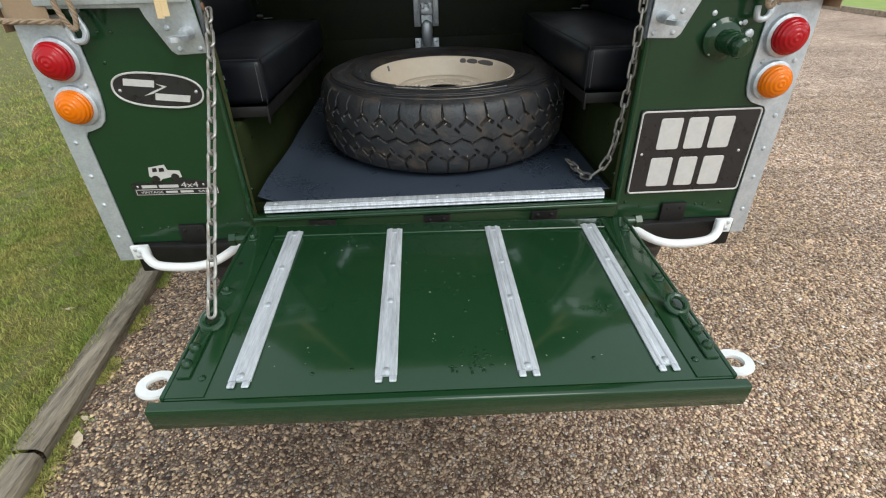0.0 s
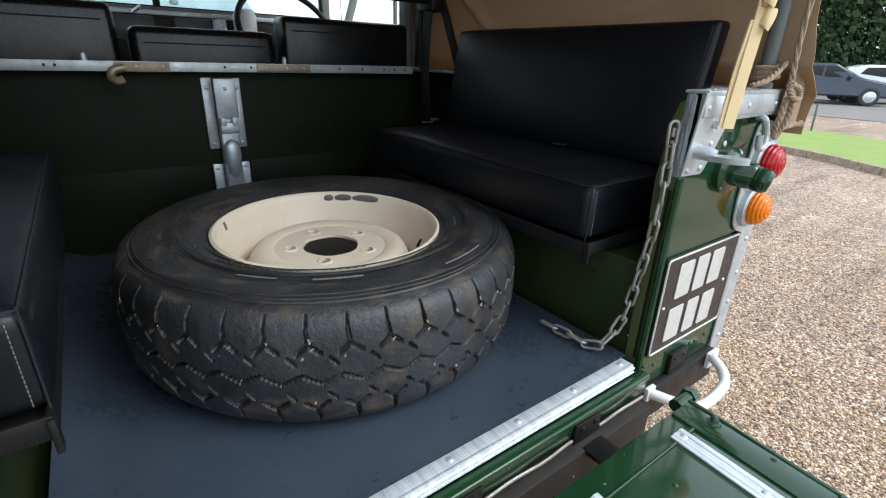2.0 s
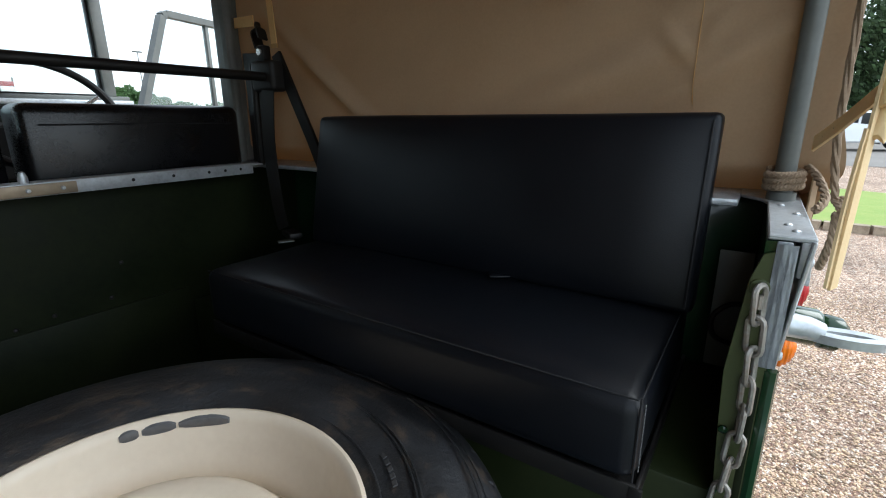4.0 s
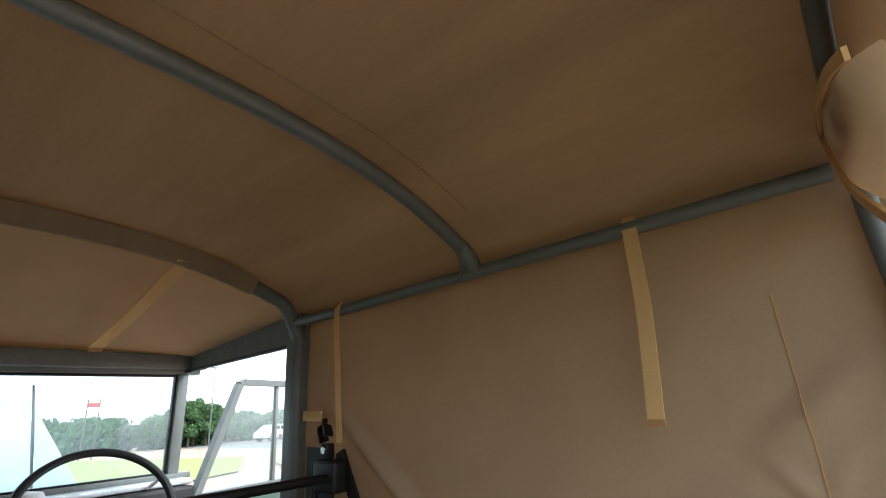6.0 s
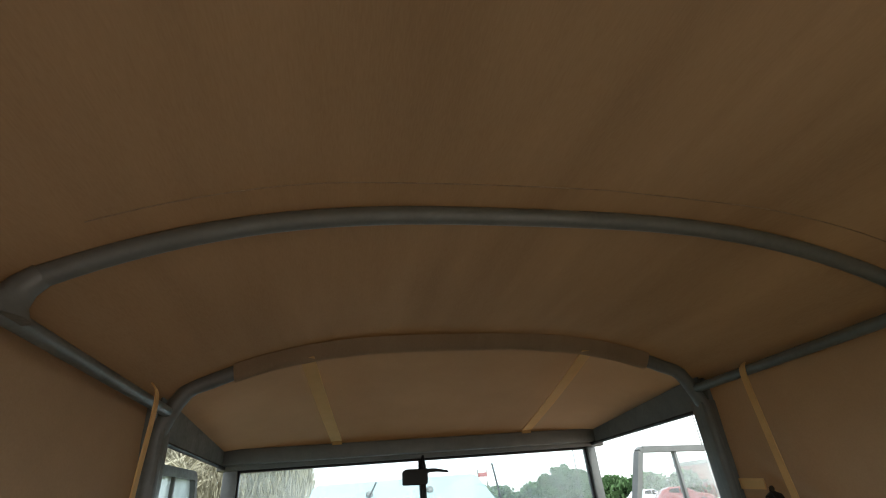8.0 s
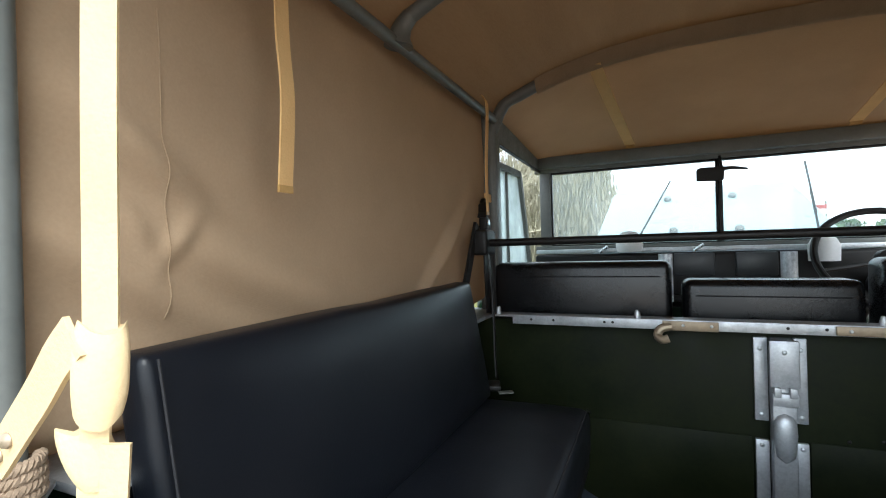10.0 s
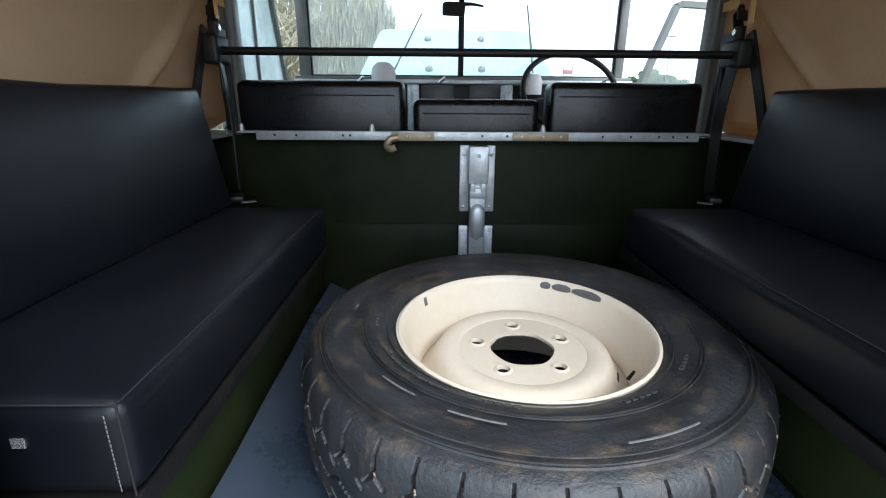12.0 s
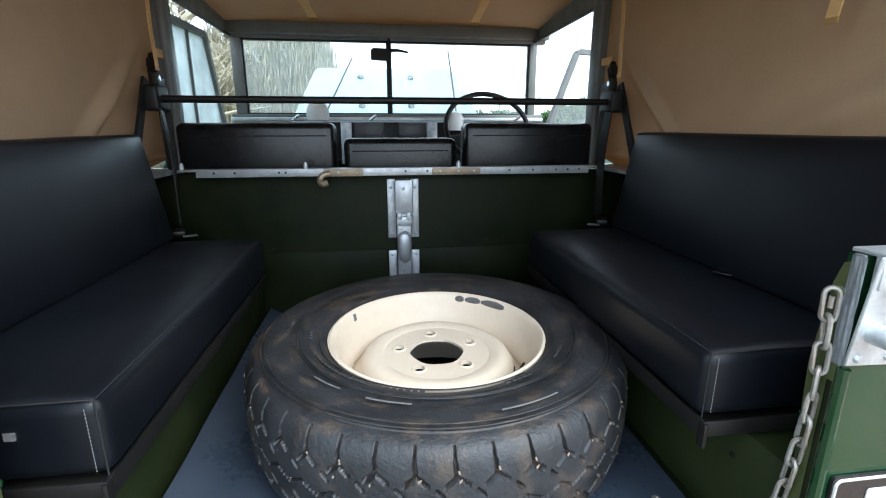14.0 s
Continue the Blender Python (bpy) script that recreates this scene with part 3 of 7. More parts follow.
plane("side_lawn", [(-33, 30), (-8, 26), (2, 40), (-40, 60)], 0.05, LAWN, label="lawn beyond the drive", category="lawn")

# ---- the vehicle ----
car = empty("off_road_vehicle", "dark green vintage utility vehicle with khaki canvas top, tailgate lowered", "vehicle")
XO = 0.0  # its middle line


def both(fn):
    for s in (-1, 1):
        fn(s)


def mirror(s, x):
    return XO + s * x


# tub: rear corner panels, sides, wheel boxes, floor, bulkhead
def corner_panel(s):
    pts = [(0.465, 0.578), (0.825, 0.578), (0.825, 1.155), (0.465, 1.155)]
    panel = part("rear_panel", sheet([(mirror(s, u), v) for u, v in pts], 0.022, back(0.022)), PAINT, car, smooth=False)
    # folded flange of the opening, with the chain's gusset
    flange = [(0.0, 0.60), (0.026, 0.60), (0.028, 0.86), (0.034, 0.95), (0.037, 1.01), (0.032, 1.07), (0.028, 1.115), (0.020, 1.142), (0.0, 1.150)]
    at = Matrix(((0, 0, 1, mirror(s, 0.465) - (0.004 if s > 0 else -0.001)), (1, 0, 0, 0.002), (0, 1, 0, 0), (0, 0, 0, 1)))
    part("opening_flange", sheet(flange, 0.003, at, 0.0006), FLANGE, panel)
    # narrow rolled edge, chipped
    part("edge_roll", tube([(mirror(s, 0.465), -0.002, z) for z in np.linspace(0.60, 1.02, 12)], 0.007, 8), PAINT, panel)
    part("edge_roll", box(mirror(s, 0.466) - 0.006, mirror(s, 0.466) + 0.006, 0.004, 0.012, 0.66, 1.0, 0.002), OLIVE, panel)
    rivets(panel, PAINT, [(mirror(s, 0.465) - s * 0.006, 0.03, z) for z in (0.70, 0.78, 0.86, 0.94)], (-s, 0, 0), 0.005)
    rivets(panel, PAINT, [(mirror(s, u), 0.0, z) for u, z in ((0.49, 0.632), (0.53, 0.620), (0.678, 0.618), (0.70, 0.616), (0.742, 0.620))], (0, -1, 0), 0.004)
    # galvanised cap on top and corner plate
    off = -0.012 if s < 0 else 0.002  # the two caps are not folded quite alike
    cap = [(0.466, -0.020 + off), (0.830, -0.018 + off), (0.830, 0.060), (0.745, 0.055), (0.715, 0.030), (0.690, 0.022), (0.466, 0.019 + off)]
    at = Matrix.Translation((0, 0, 1.156))
    cap_ob = part("top_cap", sheet([(mirror(s, u), v) for u, v in cap], 0.005, at, 0.0012), GALV, panel)
    rivets(cap_ob, GALV, [(mirror(s, u), v + off, 1.161) for u, v in ((0.492, -0.004), (0.525, 0.002), (0.60, -0.008), (0.66, 0.006), (0.74, 0.0))], (0, 0, 1), 0.0042, 0.0025)
    plate = [(0.4612, 1.024), (0.525, 1.022), (0.534, 1.030), (0.560, 1.095), (0.563, 1.112), (0.82, 1.116), (0.82, 1.158), (0.4612, 1.158)]
    plate_bm = sheet([(mirror(s, u), v) for u, v in plate], 0.004, back(-0.001), 0.0012)
    out = (0.0150 - off) / 0.134  # it leans out to meet the fold of the cap
    for v in plate_bm.verts:
        v.co.y -= max(0, v.co.z - 1.024) * out
    plate_ob = part("corner_plate", plate_bm, GALV, panel)
    part("cap_fold", box(*sorted((mirror(s, 0.4665), mirror(s, 0.8295))), -0.0195 + off, -0.0062, 1.120, 1.157, 0.002), GALV, panel)
    rivets(plate_ob, GALV, [(mirror(s, u), -0.005 - (z - 1.024) * out, z) for u, z in ((0.474, 1.034), (0.515, 1.034), (0.525, 1.075), (0.478, 1.135), (0.525, 1.14), (0.62, 1.135), (0.73, 1.135))], (0, -1, 0), 0.0055, 0.004)
    # welded corner bead
    def smear(u, v, s=s):
        y, z = -0.0045 + 0.0175 * u, 1.024 + 0.130 * v
        lump = 0.0022 * noise.noise((u * 5, z * 16, s * 3)) + 0.0012 * noise.noise((u * 14, z * 40, s * 9))
        return Vector((mirror(s, 0.4598 - 0.0012 * math.sin(math.pi * u) - max(0, lump)), y, z))
    part("weld_bead", grid_sheet(14, 60, smear), WELD, panel, sharp=80)
    part("corner_angle", box(*sorted((mirror(s, 0.4605), mirror(s, 0.465))), 0.0, 0.013, 1.022, 1.156, 0.0015), WELD, panel)
    # lever fastener that holds the tailgate when shut
    part("fastener", tube([(mirror(s, 0.485), -0.004, 1.066), (mirror(s, 0.487), -0.026, 1.065), (mirror(s, 0.489), -0.038, 1.062)], [0.013, 0.012, 0.010], 14), GALV, panel)
    slot = tube([(mirror(s, 0.490) + 0.010 * math.cos(a), -0.058 - 0.027 * math.sin(a), 1.060 + 0.001 * math.sin(a)) for a in np.linspace(0, math.tau, 24, endpoint=False)], 0, closed=True, flat=(0.0055, 0.0045), up=(0, 0, 1))
    part("slotted_link", slot, GALV, panel)
    # stud for the strap
    part("strap_stud", tube([(mirror(s, 0.515), -0.004, 1.108), (mirror(s, 0.515), -0.022, 1.108)], [0.006, 0.0075], 10), GALV, panel)
    # outer galvanised strip that carries the lamps
    top = [(0.714, 1.070), (0.718, 1.092), (0.736, 1.104), (0.799, 1.100), (0.824, 1.088), (0.825, 1.064), (0.827, 1.03),
           (0.828, 0.529), (0.780, 0.529), (0.778, 0.858), (0.772, 0.868), (0.757, 0.872), (0.738, 0.879), (0.724, 0.892), (0.717, 0.912), (0.712, 0.95)]
    strip_ob = part("lamp_strip", sheet([(mirror(s, u), v) for u, v in top], 0.005, back(-0.001), 0.001), GALV, panel)
    rivets(strip_ob, GALV, [(mirror(s, u), -0.006, z) for u, z in ((0.734, 0.968), (0.806, 0.968), (0.806, 0.846), (0.806, 0.765), (0.806, 0.69), (0.806, 0.60), (0.730, 1.085))], (0, -1, 0), 0.0055, 0.004)
    for z, m, nm, rad, what in ((1.021, RED_LENS, "stop_lamp", 0.0370, "red ribbed stop lamp"), (0.928, AMBER_LENS, "indicator_lamp", 0.0353, "amber ribbed indicator lamp")):
        x = mirror(s, 0.764)
        base = lathe([(rad + 0.008, 0), (rad + 0.007, 0.010), (rad + 0.002, 0.013), (0.0001, 0.013)], 28)
        lamp = part(nm, turned(base, aim((x, -0.006, z), (0, -1, 0))), GALV, panel, what)
        prof = []
        for k in range(26):
            a = k / 25 * math.pi / 2
            ridge = 0.0013 * (1 if (k // 2) % 2 else 0) if 2 < k < 24 else 0
            prof.append(((rad + ridge) * math.cos(a) + 1e-4, 0.012 + (0.030 + ridge) * math.sin(a) ** 0.9))
        part(nm.replace("lamp", "lens"), turned(lathe(prof, 32), aim((x, -0.006, z), (0, -1, 0))), m, panel, what, sharp=60)
        rivets(panel, m, [(x - s * rad * 0.62, -0.036, z - 0.006)], (-s * 0.45, -1, 0), 0.0032, 0.004, "lens_screw")
    # rope hook over the lamps
    hook = curve_points([(mirror(s, 0.690), -0.008, 1.112), (mirror(s, 0.690), -0.022, 1.108), (mirror(s, 0.690) + 0.012, -0.026, 1.075), (mirror(s, 0.690) + 0.004, -0.028, 1.058),
                         (mirror(s, 0.690) - 0.014, -0.028, 1.060), (mirror(s, 0.690) - 0.018, -0.028, 1.082)], 6)
    part("rope_hook", tube(hook, 0.0062, 10), GALV, panel)
    # black recess, hinge plate and white grab handle under the panel
    part("hinge_plate", box(mirror(s, 0.618) - 0.032, mirror(s, 0.618) + 0.032, -0.010, 0.0, 0.570, 0.626, 0.002), BLACK, panel)
    rivets(panel, BLACK, [(mirror(s, 0.618) + d, -0.010, 0.613) for d in (-0.017, 0.017)], (0, -1, 0), 0.004)
    rail = curve_points([(mirror(s, 0.748), -0.028, 0.573), (mirror(s, 0.733), -0.038, 0.575), (mirror(s, 0.712), -0.068, 0.570), (mirror(s, 0.678), -0.088, 0.560),
                         (mirror(s, 0.600), -0.094, 0.557), (mirror(s, 0.545), -0.088, 0.566), (mirror(s, 0.505), -0.058, 0.580), (mirror(s, 0.486), -0.026, 0.586)], 7)
    grip = part("grab_handle", tube(rail, 0.0108, 14), WHITE, car, "white painted tubular grab handle")
    part("foot_plate", box(mirror(s, 0.752) - 0.022, mirror(s, 0.752) + 0.022, -0.030, -0.0205, 0.545, 0.584, 0.002), WHITE, grip)
    part("foot_plate", box(mirror(s, 0.486) - 0.014, mirror(s, 0.486) + 0.014, -0.030, -0.0205, 0.570, 0.600, 0.002), WHITE, grip)
    rivets(grip, GALV, [(mirror(s, 0.762), -0.030, 0.574), (mirror(s, 0.760), -0.030, 0.556)], (0, -1, 0), 0.0055)
    # tub side, inner face and wheel box
    part("tub_side", box(*sorted((mirror(s, 0.800), mirror(s, 0.824))), 0.022, 1.262, 0.545, 1.150, 0.002), PAINT, car)
    part("side_cap", box(*sorted((mirror(s, 0.690), mirror(s, 0.830))), 0.056, 1.262, 1.150, 1.160, 0.002), GALV, car)
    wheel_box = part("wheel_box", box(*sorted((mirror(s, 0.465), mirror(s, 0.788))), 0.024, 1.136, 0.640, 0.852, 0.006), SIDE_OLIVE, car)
    rivets(wheel_box, OLIVE, [(mirror(s, 0.465), y, 0.80) for y in (0.13, 0.30, 0.50, 0.70, 0.90)], (-s, 0, 0), 0.005)


both(corner_panel)

# plate in the rear corner behind the bench, and side box
part("stowage_plate", box(0.738, 0.742, 0.024, 0.070, 0.88, 1.074, 0.001), HOOP, car)
part("side_cable", tube(curve_points([(0.730, 0.024, 0.995), (0.722, 0.048, 0.992), (0.716, 0.066, 0.970), (0.716, 0.060, 0.940), (0.726, 0.030, 0.925), (0.735, 0.024, 0.905)], 7), 0.0042, 8), BLACK, car)

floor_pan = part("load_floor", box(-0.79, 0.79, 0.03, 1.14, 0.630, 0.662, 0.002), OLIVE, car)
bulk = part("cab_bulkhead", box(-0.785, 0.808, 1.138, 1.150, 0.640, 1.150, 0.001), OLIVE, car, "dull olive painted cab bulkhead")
rivets(bulk, BLACK, [(x, 1.138, z) for x, z in ((-0.30, 0.865), (-0.22, 0.862), (0.14, 0.897), (0.20, 0.905), (0.30, 0.91), (-0.42, 0.90), (0.33, 0.98))], (0, -1, 0), 0.0045)
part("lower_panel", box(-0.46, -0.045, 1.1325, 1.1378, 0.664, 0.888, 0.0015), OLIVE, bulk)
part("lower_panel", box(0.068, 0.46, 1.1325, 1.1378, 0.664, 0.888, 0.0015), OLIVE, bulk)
# galvanised rail along the top of the bulkhead
rail = part("bulkhead_rail", box(-0.612, 0.634, 1.084, 1.090, 1.143, 1.167, 0.001), GALV, car, "galvanised angle rail with bolt holes")
part("rail_top", box(-0.70, 0.72, 1.092, 1.150, 1.160, 1.165, 0.001), GALV, rail)
rivets(rail, BLACK, [(x, 1.084, 1.156) for x in (-0.56, -0.50, -0.37, -0.35, 0.02, 0.09, 0.11, 0.36, 0.44, 0.52, 0.56, 0.60)], (0, -1, 0), 0.0035, 0.001)
hook_bar = part("hook_bar", box(-0.235, -0.115, 1.077, 1.083, 1.142, 1.165, 0.002), BRONZE, rail, "weathered bronze hooked bar")
part("hook_end", tube(curve_points([(-0.215, 1.079, 1.152), (-0.238, 1.076, 1.146), (-0.246, 1.070, 1.130), (-0.236, 1.060, 1.122), (-0.222, 1.060, 1.126)], 5), 0.010, 10), BRONZE, rail)
part("keep_plate", box(0.105, 0.262, 1.077, 1.083, 1.145, 1.165, 0.0015), BRONZE, rail)
rivets(rail, GALV, [(x, 1.077, 1.155) for x in (-0.19, -0.13, 0.13, 0.19, 0.24)], (0, -1, 0), 0.004)
rivets(rail, GALV, [(x, 1.11, 1.165) for x in (-0.292, 0.195, -0.66, 0.68)], (0, 0, 1), 0.008, 0.022, "pin")
# middle post on the bulkhead
post = part("middle_post", box(-0.010, 0.036, 1.098, 1.136, 0.664, 1.127, 0.003), GALV, car, "galvanised centre post with latch fittings")
for x0, x1 in ((-0.040, -0.012), (0.038, 0.064)):
    part("post_flange", box(x0, x1, 1.126, 1.137, 0.930, 1.127, 0.002), GALV, post)
    part("post_flange", box(x0, x1, 1.126, 1.137, 0.664, 0.885, 0.002), GALV, post)
part("post_cover", box(-0.016, 0.042, 1.088, 1.100, 1.018, 1.127, 0.004), GALV, post)
part("latch_block", box(-0.012, 0.038, 1.084, 1.100, 0.978, 1.008, 0.003), GALV, post)
part("latch_lug", box(-0.010, 0.004, 1.078, 1.092, 1.000, 1.022, 0.002), GALV, post)
part("latch_lug", box(0.020, 0.034, 1.078, 1.092, 1.000, 1.022, 0.002), GALV, post)
bulge = lathe([(0.0001, 0.03), (0.014, 0.024), (0.022, 0.012), (0.024, -0.02), (0.018, -0.07), (0.0001, -0.085)], 18)
part("latch_bulge", turned(bulge, Matrix.Translation((0.013, 1.098, 0.930)) @ Matrix.Diagonal((1, 0.6, 1, 1))), GALV, post)
rivets(post, GALV, [(x, 1.126, z) for x in (-0.027, 0.052) for z in (1.10, 0.945, 0.872, 0.69)] + [(0.013, 1.088, 1.10)], (0, -1, 0), 0.0055)

# sill: galvanised tread strip and the rail below it
sill = part("sill_strip", box(-0.4255, 0.4255, -0.009, 0.015, 0.6645, 0.6700, 0.001), PALE_METAL, car, "bright ribbed aluminium sill strip")
part("sill_nose", box(-0.4255, 0.4255, -0.0125, -0.006, 0.651, 0.670, 0.0012), PALE_METAL, sill)
for k, y in enumerate((-0.0135, -0.0135)):
    part("sill_rib", tube([(-0.4250, y, 0.655 + 0.008 * k), (0.4250, y, 0.655 + 0.008 * k)], 0.003, 8), PALE_METAL, sill)
rivets(sill, GALV, [(x, 0.004, 0.670) for x in np.linspace(-0.40, 0.405, 7)], (0, 0, 1), 0.006, 0.003)
under = part("sill_rail", box(-0.452, 0.455, -0.030, 0.02, 0.606, 0.640, 0.003), PAINT, car)
part("sill_ledge", box(-0.452, 0.455, -0.036, -0.0135, 0.638, 0.650, 0.005, 3), PAINT, under)
part("rear_crossmember", box(-0.772, 0.785, -0.020, 0.06, 0.500, 0.576, 0.006), BLACK, car, "black chassis crossmember")
part("drawbar_plate", box(-0.44, 0.44, -0.056, -0.0205, 0.455, 0.596, 0.005), DIRTY, car, "brown-black plate behind the tailgate hinges")
for x in (-0.284, 0.0, 0.271):
    plate = part("hinge_bracket", box(x - 0.033, x + 0.033, -0.0365, -0.0305, 0.574, 0.636, 0.0015), BLACK, car)
    part("hinge_leaf", box(x - 0.026, x + 0.026, -0.118, -0.0465, 0.588, 0.597, 0.002), BLACK, plate)
    part("hinge_knuckle", tube([(x - 0.030, -0.112, 0.622), (x + 0.030, -0.112, 0.622)], 0.012, 12), BLACK, plate)
    rivets(plate, BLACK, [(x - 0.017, -0.0365, 0.624), (x + 0.017, -0.0365, 0.625)], (0, -1, 0), 0.0062, 0.004, "bolt")
for x0, x1 in ((-0.440, -0.320), (-0.246, -0.038), (0.036, 0.236), (0.306, 0.440)):
    rod = [(x, -0.0335 - 0.0012 * math.sin(x * 47), 0.603 + 0.0010 * math.sin(x * 31)) for x in np.linspace(x0, x1, 18)]
    part("edge_strip", tube(rod, 0.0030, 8), CHAIN, under)
both(lambda s: part("hinge_end", tube([(mirror(s, 0.43), -0.100, 0.632), (mirror(s, 0.478), -0.100, 0.632)], 0.012, 12), PAINT, car))
both(lambda s: part("hinge_nut", tube([(mirror(s, 0.472), -0.100, 0.632), (mirror(s, 0.487), -0.100, 0.632)], 0.016, 6), PAINT, car))

# ---- tailgate, lowered ----
TG = Matrix.Translation((0.007, -0.088, 0.663)) @ Matrix.Rotation(radians(1.3), 4, "Y") @ Matrix.Rotation(radians(3.3), 4, "X")  # own space: y runs back from the hinge as negative


def tg(bm):
    return turned(bm, TG)


gate = part("tailgate", tg(box(-0.428, 0.428, -0.500, -0.028, -0.020, 0.0, 0.002)), PAINT, car, "lowered glossy green tailgate with aluminium strips")
lip = [(-0.004, 0.0035), (-0.015, 0.0040), (-0.0195, 0.0020), (-0.021, -0.003), (-0.021, -0.038), (-0.016, -0.041), (-0.008, -0.036), (-0.004, -0.02)]
at = Matrix(((0, 0, 1, -0.448), (1, 0, 0, -0.497), (0, 1, 0, -0.004), (0, 0, 0, 1)))
part("end_lip", tg(sheet(lip, 0.896, at, 0.001)), PAINT, gate)
for s in (-1, 1):
    part("side_flange", tg(box(*sorted((s * 0.371, s * 0.430)), -0.497, -0.030, 0.0, 0.0022, 0.0007)), PAINT, gate)
    part("side_return", tg(box(*sorted((s * 0.427, s * 0.434)), -0.498, -0.028, -0.030, 0.004, 0.002)), PAINT, gate)
    rivets(gate, PAINT, [TG @ Vector((s * 0.413, y, 0.0022)) for y in (-0.080, -0.257)], (0, 0, 1), 0.012, 0.004, "washer")
    rivets(gate, PAINT, [TG @ Vector((s * 0.413, y, 0.005)) for y in (-0.080, -0.257)], (0, 0, 1), 0.007, 0.009, "bolt")
    rivets(gate, BLACK, [TG @ Vector((s * 0.414, -0.170, 0.0022))], (0, 0, 1), 0.005, 0.0006, "hole")
    rivets(gate, PAINT, [TG @ Vector((s * 0.384, -0.463, 0.0022))], (0, 0, 1), 0.006, 0.004)
    strap_plate = part("chain_plate", tg(box(*sorted((s * 0.402, s * 0.424)), -0.464, -0.356, 0.0022, 0.008, 0.003)), PAINT, gate)
    rivets(strap_plate, PAINT, [TG @ Vector((s * 0.414, y, 0.008)) for y in (-0.440, -0.406)], (0, 0, 1), 0.009, 0.010, "bolt")
    eye = [TG @ Vector((s * 0.406 + 0.017 * math.sin(a), -0.345 + 0.016 * math.cos(a), 0.013 + 0.007 * math.cos(a))) for a in np.linspace(0, math.tau, 20, endpoint=False)]
    part("eye_ring", tube(eye, 0.006, 10, closed=True), PAINT, gate)
    # white painted ring of the fastener, proud of the gate's side
    ring = lathe([(0.0140, -0.004), (0.0275, -0.004), (0.0290, 0.0), (0.0275, 0.004), (0.0140, 0.004), (0.0128, 0.0)], 28, closed=True)
    ring = turned(ring, Matrix.Translation((s * 0.466, -0.449, -0.026)) @ Matrix.Diagonal((1.12, 0.95, 1, 1)))
    part("white_ring", tg(ring), WHITE, gate, "white painted steel ring")
    part("ring_tang", tg(box(*sorted((s * 0.420, s * 0.440)), -0.462, -0.430, -0.031, -0.024, 0.002)), WHITE, gate)
for x in (-0.326, -0.1055, 0.115, 0.335):
    prof = [(-0.017, 0.0), (-0.017, 0.0028), (-0.012, 0.0036), (-0.0095, 0.0050), (-0.0060, 0.0052), (-0.0040, 0.0032), (0.0040, 0.0032), (0.0060, 0.0052), (0.0095, 0.0050), (0.012, 0.0036), (0.017, 0.0028), (0.017, 0.0)]
    at = Matrix(((1, 0, 0, x), (0, 0, 1, -0.482), (0, 1, 0, 0.0005), (0, 0, 0, 1)))
    lath = part("wear_strip", tg(join(join(sheet(prof, 0.414, at @ Matrix.Translation((0, 0, 0.010))), box(x - 0.0165, x - 0.0050, -0.484, -0.472, 0.0005, 0.0048, 0.0022)), box(x + 0.0050, x + 0.0165, -0.484, -0.472, 0.0005, 0.0048, 0.0022))), PALE_METAL, gate, "pale ribbed aluminium wear strip", sharp=20)
    rivets(lath, GALV, [TG @ Vector((x + dx, y, 0.0034)) for dx, y in ((0.0, -0.070), (0.0, -0.190), (0.0, -0.300), (0.0, -0.462))], (0, 0, 1), 0.0065, 0.003)
random.seed(11)
rivets(gate, PAINT, [TG @ Vector((x, y, 0.0)) for x, y in ((-0.22, -0.46), (-0.16, -0.455), (0.06, -0.458), (0.225, -0.45), (0.02, -0.05), (0.025, -0.12), (0.02, -0.17), (0.025, -0.22), (0.02, -0.27),
                                                           (0.05, -0.15), (0.055, -0.23), (0.03, -0.33), (0.24, -0.11), (-0.20, -0.08))], (0, 0, 1), 0.004, 0.0016)
part("gate_seam", tg(tube([(-0.370, -0.072, 0.001), (0.370, -0.068, 0.001)], 0.0022, 6)), PAINT, gate)
random.seed(21)


def blots(name, centres, count, spread, size, mat, high):
    """Low ragged blots of paint on the gate's skin."""
    bm = bmesh.new()
    for cx, cy in centres:
        for _ in range(count):
            made = bmesh.ops.create_icosphere(bm, subdivisions=1, radius=1)
            r = random.uniform(0.4, 1.0) * size
            m = Matrix.Translation((cx + random.gauss(0, spread), cy + random.gauss(0, spread * 0.5), 0.0002)) @ Matrix.Rotation(random.uniform(0, 3), 4, "Z") @ Matrix.Diagonal((r, r * random.uniform(0.3, 0.8), high, 1))
            bmesh.ops.transform(bm, matrix=m, verts=made["verts"])
    return tagged(part(name, tg(bm), mat, gate), kind="stuff")


blots("patched_paint", [(0.10, -0.382), (0.02, -0.458), (0.275, -0.330), (0.04, -0.435)], 16, 0.013, 0.006, PAINT, 0.0016)
blots("paint_chips", [(-0.20, -0.12), (-0.02, -0.20), (0.05, -0.31), (0.25, -0.20), (0.22, -0.42), (-0.25, -0.40), (0.16, -0.05), (0.0, -0.40)], 5, 0.045, 0.0022, CHIP, 0.0004)


# ---- chains ----
def link_mesh():
    half, r = 0.0185, 0.0074
    pts = []
    for a in np.linspace(-90, 90, 7):
        pts.append((half * 0.72 + r * math.cos(radians(a)), r * math.sin(radians(a)), 0))
    for a in np.linspace(90, 270, 7):
        pts.append((-half * 0.72 + r * math.cos(radians(a)), r * math.sin(radians(a)), 0))
    return tube(pts, 0.0030, 7, closed=True)


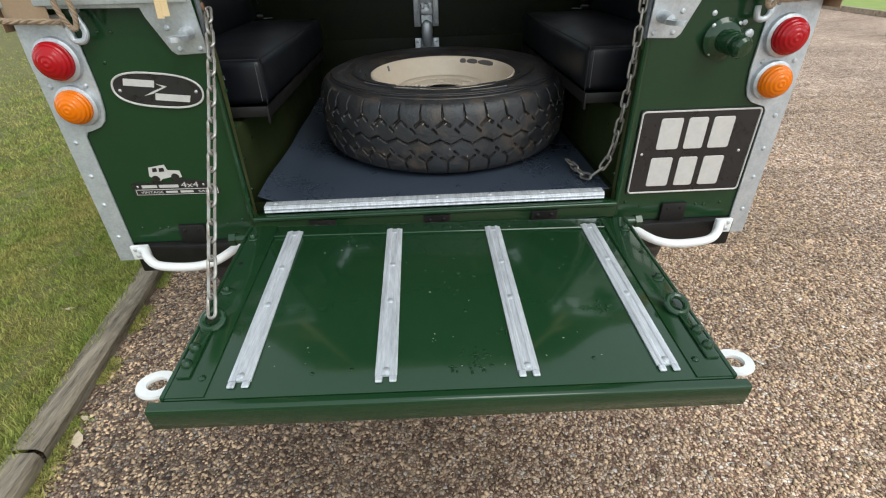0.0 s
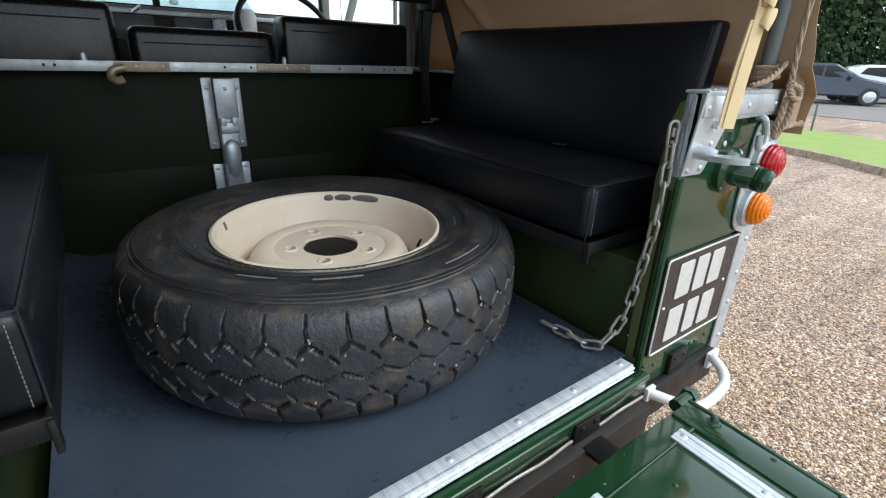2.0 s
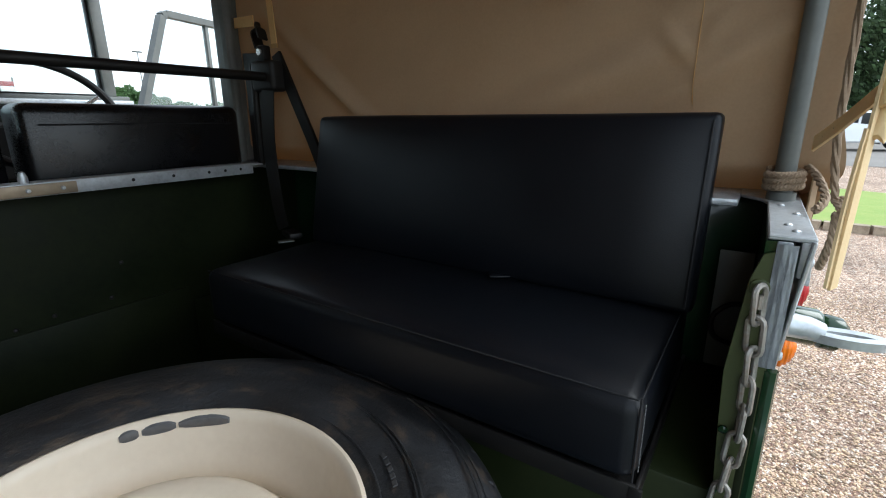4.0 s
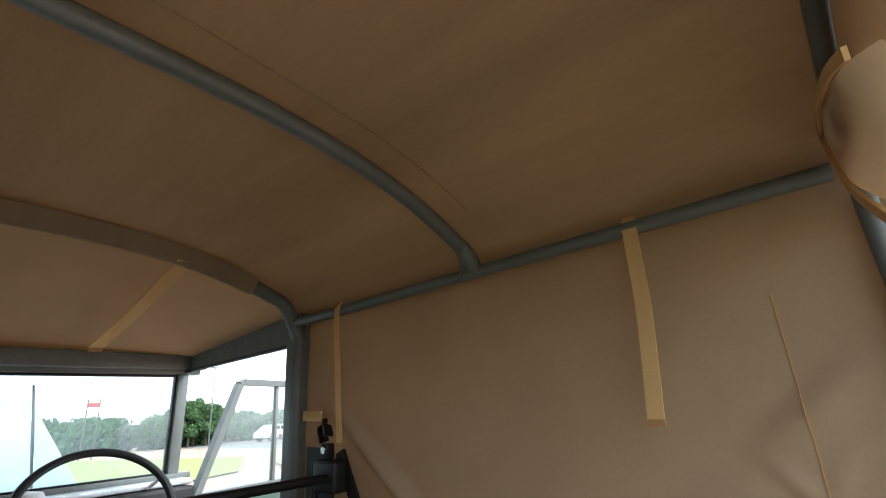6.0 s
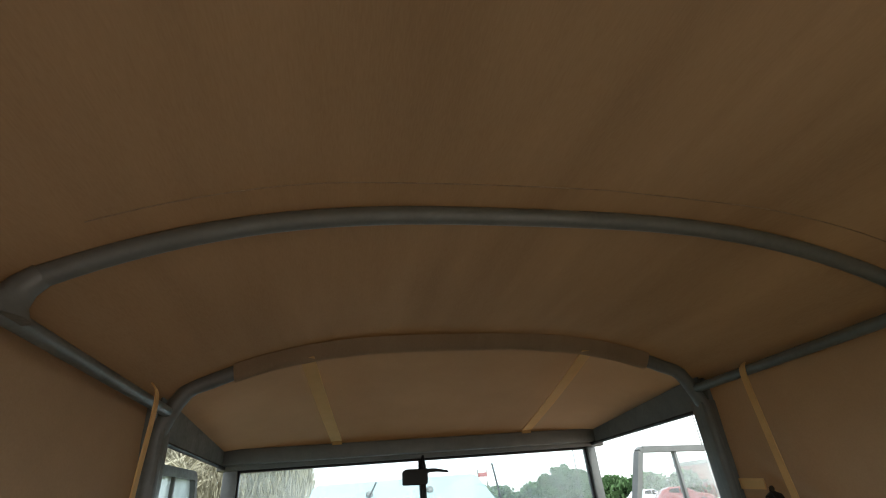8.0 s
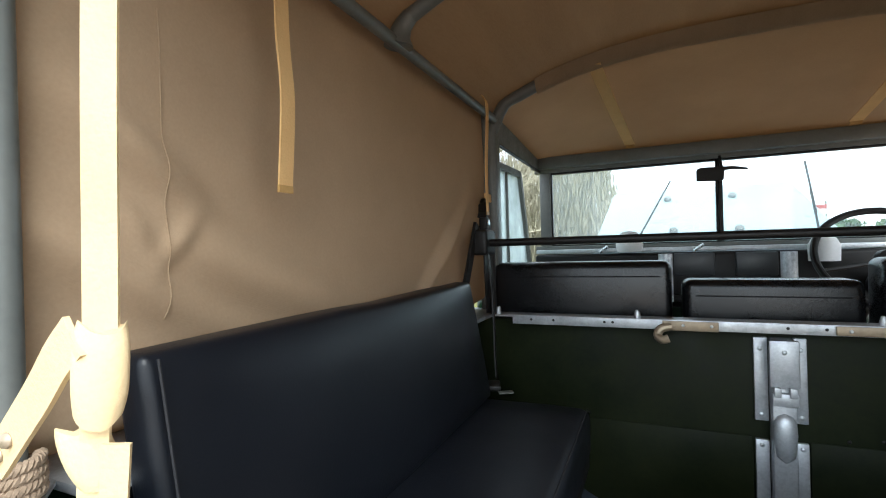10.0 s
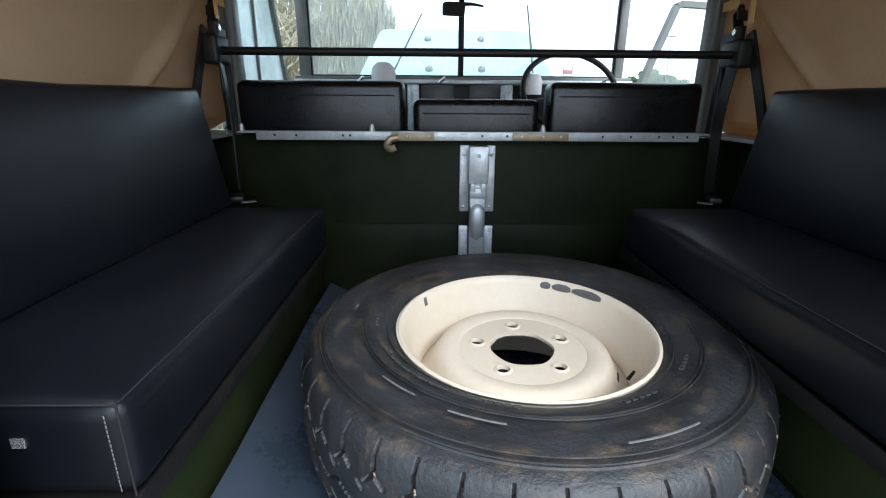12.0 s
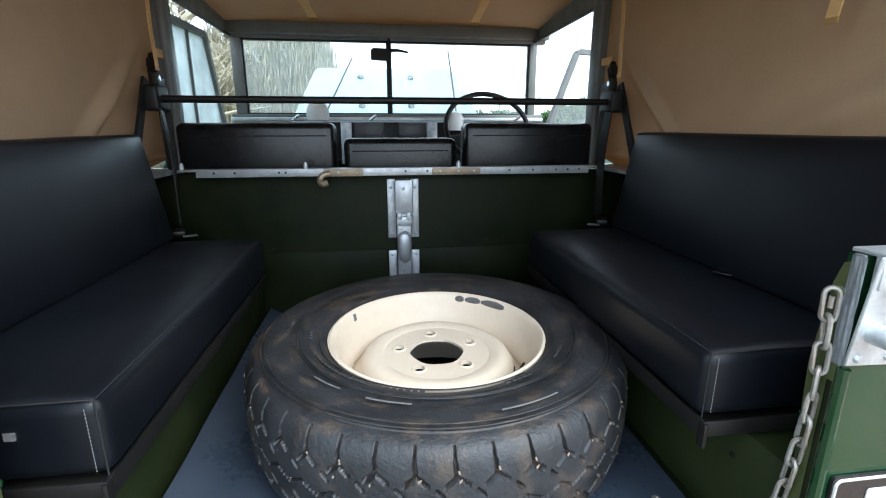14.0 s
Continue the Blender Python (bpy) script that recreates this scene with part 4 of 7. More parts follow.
def chain(points, label):
    pts = curve_points(points, 24)
    top = None
    run, done, n = 0.0, 0.0, 0
    holder = part("chain", tube([Vector(points[0]) + Vector((0, 0, 0.010)), Vector(points[0]) - Vector((0, 0, 0.004))], 0.0030, 8), CHAIN, car, label)
    for a, b in zip(pts, pts[1:]):
        run += (b - a).length
        while done <= run:
            way = (b - a).normalized()
            q = way.to_track_quat("X", "Z").to_matrix().to_4x4() @ Matrix.Rotation(radians(90 * (n % 2) + 20), 4, "X")
            m = Matrix.Translation(b - way * (run - done)) @ q
            if top is None:
                top = part("chain_link", link_mesh(), CHAIN, holder)
                ob = top
            else:
                ob = new("chain_link", top.data)
                ob.parent = holder
            ob.matrix_basis = m
            done += 0.0335
            n += 1
    return holder


EYE_L = TG @ Vector((-0.406, -0.332, 0.020))
chain([(-0.452, 0.019, 1.092), (-0.428, -0.10, 1.00), tuple(EYE_L + Vector((-0.001, 0.0, 0.012)))], "dull zinc chain stretched taut to the tailgate")
chain([(0.452, 0.019, 1.092), (0.451, 0.016, 0.95), (0.447, 0.032, 0.78), (0.430, 0.044, 0.712), (0.402, 0.062, 0.682), (0.392, 0.112, 0.681), (0.387, 0.150, 0.681), (0.384, 0.186, 0.681)],
      "slack zinc chain with its end lying on the mat")
for s in (-1, 1):
    x = mirror(s, 0.465) - s * 0.006
    bolt = part("chain_bolt", turned(lathe([(0.0001, 0.0024), (0.005, 0.0022), (0.007, 0.0014), (0.0085, 0.001), (0.009, 0.0)], 16), aim((x, 0.0205, 1.108), (-s, 0, 0))), RUST if s < 0 else FLANGE, car)

# ---- plate, badge and dealer's mark ----
plate = part("number_plate", sheet(rounded(0.484, 0.774, 0.656, 0.869, 0.006), 0.004, back(-0.0015)), PLATE_BLACK, car, "black number plate with pressed silver marks")
frame_pts = [(x, -0.006, z) for x, z in rounded(0.4880, 0.7700, 0.6600, 0.8650, 0.008)]
part("plate_border", tube(frame_pts, 0.0022, 6, closed=True), PLATE_GREY, plate)
for x0, x1, z0, z1 in ((0.535, 0.588, 0.773, 0.849), (0.601, 0.648, 0.773, 0.849), (0.661, 0.712, 0.773, 0.849), (0.530, 0.584, 0.677, 0.752), (0.600, 0.646, 0.677, 0.752), (0.661, 0.712, 0.677, 0.752)):
    part("mark_bar", sheet(rounded(x0, x1, z0, z1, 0.005, 3), 0.002, back(-0.0055), 0.0006), PLATE_GREY, plate)
rivets(plate, SILVER, [(0.504, -0.0055, 0.762), (0.744, -0.0055, 0.763)], (0, -1, 0), 0.004)
BADGE = Matrix.Translation((-0.589, 0, 0.953)) @ Matrix.Rotation(radians(6), 4, "Y") @ Matrix.Diagonal((0.94, 1, 0.95, 1)) @ Matrix.Translation((0.578, 0, -0.952))  # riveted on a little askew
MARK = Matrix.Translation((-0.7255, 0, 0.708)) @ Matrix.Rotation(radians(0.8), 4, "Y") @ Matrix.Diagonal((1.10, 1, 1.05, 1)) @ Matrix.Translation((0.738, 0, -0.7195))
badge = part("oval_badge", sheet([(-0.578 + 0.100 * math.copysign(abs(math.cos(a)) ** 0.72, math.cos(a)), 0.952 + 0.038 * math.copysign(abs(math.sin(a)) ** 0.86, math.sin(a))) for a in np.linspace(0, math.tau, 40, endpoint=False)], 0.003, BADGE @ back(-0.0005)), PLATE_BLACK, car, "black oval maker's badge with silver border")
part("badge_border", turned(tube([(-0.578 + 0.099 * math.copysign(abs(math.cos(a)) ** 0.72, math.cos(a)), -0.004, 0.952 + 0.037 * math.copysign(abs(math.sin(a)) ** 0.86, math.sin(a))) for a in np.linspace(0, math.tau, 48, endpoint=False)], 0.0024, 6, closed=True), BADGE), PLATE_GREY, badge)
part("badge_bar", sheet([(-0.652, 0.958), (-0.585, 0.958), (-0.582, 0.973), (-0.649, 0.973)], 0.0012, BADGE @ back(-0.0036)), PLATE_GREY, badge)
part("badge_bar", sheet([(-0.588, 0.930), (-0.512, 0.930), (-0.508, 0.945), (-0.585, 0.945)], 0.0012, BADGE @ back(-0.0036)), PLATE_GREY, badge)
part("badge_flash", sheet([(-0.580, 0.966), (-0.556, 0.962), (-0.590, 0.944), (-0.612, 0.937), (-0.588, 0.950), (-0.566, 0.960)], 0.0010, BADGE @ back(-0.0036)), PLATE_GREY, badge)
rivets(badge, SILVER, [BADGE @ Vector((-0.662, -0.0036, 0.946)), BADGE @ Vector((-0.494, -0.0036, 0.955))], (0, -1, 0), 0.004)
mark = part("dealer_mark", sheet([(-0.738, 0.7195), (-0.554, 0.7195), (-0.554, 0.736), (-0.572, 0.738), (-0.578, 0.752), (-0.632, 0.760), (-0.655, 0.752), (-0.738, 0.751)], 0.001, MARK @ back(-0.0005)), PLATE_BLACK, car, "small black and silver dealer's plaque")
part("mark_border", turned(box(-0.734, -0.558, -0.0019, -0.0014, 0.7212, 0.7350), MARK), PLATE_GREY, mark, smooth=False)
part("mark_field", turned(box(-0.7322, -0.5598, -0.0023, -0.0019, 0.7228, 0.7334), MARK), PLATE_BLACK, mark, smooth=False)


def lettering(words, x, z, high, wide, mat, parent, y=-0.0023):
    """Words in the built-in font, standing on the rear panel, fitted to a width."""
    text = bpy.data.curves.new("lettering", "FONT")
    text.body, text.size, text.extrude = words, high * 1.4, 0.0004
    holder = bpy.data.objects.new("lettering", text)
    data = bpy.data.meshes.new_from_object(holder)
    bpy.data.objects.remove(holder)
    xs = [v.co.x for v in data.vertices]
    zs = [v.co.y for v in data.vertices]
    fit = Matrix.Diagonal((wide / (max(xs) - min(xs)), high / (max(zs) - min(zs)), 1, 1)) @ Matrix.Translation((-min(xs), -min(zs), 0))
    data.transform(MARK @ Matrix.Translation((x, y, z)) @ BACK @ fit)
    data.materials.clear()
    data.materials.append(mat)
    ob = new("lettering", data)
    ob.parent = parent


lettering("VINTAGE", -0.724, 0.7252, 0.0058, 0.048, PLATE_GREY, mark)
for k in range(2):
    part("mark_bar", turned(box(-0.670 + 0.031 * k, -0.645 + 0.034 * k, -0.0030, -0.0023, 0.7256, 0.7306), MARK), PLATE_GREY, mark, smooth=False)
lettering("SALES", -0.600, 0.7252, 0.0058, 0.033, PLATE_GREY, mark)
for x0, x1 in ((-0.718, -0.686), (-0.681, -0.640)):
    part("mark_bar", turned(box(x0, x1, -0.0022, -0.0014, 0.7385, 0.7455), MARK), PLATE_GREY, mark, smooth=False)
lettering("4x4", -0.634, 0.7385, 0.0125, 0.037, PLATE_GREY, mark, -0.0020)
rivets(mark, SILVER, [MARK @ Vector(p) for p in ((-0.727, -0.0016, 0.742), (-0.586, -0.0016, 0.744))], (0, -1, 0), 0.003, 0.001)
shape = [(-0.694, 0.768), (-0.690, 0.788), (-0.656, 0.794), (-0.652, 0.781), (-0.628, 0.779), (-0.626, 0.764), (-0.640, 0.758), (-0.650, 0.764), (-0.668, 0.760), (-0.676, 0.754), (-0.686, 0.760)]
part("mark_silhouette", sheet(shape, 0.0008, MARK @ back(-0.0014)), PLATE_GREY, mark)
for x, z in ((-0.682, 0.760), (-0.640, 0.764)):
    part("mark_wheel", turned(lathe([(0.0001, 0), (0.0085, 0), (0.0085, 0.001), (0.0050, 0.001), (0.0050, 0.0014), (0.0001, 0.0014)], 18), MARK @ aim((x, -0.0021, z), (0, -1, 0))), PLATE_BLACK, mark)
for x0, x1 in ((-0.684, -0.674), (-0.670, -0.659)):
    part("mark_window", sheet([(x0, 0.777), (x1, 0.778), (x1, 0.787), (x0 + 0.001, 0.786)], 0.0005, MARK @ back(-0.0022)), PLATE_BLACK, mark)

# ---- trailer socket ----
socket = part("trailer_socket", turned(lathe([(0.043, 0), (0.043, 0.010), (0.036, 0.014), (0.033, 0.016)], 24), aim((0.628, 0.0, 1.018), (0, -1, 0))), PAINT, car, "green painted trailer socket")
part("socket_body", turned(lathe([(0.024, 0), (0.024, 0.036), (0.020, 0.042), (0.0001, 0.044)], 20), aim((0.630, -0.012, 1.016), (0.10, -1, -0.05))), PAINT, socket)
part("socket_cap", turned(lathe([(0.0001, 0.0), (0.018, 0.002), (0.022, 0.008), (0.022, 0.024), (0.017, 0.031), (0.0001, 0.033)], 20), aim((0.630, -0.048, 1.014), (0.25, -0.9, -0.2))), PAINT, socket)
rivets(socket, GALV, [(0.600, -0.010, 1.045), (0.655, -0.010, 1.048), (0.605, -0.010, 0.990)], (0, -1, 0), 0.005)
rivets(car, GALV, [(0.600, -0.0005, 1.068), (0.671, -0.0005, 1.048)], (0, -1, 0), 0.006)
rivets(car, GALV, [(0.687, -0.0005, 1.025)], (0, -1, 0), 0.011, 0.004)
rivets(car, PAINT, [(-0.672, 0.0, 1.070), (-0.645, 0.0, 1.069), (-0.680, 0.0, 1.012)], (0, -1, 0), 0.004)


# ---- bench seats along the sides ----
def bench(s):
    inner, near = (0.373, 0.100) if s > 0 else (0.387, 0.088)  # the two cushions differ a little in depth
    holder = part("bench_seat", box(*sorted((mirror(s, inner + 0.012), mirror(s, 0.735))), near - 0.002, 0.900, 0.868, 0.876, 0.002), BLACK, car, "black vinyl bench seat along the side")
    # cushion
    bm = box(*sorted((mirror(s, inner), mirror(s, 0.715))), near, 0.897, 0.890, 0.998, 0.020, 4)
    bmesh.ops.subdivide_edges(bm, edges=[e for e in bm.edges if e.calc_length() > 0.2], cuts=9, use_grid_fill=True)
    for v in bm.verts:
        u, w = (abs(v.co.x - XO) - inner) / (0.715 - inner), (v.co.y - near) / (0.897 - near)
        swell = max(0, 1 - (2 * u - 1) ** 4) * max(0, 1 - (2 * w - 1) ** 6)
        if v.co.z > 0.95:
            v.co.z += 0.010 * swell + 0.004 * noise.noise((v.co.x * 7, v.co.y * 7, s)) - 0.004
    part("cushion", bm, VINYL, holder, sharp=50)
    # seams round the cushion
    xi, xo = mirror(s, inner + 0.0005), mirror(s, 0.715)
    part("seam", tube([(xi + s * 0.006, near + 0.006, 0.9925), (xi + s * 0.006, 0.890, 0.9925)], 0.0011, 6), STITCH, holder)
    part("seam", tube([(xi + s * 0.006, near + 0.0035, 0.892), (xi + s * 0.006, near + 0.0035, 0.996)], 0.0011, 6), STITCH, holder)
    part("seam", tube([(xi + s * 0.006, near + 0.0035, 0.9925), (xo - s * 0.006, near + 0.0035, 0.9925)], 0.0011, 6), STITCH, holder)
    # angle frame under it
    part("front_angle", box(*sorted((mirror(s, inner + 0.006), mirror(s, inner + 0.012))), near - 0.002, 0.900, 0.860, 0.888, 0.0015), BLACK, holder)
    part("rear_angle", box(*sorted((mirror(s, inner + 0.006), mirror(s, 0.735))), near - 0.004, near + 0.001, 0.863, 0.888, 0.0015), BLACK, holder)
    part("corner_tab", box(mirror(s, inner + 0.008) - 0.003, mirror(s, inner + 0.008) + 0.003, near - 0.008, near + 0.006, 0.848, 0.886, 0.001), BLACK, holder)
    part("seat_box", box(*sorted((mirror(s, 0.470), mirror(s, 0.785))), 0.13, 0.88, 0.852, 0.868, 0.002), BLACK, holder)
    # backrest, leaning outwards
    top_x, foot_x = (0.697, 0.645) if s > 0 else (0.680, 0.632)
    end = 0.088 if s > 0 else 0.076
    bm = box(-0.022, 0.022, end, 0.880, 1.000, 1.278 if s > 0 else 1.273, 0.010, 3)
    bmesh.ops.subdivide_edges(bm, edges=[e for e in bm.edges if e.calc_length() > 0.15], cuts=7, use_grid_fill=True)
    for v in bm.verts:
        h = (v.co.z - 1.0) / 0.278
        w = (v.co.y - 0.088) / 0.792
        inward = v.co.x * s < 0
        v.co.x = mirror(s, foot_x + (top_x - foot_x) * h) + v.co.x
        if inward:
            v.co.x -= s * (0.012 * max(0, 1 - (2 * w - 1) ** 6) * max(0, 1 - (2 * h - 1) ** 4))
        v.co.z += 0.004 * noise.noise((v.co.y * 5, 2, s))
    part("backrest", bm, VINYL, holder, sharp=50)
    part("seam", tube([(mirror(s, foot_x - 0.030 + (top_x - foot_x) * h), end + 0.010, 1.0 + 0.272 * h) for h in np.linspace(0.04, 0.985, 16)], 0.0014, 6), STITCH, holder)
    part("back_board", turned(box(*sorted((mirror(s, 0.716), mirror(s, 0.726))), 0.105, 0.870, 0.985, 1.240, 0.002), Matrix.Translation((0, 0, 0))), BLACK, holder)

    # short stitches beside the end seam
    spots = [(xi + s * 0.016, near, z) for z in np.linspace(0.902, 0.982, 17)]
    first = None
    for p in spots:
        if first is None:
            first = part("stitch", tube([(0, 0, -0.0016), (0, 0, 0.0016)], 0.0006, 5), SCUFF, holder)
            ob = first
        else:
            ob = new("stitch", first.data)
            ob.parent = holder
        ob.location = p
    if s < 0:
        part("maker_tag", box(mirror(s, 0.484) - 0.006, mirror(s, 0.484) + 0.006, near - 0.0018, near - 0.0002, 0.951, 0.961), SILVER, holder, smooth=False)


both(bench)

# ---- rubber mat on the load floor ----
def mat_point(u, v):
    x, y = -0.464 + 0.912 * u, 0.018 + 1.113 * v
    z = 0.6655 + 0.0008 * noise.noise((x * 6, y * 6, 1))
    if u < 0.09:  # turned up along one wheel box
        k = (0.09 - u) / 0.09
        z += 0.034 * k * (0.6 + 0.4 * v) + 0.008 * noise.noise((y * 4, 0, 0)) * k
        x += 0.020 * k * k
    return Vector((x, y, z))


floor_mat = part("rubber_mat", grid_sheet(60, 60, mat_point, 0.003), MAT)
tagged(floor_mat, "smooth blue-black rubber mat on the load floor", "mat")


# ---- spare wheel ----
PITCHES = 42  # tread blocks round the tyre


def tyre_mesh(around, across, tread=True, R=0.402):
    base = [(0.222, -0.076), (0.226, -0.086), (0.238, -0.094), (0.262, -0.103), (0.295, -0.107), (0.330, -0.105), (0.354, -0.101), (0.372, -0.096), (0.3855, -0.0865),
            (0.395, -0.068), (0.4003, -0.036), (0.402, 0.0)]
    prof = [Vector((r, w, 0)) for r, w in base] + [Vector((r, -w, 0)) for r, w in base[-2::-1]]
    fine_p = [prof[0]]
    for k in range(len(prof) - 1):
        a, b, c, d = prof[max(k - 1, 0)], prof[k], prof[k + 1], prof[min(k + 2, len(prof) - 1)]
        steps = across if tread and min(b.x, c.x) > 0.35 else 3
        fine_p += [0.5 * (2 * b + (c - a) * t + (2 * a - 5 * b + 4 * c - d) * t * t + (3 * b - a - 3 * c + d) * t ** 3) for t in [(m + 1) / steps for m in range(steps)]]
    verts, faces = [], []
    pitches = PITCHES
    step = math.tau * 0.402 / pitches
    # tread cuts of one pitch: (from, to, half width), as (along, across), with the far half turned about
    cuts = [((0.14, 0.091), (0.14, 0.074), 0.0008), ((0.14, 0.074), (0.18, 0.055), 0.0021), ((0.18, 0.055), (-0.10, 0.041), 0.0021),
            ((0.18, 0.055), (0.46, 0.043), 0.0024), ((0.70, 0.034), (0.86, 0.025), 0.0014)]

    def cut_depth(u, w):
        tri = abs(u * 2 - 1)
        best = 1 - max(0, abs(w - 0.0068 * (2 * tri - 1)) * 0.93 - 0.0014) / 0.0016
        uu = u if w > 0 else (0.5 - u) % 1.0
        for (u0, w0), (u1, w1), half in cuts:
            for turn in (-1, 0, 1):
                p = Vector(((uu + turn - u0) * step, abs(w) - w0))
                d = Vector(((u1 - u0) * step, w1 - w0))
                k = min(1, max(0, p.dot(d) / d.length_squared))
                best = max(best, 1 - max(0, (p - d * k).length - half) / 0.0018)
        return min(1.0, max(0.0, best))
    n = len(fine_p)
    per = around // pitches
    one = []
    for i in range(per if tread else 1):
        u = i / per
        ring = []
        for p in fine_p:
            r, w = p.x, p.y
            if tread:
                aw = abs(w)
                # across: the way over the shoulder is rolled out flat
                flat_w = aw if r > 0.386 else 0.084 + (0.386 - r) * 1.05
                if r > 0.358:
                    cut = cut_depth(u, math.copysign(flat_w, w))
                    if r > 0.386:
                        r -= 0.0105 * cut
                    else:
                        fade = max(0, min(1, (r - 0.366) / 0.012))
                        r -= 0.0035 * cut * fade
                        w -= math.copysign(0.0040 * cut * fade, w)
                elif 0.348 < r:
                    w += math.copysign(0.0022, w)
                if 0.245 < r < 0.345:
                    for rib in (0.247, 0.268, 0.322, 0.340):
                        if abs(r - rib) < 0.004:
                            w += math.copysign(0.0016, w)
            ring.append((r, w))
        one.append(ring)
    for i in range(around):
        a = math.tau * i / around
        c, sn = math.cos(a), math.sin(a)
        verts += [((0.222 + (r - 0.222) * 0.910) * c, (0.222 + (r - 0.222) * 0.910) * sn, w) for r, w in one[i % len(one)]]
    for i in range(around):
        j = (i + 1) % around
        for k in range(n - 1):
            faces.append((i * n + k, j * n + k, j * n + k + 1, i * n + k + 1))
    data = bpy.data.meshes.new("tyre")
    data.from_pydata(verts, [], faces)
    data.materials.append(TYRE)
    data.shade_smooth()
    data.set_sharp_from_angle(angle=radians(40))
    return data


def rim_parts(parent, m, detail=True):
    """Pressed steel rim: barrel with rolled lips and a dished disc with hub and stud holes."""
    prof = [(0.2215, 0.082), (0.2255, 0.086), (0.2260, 0.092), (0.2210, 0.094), (0.2150, 0.090), (0.2120, 0.080), (0.2085, 0.062), (0.2040, 0.052), (0.2010, 0.030), (0.190, 0.018), (0.184, -0.02),
            (0.190, -0.05), (0.208, -0.062), (0.2120, -0.080), (0.2150, -0.090), (0.2210, -0.094), (0.2260, -0.090), (0.2215, -0.080), (0.212, -0.055), (0.194, -0.045), (0.190, -0.02), (0.196, 0.014), (0.207, 0.025), (0.2145, 0.055)]
    barrel = part("rim", lathe(prof, 72 if detail else 32, closed=True), CREAM, parent, "cream painted steel rim", sharp=50)
    barrel.matrix_basis = m
    dish = [(0.188, -0.020), (0.186, -0.004), (0.170, 0.006), (0.162, 0.026), (0.153, 0.041), (0.141, 0.0480), (0.130, 0.0478), (0.121, 0.0462), (0.1145, 0.0440), (0.1132, 0.0433)]
    dish += [(r - 0.002, z - 0.005) for r, z in dish[::-1]]
    ob = part("dish", lathe(dish, 60 if detail else 28, closed=True), CREAM, parent, sharp=60)
    ob.matrix_basis = m
    bm = bmesh.new()

    def loop(r, n, cx=0, cy=0, wob=0.0):
        vs = [bm.verts.new((cx + (r + wob * math.cos(6 * a)) * math.cos(a), cy + (r + wob * math.cos(6 * a)) * math.sin(a), 0.0430)) for a in np.linspace(0, math.tau, n, endpoint=False)]
        return [bm.edges.new((vs[i], vs[(i + 1) % n])) for i in range(n)]
    edges = loop(0.1135, 60 if detail else 28) + loop(0.0565, 36, wob=0.0012)
    for k in range(5):
        a = math.tau * k / 5 + 0.38
        edges += loop(0.0115, 14, 0.0825 * math.cos(a), 0.0825 * math.sin(a))
    bmesh.ops.triangle_fill(bm, use_beauty=True, edges=edges)
    bmesh.ops.recalc_face_normals(bm, faces=bm.faces)
    bmesh.ops.solidify(bm, geom=bm.faces[:], thickness=0.006)
    ob = part("hub_plate", bm, CREAM, parent, sharp=40)
    ob.matrix_basis = m
    if detail:
        for k in range(5):
            a = math.tau * k / 5 + 0.38
            ring = lathe([(0.0115, -0.002), (0.0118, 0.0025), (0.015, 0.0012), (0.0175, -0.001)], 16, closed=True)
            ob = part("stud_seat", turned(ring, Matrix.Translation((0.0825 * math.cos(a), 0.0825 * math.sin(a), 0.0430))), CREAM, parent)
            ob.matrix_basis = m


spare = empty("spare_wheel", "muddy spare tyre on cream steel rim lying on the mat", "wheel", place=(0.046, 0.487, 0.783))
tyre = new("tyre", tyre_mesh(PITCHES * 50, 12))
tyre.parent = spare
tagged(tyre, "worn black tyre with chevron tread and mud in its grooves")
tyre.matrix_basis = Matrix.Rotation(radians(1.4), 4, "X")
rim_parts(spare, Matrix.Rotation(radians(1.4), 4, "X"))
# balance weights, valve and chalk marks
for a0, a1 in ((64, 70), (52, 63), (33, 51)):
    piece = bmesh.new()
    for k in range(9):
        a = radians(a0 + (a1 - a0) * k / 8)
        half = 0.0090 * (1 - 0.55 * abs(k / 4 - 1) ** 3)
        for dr, dz in ((0.0, -half), (-0.0035, -half * 0.7), (-0.0035, half * 0.7), (0.0028, half)):
            piece.verts.new(((0.2118 + dr) * math.cos(a), (0.2118 + dr) * math.sin(a), 0.0850 + dz))
    piece.verts.ensure_lookup_table()
    for k in range(8):
        for m in range(4):
            piece.faces.new([piece.verts[i] for i in (4 * k + m, 4 * k + (m + 1) % 4, 4 * k + 4 + (m + 1) % 4, 4 * k + 4 + m)])
    piece.faces.new([piece.verts[i] for i in range(4)])
    piece.faces.new([piece.verts[i] for i in range(32, 36)])
    part("balance_weight", piece, WEIGHT, spare, sharp=60)
part("tape_mark", tube([(0.214 * math.cos(radians(147)), 0.214 * math.sin(radians(147)), 0.0900), (0.210 * math.cos(radians(147)), 0.210 * math.sin(radians(147)), 0.074)], 0, flat=(0.0045, 0.0022), up=(math.cos(radians(147)), math.sin(radians(147)), 0.1)), WEIGHT, spare)
part("valve_stem", tube([(0.182 * math.cos(radians(-30)), 0.182 * math.sin(radians(-30)), 0.036), (0.190 * math.cos(radians(-30)), 0.190 * math.sin(radians(-30)), 0.053)], [0.0032, 0.0024], 10), BLACK, spare)
